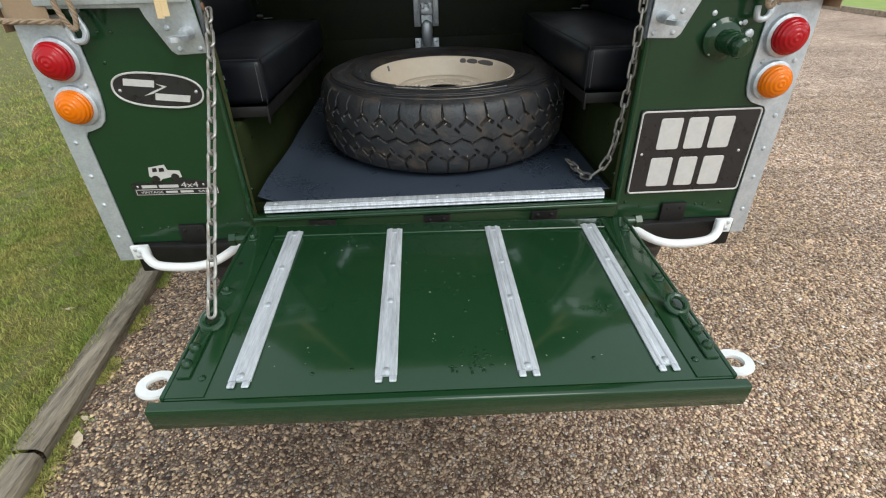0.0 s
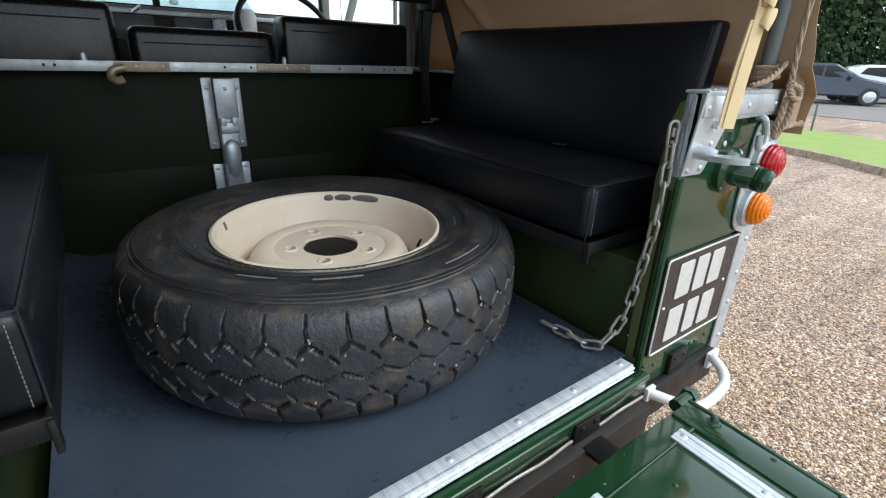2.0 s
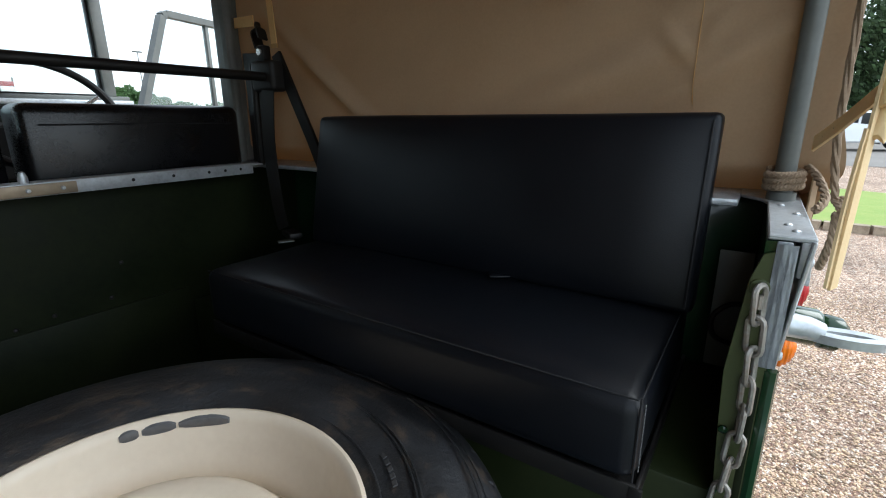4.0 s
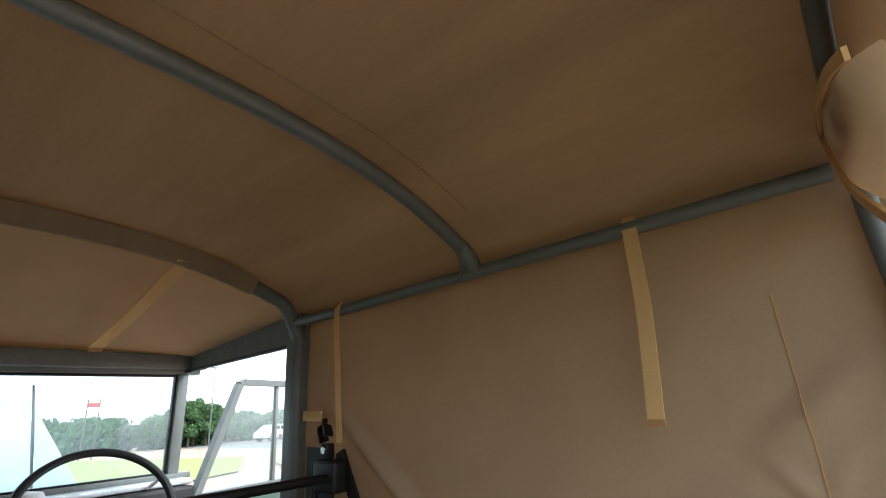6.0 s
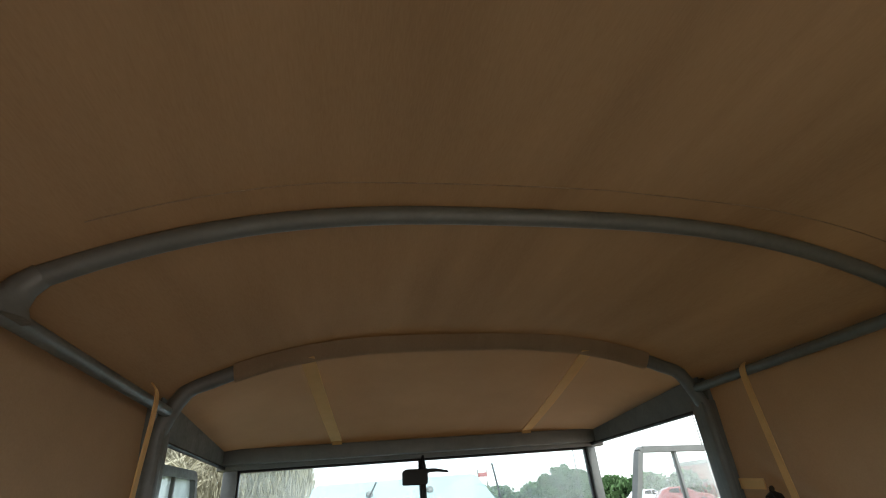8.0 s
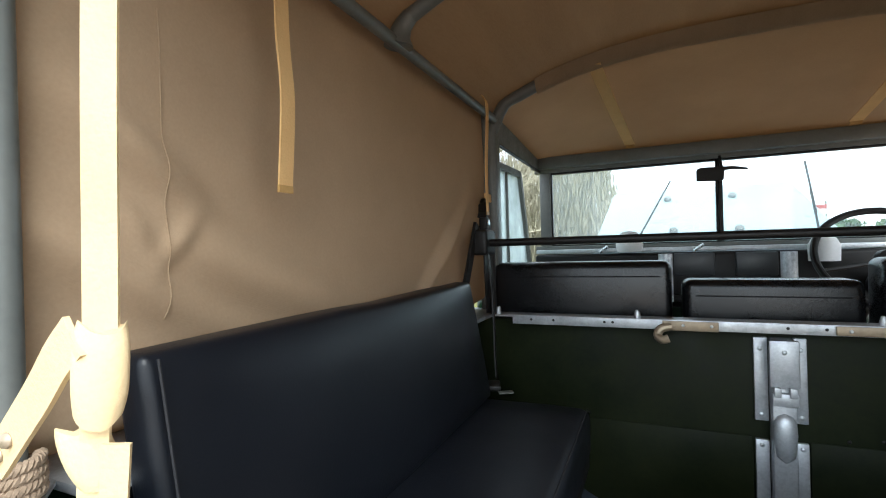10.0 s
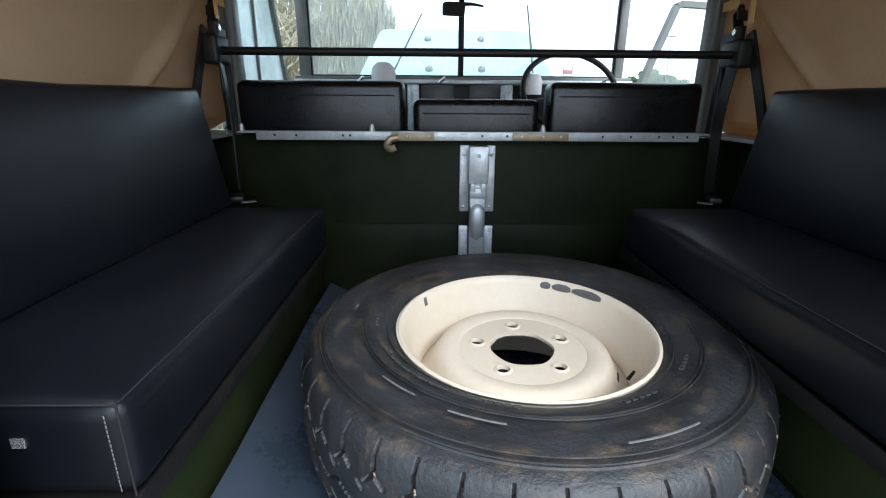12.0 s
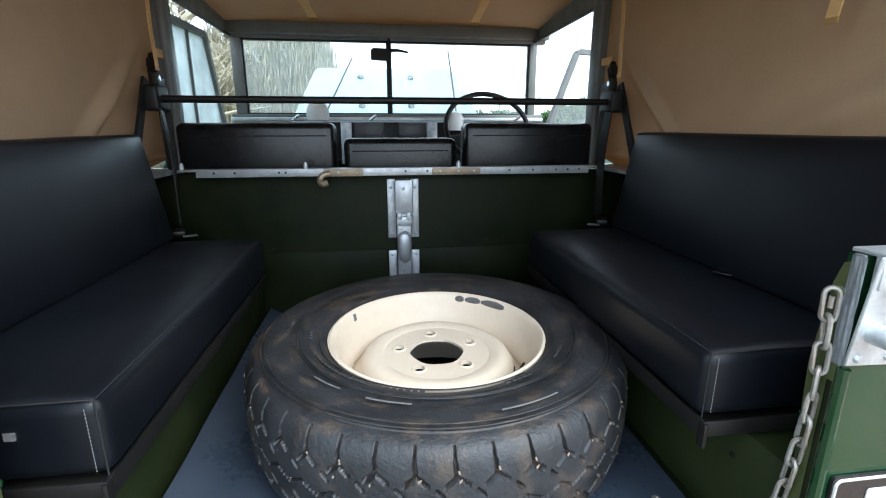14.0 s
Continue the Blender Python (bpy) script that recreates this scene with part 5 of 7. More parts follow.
for a0, a1 in ((-22, -14), (192, 214)):
    arc = [(0.1655 * math.cos(radians(a)), 0.1655 * math.sin(radians(a)), 0.0135) for a in np.linspace(a0, a1, 10)]
    part("vent_slot", tube(arc, 0, flat=(0.0025, 0.0030), up=(0, 0, 1)), BLACK, spare)
for a0, a1, r in ((-118, -104, 0.302), (-140, -128, 0.298), (20, 27, 0.300), (168, 174, 0.302), (-80, -62, 0.330), (62, 68, 0.302)):
    pts = [(r * math.cos(radians(a)), r * math.sin(radians(a)), 0.1074) for a in np.linspace(a0, a1, 10)]
    part("scuff_line", tube(pts, 0, flat=(0.0010, 0.0008), up=(0, 0, 1)), SCUFF, spare)
for r, h in ((0.241, 0.0952), (0.278, 0.1050), (0.283, 0.1057), (0.343, 0.1035), (0.351, 0.1012)):
    part("shoulder_rib", tube([(r * math.cos(radians(a)), r * math.sin(radians(a)), h) for a in range(0, 360, 3)], 0.0014, 6, closed=True), TYRE, spare)
for a0, a1, h in ((95, 104, 0.011), (107, 127, 0.011), (130, 143, 0.011), (175, 190, 0.006), (205, 240, 0.005), (245, 262, 0.005), (290, 305, 0.008), (320, 334, 0.006)):
    for k in range(int((a1 - a0) / 2.6)):
        a = radians(a0 + 2.6 * k)
        ob = part("moulded_bar", turned(box(-h / 2, h / 2, -0.0042, 0.0042, -0.001, 0.0014, 0.0006, 1), Matrix.Rotation(a, 4, "Z") @ Matrix.Translation((0.258, 0, 0.1020)) @ Matrix.Rotation(radians(-18), 4, "Y")), RUBBER, spare)
# mud caught in the grooves
random.seed(5)
mud = bmesh.new()
for k in range(PITCHES):
    a0 = math.tau * k / PITCHES
    spots = [((0.05, 0.026), 0.0036, 0.30), ((0.5, -0.011), 0.0030, 0.25), ((0.0, 0.011), 0.0022, 0.2), ((0.24, 0.050), 0.0026, 0.3)]
    spots += [((0.5 - u, -w), size, odds) for (u, w), size, odds in spots if w > 0.015]
    for (u, w), size, odds in spots:
        if random.random() > odds:
            continue
        a = a0 + u * math.tau / PITCHES
        r = 0.3832 - (0.004 if abs(w) > 0.05 else 0) - max(0, abs(w) - 0.062) * 0.34
        made = bmesh.ops.create_icosphere(mud, subdivisions=1, radius=size * random.uniform(0.6, 1.1))
        turn = Matrix.Translation((r * math.cos(a), r * math.sin(a), w)) @ Matrix.Rotation(a, 4, "Z") @ Matrix.Rotation(random.uniform(-0.6, 0.6), 4, "X") @ Matrix.Diagonal((0.7, random.uniform(0.6, 1.0), random.uniform(1.0, 1.9), 1))
        bmesh.ops.transform(mud, matrix=turn, verts=made["verts"])
    for u0, w0, u1, w1, odds in ((0.0, 0.011, 0.5, -0.011, 0.35), (0.5, -0.011, 1.0, 0.011, 0.5), (0.34, 0.042, 0.02, 0.024, 0.62), (0.16, -0.042, 0.48, -0.024, 0.62), (0.20, 0.058, 0.26, 0.048, 0.3)):
        if random.random() < odds:
            ends_m = []
            for f in np.linspace(random.uniform(0, 0.3), random.uniform(0.7, 1), 5):
                a = a0 + (u0 + (u1 - u0) * f) * math.tau / PITCHES
                ends_m.append((0.3815 * math.cos(a), 0.3815 * math.sin(a), w0 + (w1 - w0) * f))
            tube(ends_m, [0.0008, 0.0019, 0.0015, 0.0021, 0.0008], 6, bm=mud)
tagged(part("dried_mud", mud, MUD, spare), "dry brown mud in the tread", kind="stuff")

# road wheels under the body
plain_tyre = tyre_mesh(96, 3, tread=False)
for x, y in ((-0.66, 0.62), (0.684, 0.62), (-0.66, 2.85), (0.684, 2.85)):
    m = Matrix.Translation((x, y, 0.402)) @ Matrix.Rotation(radians(90 if x > 0 else -90), 4, "Y")
    hub = part("road_wheel", turned(lathe([(0.05, -0.03), (0.05, 0.06), (0.0001, 0.07)], 20), m), BLACK, car)
    ob = new("tyre", plain_tyre)
    ob.parent, ob.matrix_basis = hub, m
    rim_parts(hub, m, False)


# ---- hoops, rails and canvas ----
def hoop_z(x):
    return 1.910 - 0.120 * (abs(x) / 0.68) ** 3.0


def hoop(y, name, r=0.0155, foot=1.16, legs=True, xo=0.708):
    pts = []
    if legs:
        pts += [(-xo, y, foot), (-xo, y, 1.40), (-xo, y, 1.66), (-xo + 0.002, y, 1.715)]
    pts += [(x, y, hoop_z(x)) for x in np.linspace(-0.665, 0.665, 27)]
    if legs:
        pts += [(xo - 0.002, y, 1.715), (xo, y, 1.66), (xo, y, 1.40), (xo, y, foot)]
    pts = [(x + XO, yy, z) for x, yy, z in pts]
    return part(name, tube(curve_points(pts, 3), r, 14), HOOP, car, "grey-green painted steel hoop")


hoop(0.008, "rear_hoop", 0.0128, xo=0.715)
hoop(0.610, "middle_hoop", 0.0145, legs=False)
hoop(1.238, "front_hoop", 0.019)
for s in (-1, 1):
    rail_ob = part("side_rail", tube([(mirror(s, 0.692), 0.03, 1.752), (mirror(s, 0.692), 1.24, 1.752)], 0.0120, 12), HOOP, car, "grey-green painted side rail")
    # socket where the middle hoop meets the rail
    part("rail_joint", tube([(mirror(s, 0.690), 0.610, 1.746), (mirror(s, 0.688), 0.610, 1.766), (mirror(s, 0.678), 0.610, 1.785), (mirror(s, 0.662), 0.610, 1.801)], [0.029, 0.022, 0.018, 0.0155], 14), HOOP, rail_ob)
    # foot socket of the rear upright
    part("hoop_foot", tube([(mirror(s, 0.715), 0.008, 1.158), (mirror(s, 0.715), 0.008, 1.172)], 0.0175, 14), HOOP, car)


def roof_z(x, y):
    """The tilt's height: over the hoops, with a little sag between them."""
    return hoop_z(x) + 0.018 + 0.006 * noise.noise((x * 3.4, y * 3.1, 2)) + 0.0016 * noise.noise((x * 9 + y * 5, y * 12, 6)) - 0.010 * abs(math.sin(math.pi * (y - 0.022) / 0.6)) * max(0, 1 - abs(x / 0.75) ** 3)


canvas = part("canvas_roof", grid_sheet(64, 60, lambda u, v: Vector(((u - 0.5) * 1.506, -0.03 + 1.30 * v, roof_z((u - 0.5) * 1.506, -0.03 + 1.30 * v))), 0.0018), CANVAS_TOP, car, "khaki canvas tilt stretched over hoops")
part("roof_seam", tube([(x, 0.545, roof_z(x, 0.545) - 0.0024) for x in np.linspace(-0.60, 0.60, 60)], 0, flat=(0.0006, 0.0010), up=(0, 0, 1)), ROPE, canvas)
for s in (-1, 1):
    def side(u, v, s=s):
        z = 1.075 + 0.735 * v
        hem = (-0.040 if s > 0 else -0.016) - (0.016 if s > 0 else 0.034) * math.exp(-((z - 1.205) / 0.055) ** 2)  # the free rear edge bellies out above the tub
        y = hem + (1.255 - hem) * u
        x = 0.735 + 0.008 * noise.noise((y * 3, z * 3, s * 4)) + 0.0022 * noise.noise((y * 11 + z * 6, z * 9, s * 7))
        if z < 1.20:  # pulled out over the tub's edge
            x += 0.100 * min(1, (1.20 - z) / 0.05)
        # slack folds: towards the rear edge and down from the front upright
        for (cy, cz, ang, width, deep, length) in ((0.13, 1.46, -35, 0.030, 0.013, 0.08), (0.165, 1.375, 50, 0.014, 0.006, 0.035), (0.120, 1.385, -60, 0.012, 0.005, 0.030), (0.12, 1.33, -30, 0.035, 0.016, 0.16), (0.90, 1.36, 38, 0.026, 0.024, 0.20), (0.30, 1.32, -20, 0.05, 0.018, 0.22)):
            c, sn = math.cos(radians(ang)), math.sin(radians(ang))
            du, dv = (y - cy) * c + (z - cz) * sn, -(y - cy) * sn + (z - cz) * c
            x -= deep * math.exp(-(dv / width) ** 2 - (du / length) ** 2) * math.cos(dv / width * 1.6)
        return Vector((mirror(s, x), y, z))
    panel = part("canvas_side", grid_sheet(140, 96, side, 0.0018), CANVAS, canvas, sharp=85)
    thread = [side((0.1735 if s > 0 else 0.168) / 1.273, (z - 1.075) / 0.735) - Vector((s * 0.0028, 0, 0)) for z in np.linspace(1.29, 1.62, 40)]
    part("side_seam", tube(thread, 0, flat=(0.0004, 0.0006), up=(s, 0, 0)), WEB if s > 0 else CANVAS, canvas)

# rolled-up rear curtain under the rear hoop
def roll(u, v):
    x = -0.66 + 1.32 * u
    a = math.tau * v
    r = 0.048 + 0.010 * noise.noise((x * 6, math.cos(a) * 1.5, math.sin(a) * 1.5)) + 0.006 * math.sin(a * 2 + x * 5)
    return Vector((XO + x, -0.045 + r * math.cos(a), hoop_z(x) - 0.052 + r * 1.15 * math.sin(a)))


curtain = part("rolled_curtain", grid_sheet(70, 28, roll), CANVAS, car, "rolled khaki canvas rear curtain")
# its corner hangs into the opening as a pointed lobe with a pale bound edge
lobe_top = curve_points([(0.676, 0.030, 1.796), (0.58, 0.030, 1.792), (0.44, 0.028, 1.752), (0.36, 0.022, 1.722)], 8)
lobe_low = curve_points([(0.676, 0.030, 1.796), (0.600, 0.030, 1.712), (0.511, 0.030, 1.656), (0.415, 0.026, 1.604), ], 8)


def lobe(u, v):
    k = u * 24
    i = min(23, int(k))
    a, b = lobe_top[i].lerp(lobe_top[i + 1], k - i), lobe_low[i].lerp(lobe_low[i + 1], k - i)
    return a.lerp(b, v) + Vector((0, -0.030 * math.sin(math.pi * v) * u - 0.02 * u * u, 0.004 * math.sin(u * 9 + v * 5) * math.sin(math.pi * v)))


part("curtain_corner", grid_sheet(24, 12, lobe), CANVAS, curtain)
part("curtain_binding", tube(lobe_top[::-1] + lobe_low[1:], 0, flat=(0.0055, 0.0020), up=(0, 1, 0)), WEB, curtain)

# canvas over the cab, windscreen header and side drops
part("cab_roof", grid_sheet(50, 24, lambda u, v: Vector((
    XO + (u - 0.5) * 1.44, 1.262 + 0.735 * v,
    (hoop_z((u - 0.5) * 1.44) + 0.020) * (1 - v) + (1.752 - 0.010 * abs(2 * u - 1) ** 3) * v + 0.012 * math.sin(math.pi * v) * (1 - abs(2 * u - 1) ** 2) * 0.5)), 0.0018), CANVAS, canvas)
part("hoop_sleeve", grid_sheet(50, 8, lambda u, v: Vector((XO + (u - 0.5) * 1.12, 1.204 + 0.078 * v, hoop_z((u - 0.5) * 1.12) + 0.010 - 0.034 * math.sin(math.pi * v))), 0.0015), CANVAS_TOP, canvas)
for x0, x1 in ((0.384, 0.378), (-0.392, -0.320)):
    pts = [(x0 + (x1 - x0) * t, 1.225 + 0.572 * t, 1.872 + (1.742 - 1.872) * t - 0.006 * math.sin(t * math.pi)) for t in np.linspace(0, 1, 10)]
    part("roof_strap", tube(pts, 0, flat=(0.0185, 0.0012), up=(0, 0, 1)), WEB, canvas, "buff webbing strap")
    part("strap_tip", tube([pts[-1], (x1 + 0.001, 1.806, 1.732)], 0, flat=(0.0165, 0.0016), up=(0, 0, 1)), BRASS, canvas)


def hang(points, width=0.0115, up=(1, 0, 0), tip=True, mat=None, name="webbing_strap"):
    pts = curve_points(points, 6)
    part(name, tube(pts, 0, flat=(width, 0.0013), up=up), mat or WEB, canvas, "buff webbing strap hanging from the rail")
    if tip:
        end = Vector(points[-1])
        part("strap_tip", tube([end, end + Vector((0, 0, -0.009))], 0, flat=(width + 0.0005, 0.0016), up=up), BRASS, canvas)


hang([(0.700, 0.292, 1.775), (0.680, 0.290, 1.74), (0.678, 0.292, 1.62), (0.664, 0.302, 1.462)])
hang([(-0.688, 0.266, 1.752), (-0.668, 0.266, 1.728), (-0.666, 0.268, 1.62), (-0.652, 0.258, 1.54), (-0.659, 0.258, 1.438)])
hang([(0.690, 1.030, 1.770), (0.676, 1.026, 1.735), (0.678, 1.022, 1.58), (0.676, 1.012, 1.44)], 0.0095)
hang([(-0.668, 1.040, 1.770), (-0.654, 1.036, 1.735), (-0.660, 1.034, 1.58), (-0.668, 1.06, 1.455)], 0.0095)
FACE_L, FACE_R = (0.6, -0.8, 0), (-0.35, -0.94, 0)
hang([(-0.468, -0.052, 1.79), (-0.475, -0.052, 1.60), (-0.484, -0.052, 1.45), (-0.489, -0.051, 1.36), (-0.493, -0.050, 1.30)], 0.0073, FACE_L, False, mat=PALE_WEB)
hang([(-0.494, -0.051, 1.30), (-0.504, -0.051, 1.21), (-0.514, -0.049, 1.095)], 0.0062, FACE_L, False, mat=PALE_WEB)
hang([(-0.488, -0.047, 1.27), (-0.4965, -0.0465, 1.20), (-0.505, -0.0445, 1.098)], 0.0060, FACE_L, False, mat=PALE_WEB)
hang([(0.500, -0.046, 1.79), (0.504, -0.046, 1.60), (0.510, -0.046, 1.36), (0.512, -0.044, 1.27), (0.507, -0.042, 1.19), (0.503, -0.040, 1.105)], 0.0110, FACE_R, False, mat=PALE_WEB)
hang([(0.508, -0.041, 1.26), (0.502, -0.037, 1.19), (0.498, -0.036, 1.108)], 0.0110, FACE_R, False, mat=PALE_WEB)
for s, x in ((-1, -0.494), (1, 0.511)):
    # a folded sleeve of doubled webbing that holds the strap, a second bight under it, and the tail pulled outwards
    for z, dx, half, wide, tilt in ((1.303, 0.000, 0.022, 0.0118, -5), (1.264, -0.010, 0.014, 0.0108, 14)):
        own = bmesh.new()
        rings = []
        for j in range(9):
            h = -half + 2 * half * j / 8
            bulge = 1 - 0.16 * abs(j / 4 - 1) ** 3
            ring = []
            for i in range(20):
                a = math.tau * i / 20
                crease = 1 + 0.05 * math.sin(3 * a + j * 0.5)
                ring.append(own.verts.new((wide * bulge * crease * math.copysign(abs(math.cos(a)) ** 0.8, math.cos(a)), 0.0070 * bulge * crease * math.sin(a), h + 0.003 * math.sin(a * 2 + 1))))
            rings.append(ring)
        for one, two in zip(rings, rings[1:]):
            for i in range(20):
                own.faces.new((one[i], one[(i + 1) % 20], two[(i + 1) % 20], two[i]))
        own.faces.new(rings[0])
        own.faces.new(rings[-1])
        face_turn = Matrix.Rotation(math.radians(37 if s < 0 else -20), 4, "Z")
        part("strap_keeper", turned(own, Matrix.Translation((x - s * dx if s > 0 else x + dx, -0.050, z)) @ face_turn @ Matrix.Rotation(radians(s * tilt), 4, "Y")), PALE_WEB, canvas, sharp=60)
    if s < 0:
        ends_t = [(x - 0.004, -0.058, 1.322), (x - 0.022, -0.056, 1.309), (x - 0.046, -0.052, 1.290), (x - 0.078, -0.048, 1.265), (x - 0.104, -0.046, 1.243)]
    else:
        ends_t = [(x + 0.004, -0.060, 1.312), (x + 0.030, -0.046, 1.292), (x + 0.060, -0.028, 1.266), (x + 0.088, -0.009, 1.242)]
    part("strap_tail", tube(curve_points(ends_t, 6), 0, flat=(0.0105, 0.0014), up=(0.3 * -s, -1, 0.2)), PALE_WEB, canvas)
    tip = Vector(ends_t[-1])
    step = (Vector(ends_t[-2]) - tip).normalized()
    rivets(canvas, BRONZE, [tuple(tip + step * 0.010 + Vector((0, -0.0018, 0))), tuple(tip + step * 0.026 + Vector((0, -0.0018, 0)))], (-0.3 * s, -1, 0.2), 0.0045, 0.003, "brass_stud")


# rope lashings round the uprights
def rope(points, r=0.0055, parent=None):
    pts = curve_points(points, 10)
    bm = bmesh.new()
    for k in range(3):
        strand = []
        side = None
        for i, p in enumerate(pts):
            way = (pts[min(i + 1, len(pts) - 1)] - pts[max(i - 1, 0)]).normalized()
            side = way.orthogonal().normalized() if side is None else (side - way * side.dot(way)).normalized()
            a = math.tau * k / 3 + i * 0.8
            strand.append(p + (side * math.cos(a) + side.cross(way) * math.sin(a)) * r * 0.55)
        tube(strand, r * 0.62, 6, bm=bm)
    return part("rope", bm, ROPE, parent or canvas, "tan three-strand lashing rope")


for s in (-1, 1):
    cx, cy = mirror(s, 0.715), 0.008
    turns = [(cx + 0.020 * math.cos(a) * (1 + 0.05 * math.sin(3 * a)), cy + 0.020 * math.sin(a), 1.176 + 0.0080 * a / math.tau) for a in np.linspace(0, 3.2 * math.tau, 30)]
    rope(turns, 0.0046)
    # a slant end down to the cap, the long fall beside the upright, its knot and the loop through the hook
    rope([(cx + 0.012 * s, cy - 0.024, 1.206), (cx - 0.030 * s, cy - 0.034, 1.196), (cx - 0.085 * s, cy - 0.040, 1.178), (cx - 0.120 * s, cy - 0.030, 1.168)], 0.0046)
    rope([(cx - 0.004 * s, cy - 0.040, 1.76), (cx - 0.008 * s, cy - 0.042, 1.45), (cx - 0.016 * s, cy - 0.046, 1.25), (cx - 0.028 * s, cy - 0.056, 1.165)], 0.0046)
    rope([(cx - 0.040 * s, cy - 0.060, 1.172), (cx - 0.016 * s, cy - 0.066, 1.164), (cx - 0.018 * s, cy - 0.070, 1.148), (cx - 0.042 * s, cy - 0.066, 1.152), (cx - 0.036 * s, cy - 0.056, 1.170)], 0.0046)
    rope([(cx - 0.022 * s, cy - 0.060, 1.152), (cx - 0.018 * s, cy - 0.062, 1.120), (cx - 0.026 * s, cy - 0.056, 1.086), (cx - 0.036 * s, cy - 0.054, 1.084), (cx - 0.044 * s, cy - 0.058, 1.112), (cx - 0.038 * s, cy - 0.060, 1.150)], 0.0046)
    # hem lashing round the outside
    rope([(mirror(s, 0.71), -0.030, 1.092), (mirror(s, 0.78), -0.034, 1.096), (mirror(s, 0.826), -0.01, 1.098), (mirror(s, 0.832), 0.30, 1.098), (mirror(s, 0.832), 0.90, 1.098)])
    part("canvas_corner", grid_sheet(10, 8, lambda u, v, s=s: Vector((mirror(s, 0.735 + 0.09 * u), -0.026 - 0.010 * math.sin(u * 3) + 0.03 * max(0, u - 0.8) * 5 * 0.3, 1.090 + 0.12 * v)), 0.002), CANVAS, canvas)


# ---- cab: crossbar, belts, seats, dash, windscreen ----
bar = part("black_crossbar", tube([(-0.675, 1.035, 1.368), (0.69, 1.035, 1.368)], 0.0102, 14), BLACK, car, "black tubular bar between the front uprights")
for s in (-1, 1):
    reel = part("belt_reel", box(*sorted((mirror(s, 0.655), mirror(s, 0.700))), 1.005, 1.085, 1.335, 1.405, 0.010, 3), BLACK, car, "black seat belt reel and bracket")
    part("clamp_plate", box(*sorted((mirror(s, 0.668), mirror(s, 0.690))), 1.045, 1.072, 1.405, 1.440, 0.004), BLACK, reel)
    part("clamp_bolt", tube([(mirror(s, 0.664), 1.058, 1.425), (mirror(s, 0.690), 1.058, 1.425)], 0.008, 8), SILVER, reel)
    loop = curve_points([(mirror(s, 0.700), 1.10, 1.44), (mirror(s, 0.692), 1.10, 1.475), (mirror(s, 0.686), 1.075, 1.482), (mirror(s, 0.682), 1.06, 1.455)], 6)
    part("belt_loop", tube(loop, 0, flat=(0.013, 0.0022), up=(0, 1, 0)), BLACK, reel)
    part("belt_webbing", tube(curve_points([(mirror(s, 0.662), 1.030, 1.36), (mirror(s, 0.652), 1.035, 1.22), (mirror(s, 0.642), 1.012, 1.08), (mirror(s, 0.632), 0.985, 1.016)], 8), 0, flat=(0.018, 0.0014), up=(1, 0.2, 0)), BLACK, reel)
    part("belt_slack", tube(curve_points([(mirror(s, 0.694), 1.13, 1.43), (mirror(s, 0.698), 1.135, 1.30), (mirror(s, 0.690), 1.125, 1.165)], 6), 0, flat=(0.030, 0.0016), up=(1, 0, 0)), BLACK, reel)
    part("diagonal_stay", tube([(mirror(s, 0.690), 1.026, 1.42), (mirror(s, 0.700), 0.938, 1.226), (mirror(s, 0.702), 0.905, 1.150)], 0, flat=(0.014, 0.004), up=(1, 0, 0)), BLACK, reel)
    part("stay_upright", tube([(mirror(s, 0.668), 1.09, 1.40), (mirror(s, 0.672), 1.10, 1.16)], 0.009, 10), BLACK, reel)
    part("belt_buckle", turned(box(-0.030, 0.030, -0.016, 0.016, -0.007, 0.007, 0.004), Matrix.Translation((mirror(s, 0.628), 0.950, 1.006)) @ Matrix.Rotation(radians(70 * s), 4, "Z")), BLACK, reel)
    part("buckle_tongue", turned(box(-0.018, 0.018, -0.010, 0.010, -0.0012, 0.0012, 0.0008), Matrix.Translation((mirror(s, 0.590), 0.925, 1.000)) @ Matrix.Rotation(radians(-30 * s), 4, "Z")), HOOP, reel)
    part("buff_tab", tube([(mirror(s, 0.690), 1.10, 1.50), (mirror(s, 0.700), 1.19, 1.505)], 0, flat=(0.012, 0.0013), up=(1, 0, 0)), WEB, canvas)
# loose belt ends on the cushions
part("belt_end", turned(box(-0.040, 0.040, -0.018, 0.018, 0, 0.004, 0.0018), Matrix.Translation((0.640, 0.405, 1.0065)) @ Matrix.Rotation(radians(35), 4, "Z")), VINYL, car)
part("belt_end", turned(box(-0.025, 0.025, -0.012, 0.012, 0, 0.010, 0.003), Matrix.Translation((-0.632, 0.346, 1.004)) @ Matrix.Rotation(radians(75), 4, "Z")), BLACK, car)
part("belt_tongue", turned(box(-0.014, 0.014, -0.009, 0.009, 0, 0.003, 0.001), Matrix.Translation((-0.630, 0.296, 1.004)) @ Matrix.Rotation(radians(75), 4, "Z")), SILVER, car)
part("buckle_button", turned(box(-0.007, 0.007, -0.006, 0.006, 0, 0.008, 0.002), Matrix.Translation((-0.628, 0.410, 1.003)) @ Matrix.Rotation(radians(70), 4, "Z")), RED_SIGN, car)

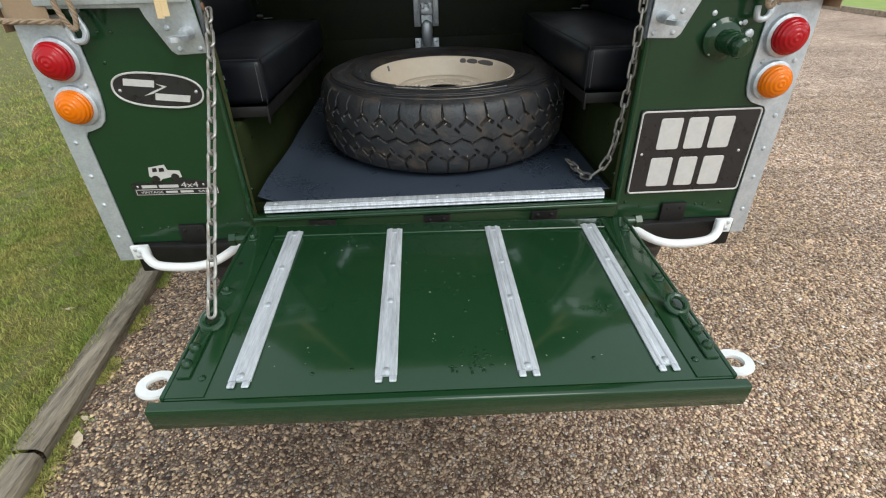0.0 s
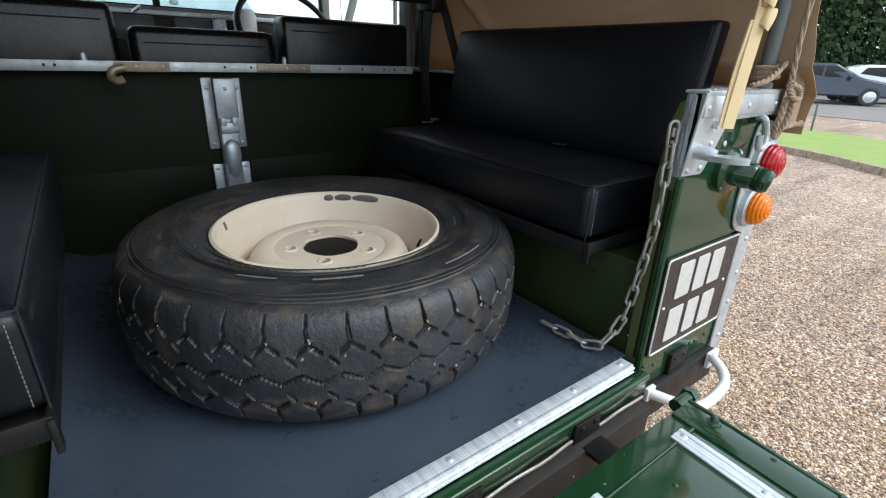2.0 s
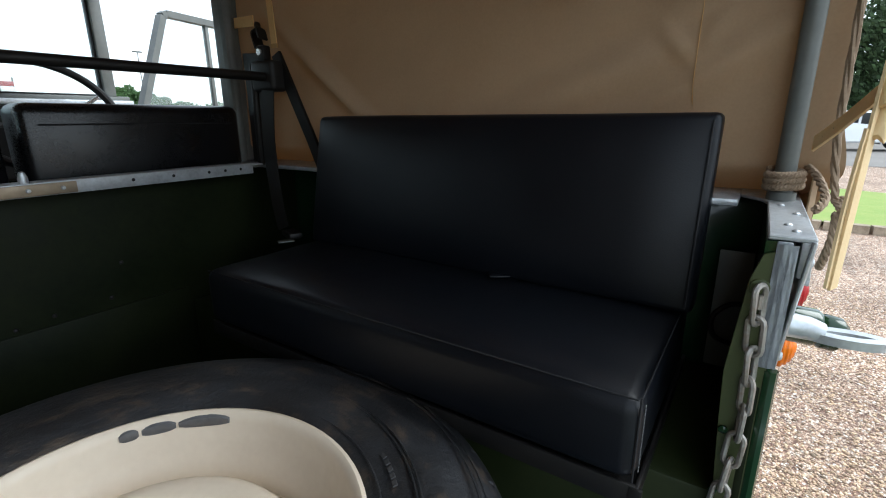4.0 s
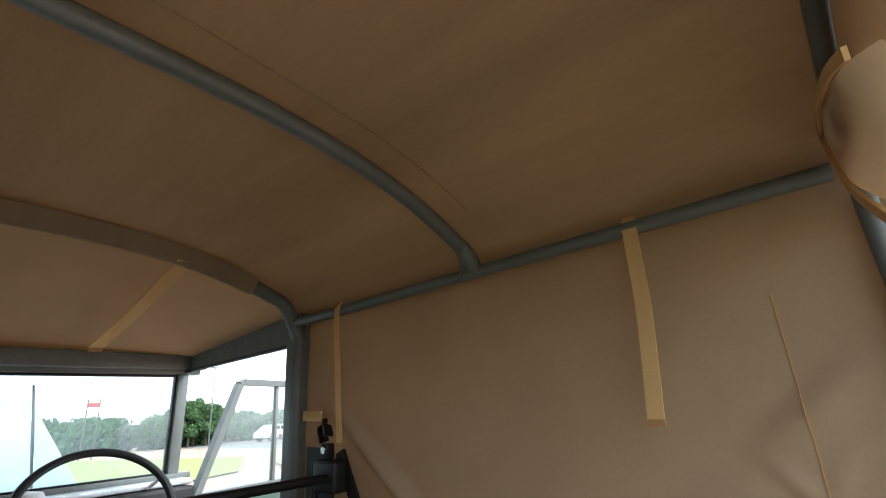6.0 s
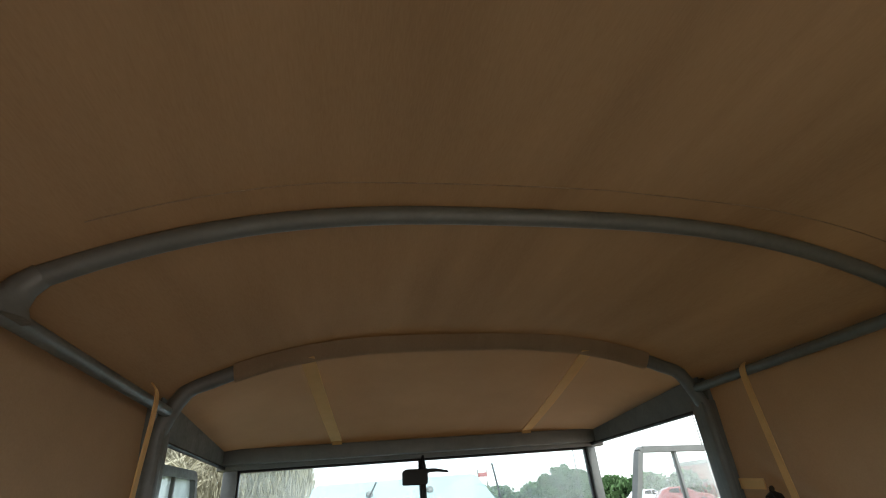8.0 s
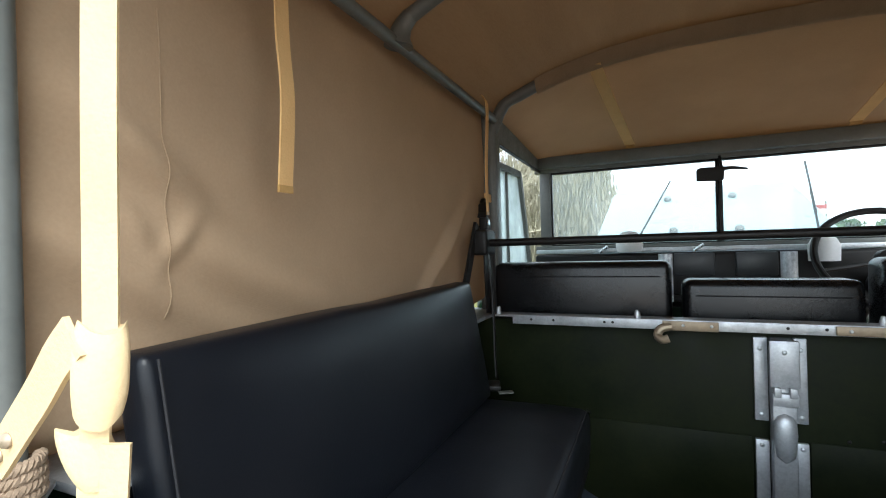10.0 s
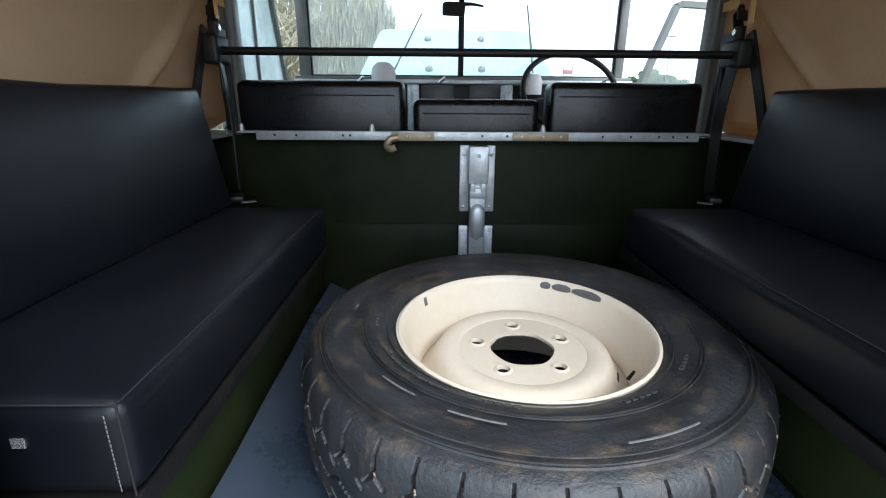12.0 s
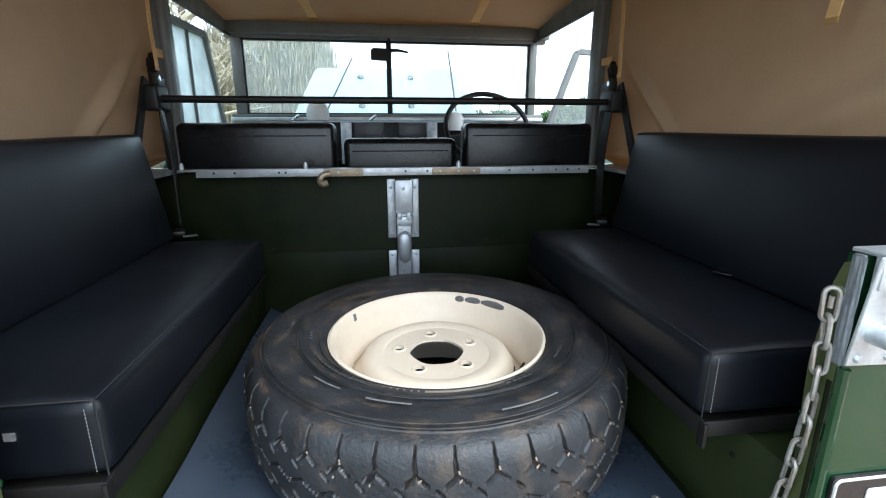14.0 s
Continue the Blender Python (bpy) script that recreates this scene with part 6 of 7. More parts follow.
for x0, x1, z1, what in ((-0.712, -0.206, 1.306, "black vinyl passenger seat back"), (-0.180, 0.206, 1.255, "black vinyl middle seat back"), (0.234, 0.702, 1.306, "black vinyl driver's seat back")):
    seat = part("front_seat", box(x0, x1, 1.215, 1.320, 1.060, z1, 0.022, 4), SEAT_VINYL, car, what)
    part("seat_piping", tube([(x0 + 0.03, 1.2170, z1 - 0.042), (x1 - 0.03, 1.2170, z1 - 0.042)], 0.003, 6), STITCH, seat)
    part("seat_squab", box(x0, x1, 1.30, 1.70, 0.98, 1.08, 0.02, 3), VINYL, seat)
part("seat_base", box(-0.74, 0.76, 1.152, 1.72, 0.55, 0.98, 0.01), OLIVE, car)
part("cab_floor", box(-0.74, 0.76, 1.72, 2.04, 0.50, 0.54, 0.005), OLIVE, car)

dash = part("dashboard", box(-0.72, 0.745, 1.86, 2.03, 1.10, 1.315, 0.012, 3), BLACK, car, "black dashboard with grey panels")
part("dash_top", box(-0.72, 0.745, 1.885, 2.045, 1.318, 1.336, 0.004), GALV, dash)
part("parcel_shelf", box(-0.70, 0.20, 1.80, 1.86, 1.13, 1.15, 0.004), BLACK, dash)
part("instrument_panel", box(-0.175, -0.035, 1.848, 1.862, 1.225, 1.312, 0.006), DIAL, dash)
part("instrument_panel", box(0.033, 0.165, 1.848, 1.862, 1.225, 1.312, 0.006), DIAL, dash)
for x in (-0.205, 0.185):
    part("grab_post", tube([(x, 1.80, 1.13), (x, 1.80, 1.312)], 0.025, 14), PALE_METAL, dash)
for x, z in ((-0.335, 1.348),):
    part("wiper_motor", turned(lathe([(0.046, -0.03), (0.052, -0.01), (0.052, 0.012), (0.045, 0.034), (0.028, 0.050), (0.0001, 0.056)], 24), Matrix.Translation((x, 1.88, z + 0.004))), WHITE, dash)
for x in (-0.45, -0.10, 0.30, 0.60):
    part("vent_lever", tube([(x, 1.88, 1.322), (x + 0.03, 1.865, 1.345)], 0.006, 8), SILVER, dash)

wheel_m = aim((0.435, 1.745, 1.290), (0, -0.80, 0.60))
steer = part("steering_wheel", turned(tube([(0.192 * math.cos(a), 0.192 * math.sin(a), 0) for a in np.linspace(0, math.tau, 56, endpoint=False)], 0.0115, 10, closed=True), wheel_m), BLACK, car, "thin-rimmed black steering wheel")
for a in (196, 344):
    part("spoke", turned(tube([(0.03 * math.cos(radians(a)), 0.03 * math.sin(radians(a)), -0.02), (0.19 * math.cos(radians(a)), 0.19 * math.sin(radians(a)), 0)], 0.007, 8), wheel_m), BLACK, steer)
part("hub", turned(lathe([(0.034, -0.05), (0.036, -0.01), (0.024, 0.006), (0.0001, 0.010)], 20), wheel_m), BLACK, steer)
part("column", tube([(0.435, 1.765, 1.27), (0.435, 2.02, 1.06)], 0.026, 14), BLACK, steer)
part("column_switch", turned(lathe([(0.040, -0.035), (0.042, 0.02), (0.030, 0.045), (0.0001, 0.052)], 18), Matrix.Translation((0.292, 1.83, 1.312)) @ Matrix.Diagonal((1.12, 1.0, 1.0, 1))), WHITE, dash)

screen = part("windscreen_frame", box(-0.735, 0.765, 1.955, 2.005, 1.684, 1.722, 0.004), HOOP, car, "grey-green windscreen frame with two panes")
part("header_rail", box(-0.745, 0.775, 1.925, 1.965, 1.700, 1.752, 0.006), HOOP, screen)
part("header_rail", box(-0.745, 0.775, 1.965, 2.01, 1.726, 1.748, 0.004), BLACK, screen)
part("bottom_rail", box(-0.735, 0.765, 1.955, 2.005, 1.330, 1.352, 0.004), HOOP, screen)
for x0, x1 in ((-0.712, -0.664), (0.688, 0.724)):
    part("screen_post", box(x0, x1, 1.955, 2.005, 1.352, 1.684, 0.004), HOOP, screen)
part("centre_post", box(-0.006, 0.006, 1.960, 2.000, 1.352, 1.684, 0.003), BLACK, screen)
for x0, x1 in ((-0.664, -0.006), (0.006, 0.688)):
    pane = part("pane", box(x0, x1, 1.978, 1.982, 1.352, 1.684), GLASS, screen, "clear windscreen pane", smooth=False)
    pane.visible_shadow = False
    for u0, u1, w0, w1 in ((x0, x0 + 0.006, 1.352, 1.684), (x1 - 0.006, x1, 1.352, 1.684), (x0, x1, 1.676, 1.684), (x0, x1, 1.352, 1.358)):
        part("pane_seal", box(u0, u1, 1.968, 1.992, w0, w1, 0.002), BLACK, screen)
looker = part("rear_mirror", sheet([(-0.084, 1.592), (0.004, 1.588), (0.010, 1.596), (0.012, 1.628), (0.040, 1.630), (0.091, 1.624), (0.088, 1.632), (0.040, 1.642), (-0.070, 1.645), (-0.084, 1.637)], 0.014, back(1.922), 0.003), BLACK, car, "black interior mirror with a tapered arm")
part("mirror_stem", tube([(0.004, 1.915, 1.63), (0.002, 1.958, 1.69)], 0.006, 8), BLACK, looker)
for x0, z0, x1, z1 in ((-0.320, 1.345, -0.224, 1.520), (0.338, 1.345, 0.306, 1.545)):
    wiper = part("wiper", tube([(x0, 2.022, z0), (x1, 2.018, z1)], 0.004, 8), BLACK, car, "black windscreen wiper")
    ux, uz = (x1 - x0) / math.hypot(x1 - x0, z1 - z0), (z1 - z0) / math.hypot(x1 - x0, z1 - z0)
    part("blade", tube([(x1 - ux * 0.095, 2.010, z1 - uz * 0.095), (x1 + ux * 0.108, 2.010, z1 + uz * 0.108)], 0.0038, 6), BLACK, wiper)

for s in (-1, 1):
    # canvas drop over the door, dark trim along its edge
    drop = sheet([(1.235, 1.700), (1.955, 1.696), (1.985, 1.752), (1.60, 1.800), (1.235, 1.800)], 0.004, Matrix(((0, 0, 1, mirror(s, 0.715)), (1, 0, 0, 0), (0, 1, 0, 0), (0, 0, 0, 1))))
    part("door_drop", drop, HOOP, car, "grey-green panel over the door")
    part("drop_trim", tube([(mirror(s, 0.712), 1.255, 1.697), (mirror(s, 0.712), 1.955, 1.693)], 0.006, 8), BLACK, car)
    part("corner_patch", box(*sorted((mirror(s, 0.724), mirror(s, 0.738))), 1.225, 1.275, 1.71, 1.80, 0.003), HOOP, car)
    part("hoop_trim", box(*sorted((mirror(s, 0.690), mirror(s, 0.752))), 1.222, 1.270, 1.16, 1.72, 0.006), HOOP, car)


def door(m, label, glass):
    """A door with its upper window frame, in its own space: x runs back from the hinge, z up."""
    d = part("door", turned(box(0.0, 0.690, -0.016, 0.016, 0.56, 1.255, 0.006), m), PAINT, car, label)
    frame_o = [(0.025, 1.258), (0.690, 1.258), (0.690, 1.652), (0.192, 1.662), (0.176, 1.652)]
    for a, b in zip(frame_o, frame_o[1:] + frame_o[:1]):
        part("window_frame", turned(tube([(a[0], 0, a[1]), (b[0], 0, b[1])], 0, flat=(0.012, 0.017), up=(0, 1, 0)), m), HOOP, d)
    part("window_post", turned(box(0.36, 0.375, -0.010, 0.010, 1.265, 1.650, 0.002), m), HOOP, d)
    pane = part("sliding_pane", turned(sheet([(0.035, 1.268), (0.680, 1.268), (0.680, 1.642), (0.195, 1.652), (0.184, 1.645)], 0.004, Matrix(((1, 0, 0, 0), (0, 0, -1, 0.002), (0, 1, 0, 0), (0, 0, 0, 1)))), m), glass, d, "sliding side window", smooth=False)
    pane.visible_shadow = False
    part("door_handle", turned(tube([(0.58, 0.02, 1.16), (0.58, 0.045, 1.16), (0.66, 0.045, 1.16)], 0.008, 8), m), SILVER, d)


door(Matrix.Translation((mirror(-1, 0.770), 1.965, 0)) @ Matrix.Rotation(radians(-90), 4, "Z"), "closed green door with hazy sliding window", HAZY)
door(Matrix.Translation((mirror(1, 0.775), 1.985, 0)) @ Matrix.Rotation(radians(9), 4, "Z"), "open green driver's door with grey window frame", GLASS)

# front body, and the bonnet propped open
part("scuttle", box(-0.74, 0.765, 2.045, 2.16, 0.55, 1.255, 0.012), PAINT, car)
for s in (-1, 1):
    part("front_wing", box(*sorted((mirror(s, 0.50), mirror(s, 0.78))), 2.165, 3.25, 0.72, 1.06, 0.03, 4), PAINT, car)
part("radiator_panel", box(-0.48, 0.505, 3.10, 3.20, 0.55, 1.06, 0.02), PAINT, car)
part("chassis_rail", box(-0.40, -0.30, 0.07, 3.25, 0.46, 0.54, 0.004), BLACK, car)
part("chassis_rail", box(0.325, 0.425, 0.07, 3.25, 0.46, 0.54, 0.004), BLACK, car)
both(lambda s: part("front_axle", tube([(mirror(s, 0.0), 2.85, 0.402), (mirror(s, 0.67), 2.85, 0.402)], 0.04, 10), BLACK, car))
both(lambda s: part("rear_axle", tube([(mirror(s, 0.0), 0.62, 0.402), (mirror(s, 0.67), 0.62, 0.402)], 0.04, 10), BLACK, car))
BON = Matrix.Translation((0.0, 2.175, 1.235)) @ Matrix.Rotation(radians(29), 4, "X")
outline = [(-0.545, 0.0), (0.545, 0.0), (0.455, 0.82), (0.430, 0.855), (-0.430, 0.855), (-0.455, 0.82)]
bonnet = part("bonnet", turned(sheet(outline, 0.022, Matrix.Translation((0, 0, 0)), 0.006), BON), PALE_BLUE, car, "pale blue-grey bonnet propped open")
for x, y in ((-0.148, 0.314), (0.136, 0.314), (-0.160, 0.698), (0.156, 0.698)):
    part("spare_mount", turned(lathe([(0.020, 0.022), (0.020, 0.036), (0.012, 0.044), (0.0001, 0.046)], 16), BON @ Matrix.Translation((x, y, 0))), HOOP, bonnet)
part("bonnet_stay", tube([(0.40, 2.85, 1.06), (0.38, 2.80, 1.54)], 0.006, 8), BLACK, bonnet)


# ---- beyond the vehicle ----
def parked_car(name, label, paint, m, group="parked cars"):
    ob = empty(name, label, "car", group)
    ob.matrix_basis = m
    side = [(-2.1, 0.30), (-2.15, 0.62), (-2.02, 0.82), (-1.85, 0.92), (-1.30, 1.36), (-0.9, 1.46), (0.1, 1.45), (0.95, 0.98), (1.85, 0.80), (2.1, 0.62), (2.12, 0.30)]
    bm = sheet(side, 1.70, Matrix(((1, 0, 0, 0), (0, 0, -1, 0.85), (0, 1, 0, 0), (0, 0, 0, 1))), 0.06)
    for v in bm.verts:
        if v.co.z > 0.95:
            v.co.y *= 0.84
    part("body", bm, paint, ob)
    for s in (-1, 1):
        for pts in ([(-1.22, 0.98), (-0.95, 1.34), (-0.30, 1.37), (-0.30, 0.97)], [(-0.22, 0.97), (-0.22, 1.37), (0.08, 1.36), (0.72, 0.99)]):
            part("side_window", sheet(pts, 0.012, Matrix(((1, 0, 0, 0), (0, 0, -1, s * 0.775 + 0.006), (0, 1, 0, 0), (0, 0, 0, 1)))), DARK_GLASS, ob)
        for x in (-1.32, 1.30):
            wheel = part("wheel", turned(lathe([(0.0001, -0.09), (0.29, -0.10), (0.32, -0.06), (0.32, 0.06), (0.29, 0.10), (0.0001, 0.09)], 24), Matrix.Translation((x, s * 0.78, 0.32)) @ Matrix.Rotation(radians(90), 4, "X")), RUBBER, ob)
            part("hubcap", turned(lathe([(0.20, -0.01), (0.20, 0.012), (0.05, 0.03), (0.0001, 0.03)], 16), Matrix.Translation((x, s * 0.875, 0.32)) @ Matrix.Rotation(radians(-90 * s), 4, "X")), SILVER, wheel)
        part("headlamp", box(1.86, 2.05, s * 0.62 - 0.14, s * 0.62 + 0.14, 0.62, 0.74, 0.03), SILVER, ob)
        part("door_mirror", box(0.50, 0.62, *sorted((s * 0.84, s * 0.98)), 0.95, 1.06, 0.03), paint, ob)
    part("windscreen", sheet([(-0.62, 0.0), (0.62, 0.0), (0.56, 0.86), (-0.56, 0.86)], 0.01, Matrix.Translation((0.93, 0, 1.00)) @ Matrix.Rotation(radians(-61), 4, "Y") @ Matrix.Rotation(radians(90), 4, "Z")), DARK_GLASS, ob)
    return ob


white_car = parked_car("parked_hatchback", "white hatchback parked beyond the grass strip", CAR_WHITE, Matrix.Translation((26.2, 5.3, 0.012)) @ Matrix.Rotation(radians(-60), 4, "Z"))
parked_car("parked_car", "dark blue car parked beside the white one", CAR_BLUE, Matrix.Translation((23.3, 6.5, 0.012)) @ Matrix.Rotation(radians(-62), 4, "Z"))
parked_car("parked_car", "dull red car parked further off", CAR_RED, Matrix.Translation((29.0, 2.8, 0.012)) @ Matrix.Rotation(radians(-74), 4, "Z"))
parked_car("parked_car", "silver-white saloon parked in a row", CAR_WHITE, Matrix.Translation((24.0, -2.9, 0.012)) @ Matrix.Rotation(radians(-82), 4, "Z"))
parked_car("parked_car", "white car seen across the lawn ahead", CAR_WHITE, Matrix.Translation((27.0, 44.0, 0.0)) @ Matrix.Rotation(radians(10), 4, "Z"))
parked_car("parked_car", "red car seen across the lawn ahead", CAR_RED, Matrix.Translation((25.5, 37.0, 0.0)) @ Matrix.Rotation(radians(-20), 4, "Z"))

tagged(part("timber_post", tube([(11.4, 3.0, 0.06), (11.42, 3.02, 0.40), (11.44, 3.04, 0.58)], [0.020, 0.020, 0.017], 10), POST_WOOD), "short dark timber post in the grass", "post")


def leafy(name, spots, count, size, seed, mat, upright=0.0):
    """A hedge or tree of many small leaf clumps round given centres (x, y, z, rx, ry, rz)."""
    random.seed(seed)
    verts, faces = [], []
    for _ in range(count):
        cx, cy, cz, rx, ry, rz = random.choice(spots)
        while True:
            d = Vector((random.uniform(-1, 1), random.uniform(-1, 1), random.uniform(-1, 1)))
            if 0.45 < d.length < 1.0 + 0.12 * random.random():
                break
        p = Vector((cx + d.x * rx, cy + d.y * ry, max(0.05, cz + d.z * rz)))
        q = Vector((random.gauss(0, 1), random.gauss(0, 1), random.gauss(0, 1))).normalized()
        a = q.orthogonal().normalized() * size * random.uniform(0.5, 1.3)
        b = q.cross(a) * random.uniform(0.5, 1.0)
        if upright:  # shoots that grow up rather than flat leaves
            a = Vector((random.gauss(0, 0.16), random.gauss(0, 0.16), 1.0)) * size * upright * random.uniform(0.5, 1.3)
            b *= 0.35
        i = len(verts)
        verts += [p - a, p + b * 0.7, p + a, p - b * 0.7 + q * size * 0.3]
        faces += [(i, i + 1, i + 2), (i, i + 2, i + 3)]
    data = bpy.data.meshes.new(name)
    data.from_pydata([tuple(v) for v in verts], [], faces)
    data.materials.append(mat)
    return data


def tree(place, height, seed, label, crown=True):
    ob = empty("tree", label, "tree", "distant trees", place)
    random.seed(seed)
    part("trunk", tube([(0, 0, 0), (0.06, 0.02, height * 0.3), (0.0, 0.05, height * 0.65), (0.05, 0, height * 0.92)], [height * 0.028, height * 0.022, height * 0.013, height * 0.004], 8), BARK, ob)
    limbs = bmesh.new()
    tips = []
    for k in range(26 if crown else 46):
        z = height * random.uniform(0.22, 0.85)
        a = random.uniform(0, math.tau)
        reach = height * random.uniform(0.16, 0.34) * (1.15 - z / height)
        end = Vector((math.cos(a) * reach, math.sin(a) * reach, z + height * random.uniform(0.05, 0.16)))
        mid = Vector((math.cos(a) * reach * 0.5, math.sin(a) * reach * 0.5, z + height * 0.04))
        tube([(0, 0, z), mid, end], [height * 0.010, height * 0.006, height * 0.002], 5, bm=limbs)
        tips.append(end)
        if not crown:
            for _ in range(9):
                w = Vector((random.gauss(0, 1), random.gauss(0, 1), random.uniform(0.2, 1.2))).normalized() * height * random.uniform(0.06, 0.13)
                st = mid.lerp(end, random.random())
                tube([st, st + w * 0.5, st + w], [height * 0.003, height * 0.002, height * 0.001], 4, bm=limbs)
    part("branching", limbs, BARK if crown else TWIGS, ob)
    if crown:
        data = leafy("crown", [(t.x, t.y, t.z, height * 0.13, height * 0.13, height * 0.10) for t in tips], 6500, height * 0.030, seed, CROWN)
    else:
        data = leafy("crown", [(t.x, t.y, t.z, height * 0.10, height * 0.10, height * 0.09) for t in tips], 5000, height * 0.0040, seed, TWIGS)
    c = new("crown", data)
    c.parent = ob
    return ob


random.seed(3)
for k, (x, y, h) in enumerate(((18.3, 46.6, 3.3), (19.1, 47.4, 3.2), (19.9, 46.8, 3.7), (20.7, 47.6, 3.9), (21.5, 46.9, 3.7), (22.4, 47.5, 3.5), (23.4, 47.9, 3.1), (24.6, 49, 3.2))):
    tree((x, y, 0), h, 40 + k, "green tree in the row beyond the lawn")
tree((-4.6, 12.5, 0), 6.4, 71, "bare thin-branched tree beside the drive", crown=False)
tree((-7.2, 15.0, 0), 7.0, 72, "bare thin-branched tree beside the drive", crown=False)
for name, label, spots, n, sz, seed in (
        ("hedge", "tall dark hedge behind the parked cars", [(38 + 3 * math.sin(k), -6 + 2.8 * k, 3.6, 2.2, 2.8, 5.2) for k in range(12)], 75000, 0.20, 1),
        ("hedge", "low hedge ahead of the vehicle", [(4 + 3.0 * k, 52 + 2 * math.sin(k * 2), 1.2, 2.2, 1.4, 1.8) for k in range(18)], 30000, 0.30, 2),
        ("hedge", "brown-green hedge beside the drive", [(-1.75 - 0.8 * k, 13.5 + 0.3 * k, 1.8, 0.75 + 0.1 * (k % 3), 0.8, 2.1 + 0.25 * (k % 4)) for k in range(26)], 170000, 0.075, 4)):
    ob = new(name, leafy(name, spots, n, sz, seed, *((TWIGS, 2.6) if "brown" in label else (CROWN,) if "low" in label else (LEAVES,))))
    tagged(ob, label, "hedge", kind="stuff")

hut = empty("low_building", "low building with pale blue cladding and a brick end", "building", place=(0, 0, 0))
part("wall", box(-22, -9.5, 20, 26, 0, 3.2, 0.03), PALE_WALL, hut)
part("roof", box(-22.4, -9.1, 19.6, 26.4, 3.2, 3.45, 0.05), HOOP, hut)
far_shop = empty("distant_building", "distant brick building with red and white signs", "building", place=(0, 0, 0))
part("wall", box(38, 52, 46, 54, 0, 3.4, 0.03), BRICKISH, far_shop)
part("roof", box(37.6, 52.4, 45.6, 54.4, 3.4, 3.8, 0.06), HOOP, far_shop)
part("fascia", box(37.7, 52.0, 45.3, 45.55, 2.5, 3.2, 0.03), CAR_WHITE, far_shop)
for k in range(5):
    part("window", box(39 + 2.6 * k, 40.8 + 2.6 * k, 45.8, 45.95, 0.8, 2.2, 0.02), DARK_GLASS, far_shop)
board = empty("sign_board", "red sign on two posts across the lawn", "sign", place=(0, 0, 0))
part("panel", box(10.2, 10.9, 39.9, 40.0, 3.35, 3.65, 0.02), RED_SIGN, board)
part("lower_panel", box(10.2, 10.9, 39.9, 40.0, 3.0, 3.34, 0.02), CAR_WHITE, board)
for x in (10.2, 10.9):
    part("post", tube([(x, 40.05, 0), (x, 40.05, 3.9)], 0.05, 8), POST_WOOD, board)
for x, y, h in ((20.0, 43, 6.5), (31, 40, 7.5), (27, 30, 7.0)):
    lamp = empty("street_lamp", "slender grey lamp post with a flat head", "street lamp", "lamp posts")
    part("pole", tube([(x, y, 0), (x, y, h)], [0.06, 0.035], 10), HOOP, lamp)
    part("head", box(x - 0.35, x + 0.35, y - 0.14, y + 0.14, h, h + 0.10, 0.03), HOOP, lamp)
tagged(part("blue_pole", tube([(-4.1, 6.4, 0), (-4.1, 6.4, 5.0)], 0.045, 10), PALE_WALL), "pale blue steel pole on the lawn", "pole")

# ---- loose stones and grass near the vehicle ----
rng = np.random.default_rng(8)


def stones(count, x0, x1, y0, y1, smin, smax, seed):
    r = np.random.default_rng(seed)
    base = np.array([(1, 0, 0), (-1, 0, 0), (0, 1, 0), (0, -1, 0), (0, 0, 1), (0, 0, -1)], float)
    tri = np.array([(0, 2, 4), (2, 1, 4), (1, 3, 4), (3, 0, 4), (2, 0, 5), (1, 2, 5), (3, 1, 5), (0, 3, 5)])
    x, y = r.uniform(x0, x1, count), r.uniform(y0, y1, count)
    # thinning out towards the rim of the stretch
    thin = np.clip(np.minimum.reduce([(x1 - x) / 0.5, (y - y0) / 0.5, (y1 - y) / 0.5]), 0, 1)
    keep = (x > (-1.145 - 0.10 * y + 0.012)) & (r.uniform(0, 1, count) < thin)
    x, y = x[keep], y[keep]
    n = len(x)
    s = r.uniform(smin, smax, n) * r.uniform(0.6, 1.2, n)
    a = r.uniform(0, math.tau, n)
    shape = base[None] * np.stack([s * r.uniform(0.8, 1.7, n), s, s * r.uniform(0.35, 0.7, n)], -1)[:, None] * r.uniform(0.75, 1.25, (n, 6, 1))
    tip = r.uniform(-0.4, 0.4, n)
    zx = shape[..., 2] * np.cos(tip)[:, None] + shape[..., 0] * np.sin(tip)[:, None]
    px = shape[..., 0] * np.cos(a)[:, None] - shape[..., 1] * np.sin(a)[:, None] + x[:, None]
    py = shape[..., 0] * np.sin(a)[:, None] + shape[..., 1] * np.cos(a)[:, None] + y[:, None]
    v = np.stack([px, py, zx + 0.0015], -1).reshape(-1, 3)
    f = (np.arange(n)[:, None, None] * 6 + tri[None]).reshape(-1, 3)
    return v, f


def mesh_of(name, v, f, mat):
    data = bpy.data.meshes.new(name)
    data.vertices.add(len(v))
    data.vertices.foreach_set("co", np.ascontiguousarray(v, dtype=np.float32).ravel())
    data.loops.add(f.size)
    data.loops.foreach_set("vertex_index", np.ascontiguousarray(f, dtype=np.int32).ravel())
    data.polygons.add(len(f))
    data.polygons.foreach_set("loop_start", np.arange(0, f.size, f.shape[1], dtype=np.int32))
    data.update(calc_edges=True)
    data.validate()
    data.materials.append(mat)
    return new(name, data)


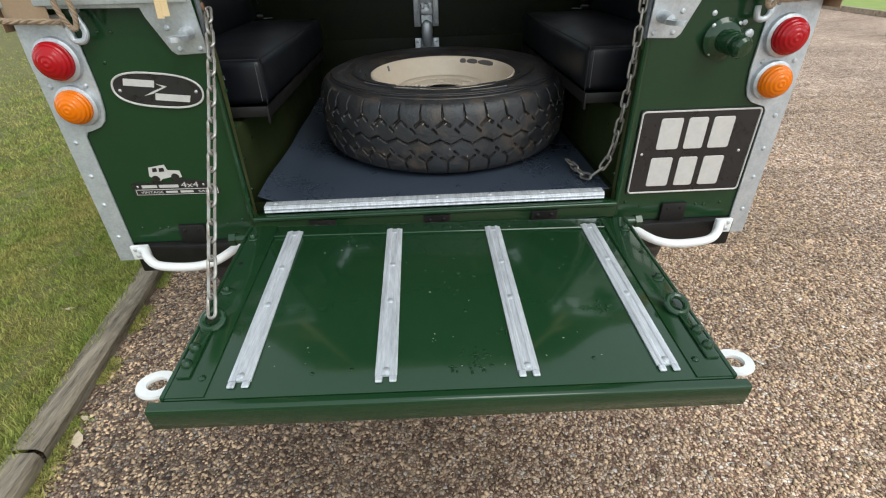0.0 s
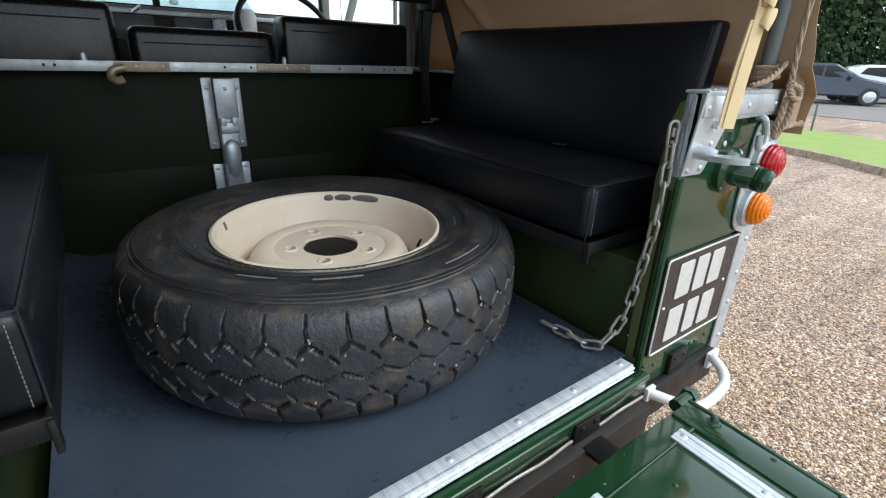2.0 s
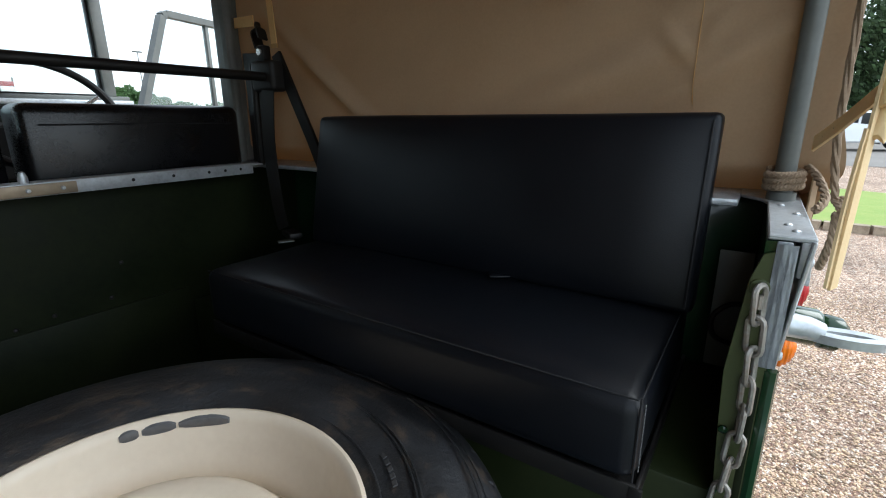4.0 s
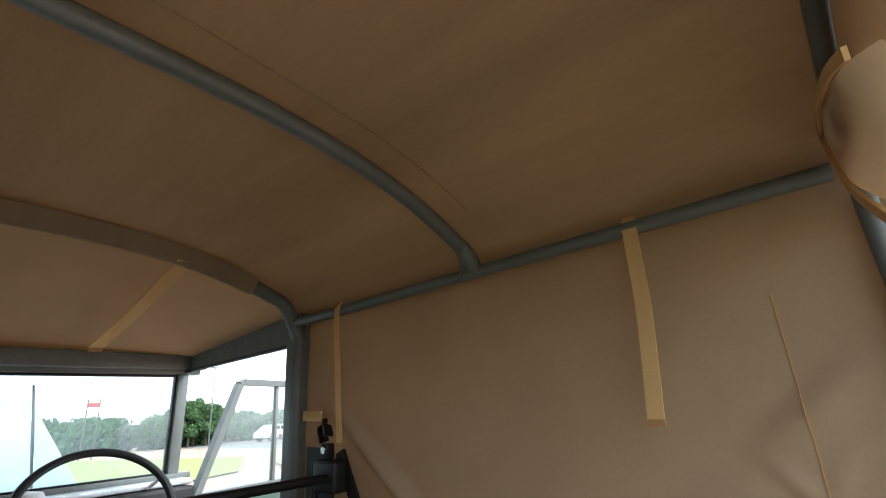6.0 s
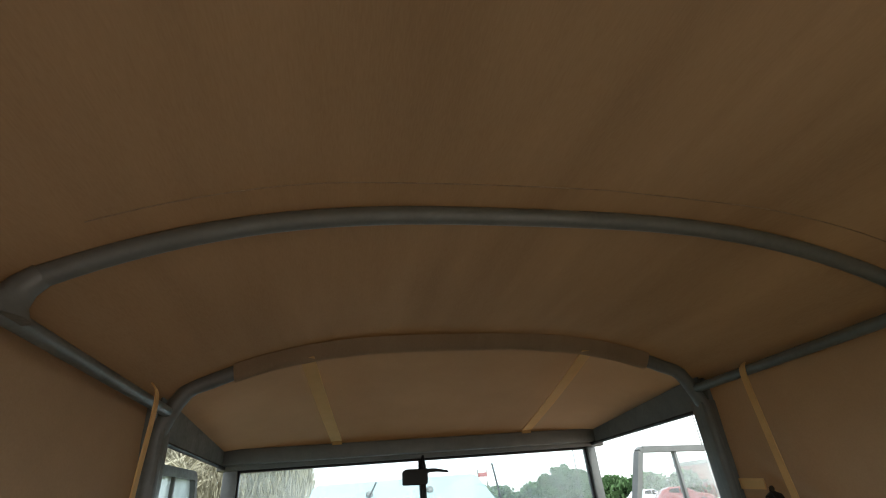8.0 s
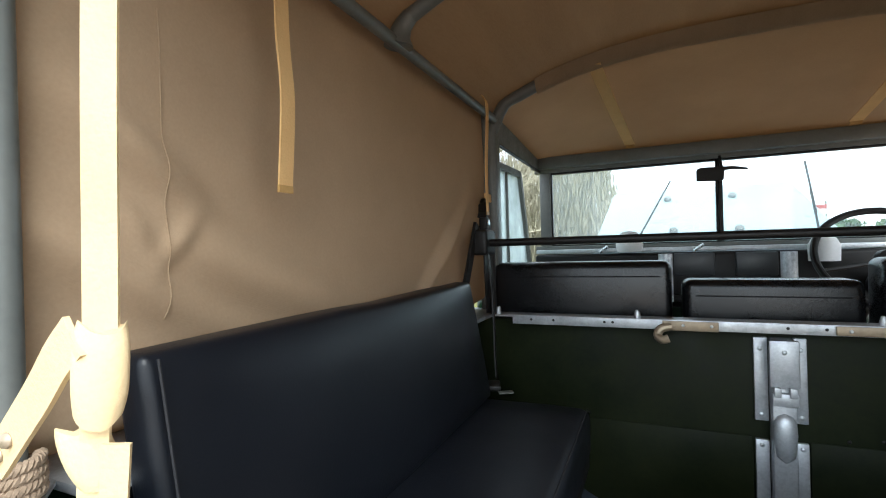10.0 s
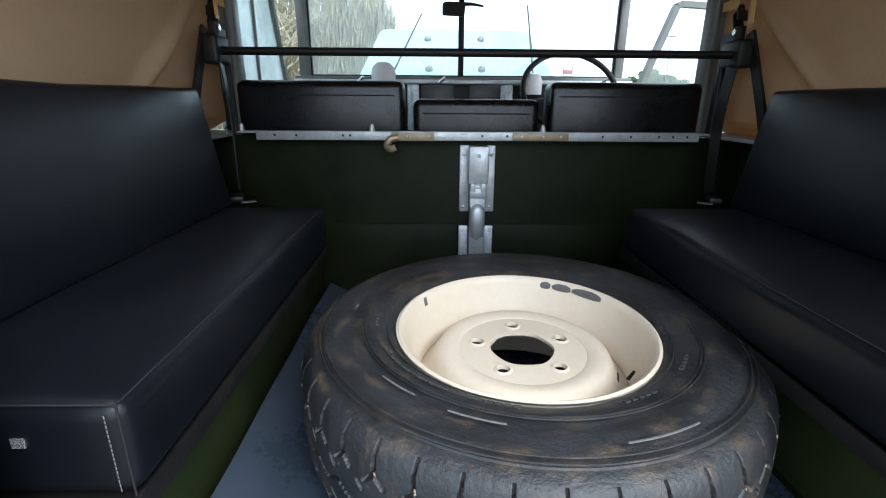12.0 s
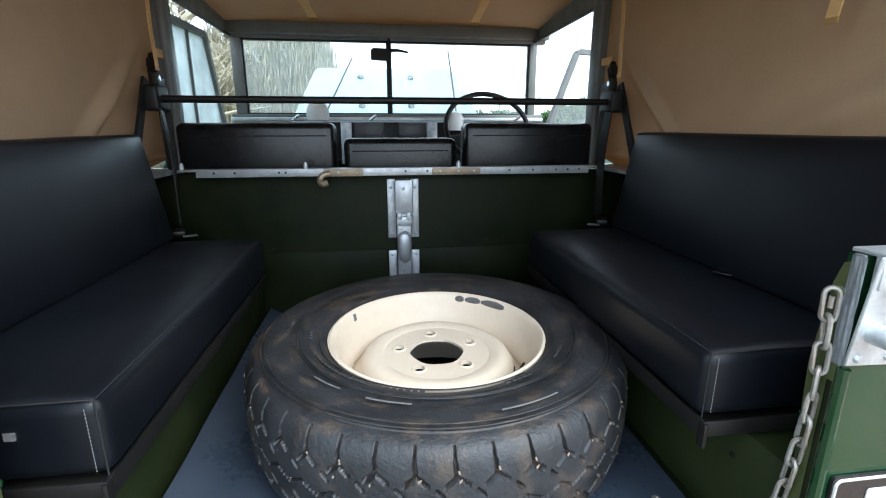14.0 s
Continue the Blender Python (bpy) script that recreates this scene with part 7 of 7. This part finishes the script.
parts_v, parts_f, base_i = [], [], 0
for args in ((100000, -1.3, 2.2, -1.7, 1.6, 0.0026, 0.0066, 1), (30000, 1.0, 4.5, -1.0, 3.5, 0.004, 0.009, 2), (3000, -1.3, 3.0, -1.2, 2.0, 0.0065, 0.010, 3)):
    v, f = stones(*args)
    parts_v.append(v)
    parts_f.append(f + base_i)
    base_i += len(v)
tagged(mesh_of("gravel", np.concatenate(parts_v), np.concatenate(parts_f), STONES), "loose buff and brown gravel chips", "gravel", kind="stuff")

# grass grows in small tufts, each with its own height and lean
n, tufts = 260000, 13500
ty = rng.normal(0.65, 1.05, tufts)
tx = (-1.145 - 0.10 * ty) - 0.05 - rng.exponential(0.95, tufts)
t_high = rng.uniform(0.25, 1.0, tufts) ** 1.6
t_lean = rng.normal(0, 0.010, (tufts, 2))
own = rng.integers(0, tufts, n)
y = ty[own] + rng.normal(0, 0.012, n)
x = np.minimum(tx[own] + rng.normal(0, 0.012, n), (-1.145 - 0.10 * y) - 0.045)
h = rng.uniform(0.3, 1.0, n) * (0.004 + 0.032 * t_high[own])
a = rng.uniform(0, math.tau, n)
lean = t_lean[own] + rng.normal(0, 0.008, (n, 2))
w = 0.0030
z0 = 0.042
p0 = np.stack([x - w * np.cos(a), y - w * np.sin(a), np.full(n, z0)], -1)
p1 = np.stack([x + w * np.cos(a), y + w * np.sin(a), np.full(n, z0)], -1)
p2 = np.stack([x + lean[:, 0], y + lean[:, 1], z0 + 0.006 + h], -1)
m = 120000
yy = rng.gamma(2.2, 2.0, m)
x = np.concatenate([x, (-1.145 - 0.10 * yy) - 0.06 - rng.exponential(1.9, m)])
y = np.concatenate([y, yy])
far = 0.004 + 0.020 * rng.uniform(0, 1, m)
a2 = rng.uniform(0, math.tau, m)
q = [np.stack([x[n:] + k * 0.005 * np.cos(a2), y[n:] + k * 0.005 * np.sin(a2), np.full(m, z0)], -1) for k in (-1, 1)]
tip = np.stack([x[n:] + rng.normal(0, 0.016, m), y[n:] + rng.normal(0, 0.016, m), z0 + 0.006 + far], -1)
p0, p1, p2 = np.concatenate([p0, q[0]]), np.concatenate([p1, q[1]]), np.concatenate([p2, tip])
n += m
# moss and grass creeping over the edging's foot
t = 9000
yy = rng.uniform(-0.8, 1.4, t)
keep = np.array([noise.noise((v * 5.5, 4.2, 0)) > -0.12 for v in yy])
yy = yy[keep]
t = len(yy)
xx = (-1.145 - 0.10 * yy) + 0.002 + np.abs(rng.normal(0, 0.022, t))
aa = rng.uniform(0, math.tau, t)
foot = [np.stack([xx + k * 0.0022 * np.cos(aa), yy + k * 0.0022 * np.sin(aa), np.full(t, 0.001)], -1) for k in (-1, 1)]
tip = np.stack([xx + rng.normal(0, 0.009, t), yy + rng.normal(0, 0.009, t), rng.uniform(0.006, 0.020, t)], -1)
p0, p1, p2 = np.concatenate([p0, foot[0]]), np.concatenate([p1, foot[1]]), np.concatenate([p2, tip])
n += t
tagged(mesh_of("grass", np.stack([p0, p1, p2], 1).reshape(-1, 3), np.arange(3 * n).reshape(-1, 3), BLADES), "short grass and moss on the lawn", "grass", kind="stuff")

# a few fallen leaves by the edging
for k, (x, y, r, t) in enumerate(((-1.077, -0.145, 0.026, 20), (-1.10, -0.068, 0.014, 70), (-1.42, 0.42, 0.016, 130))):
    z = 0.008 if x > -1.2 else 0.062
    leaf = sheet([(0, -1), (0.55, -0.4), (0.5, 0.3), (0, 1.1), (-0.5, 0.4), (-0.6, -0.3)], 0.05, Matrix.Translation((x, y, z)) @ Matrix.Rotation(radians(t), 4, "Z") @ Matrix.Rotation(0.25, 4, "X") @ Matrix.Diagonal((r, r, r, 1)))
    tagged(part("fallen_leaf", leaf, LEAF), "dry pale fallen leaf on the gravel", "leaf", "fallen leaves")
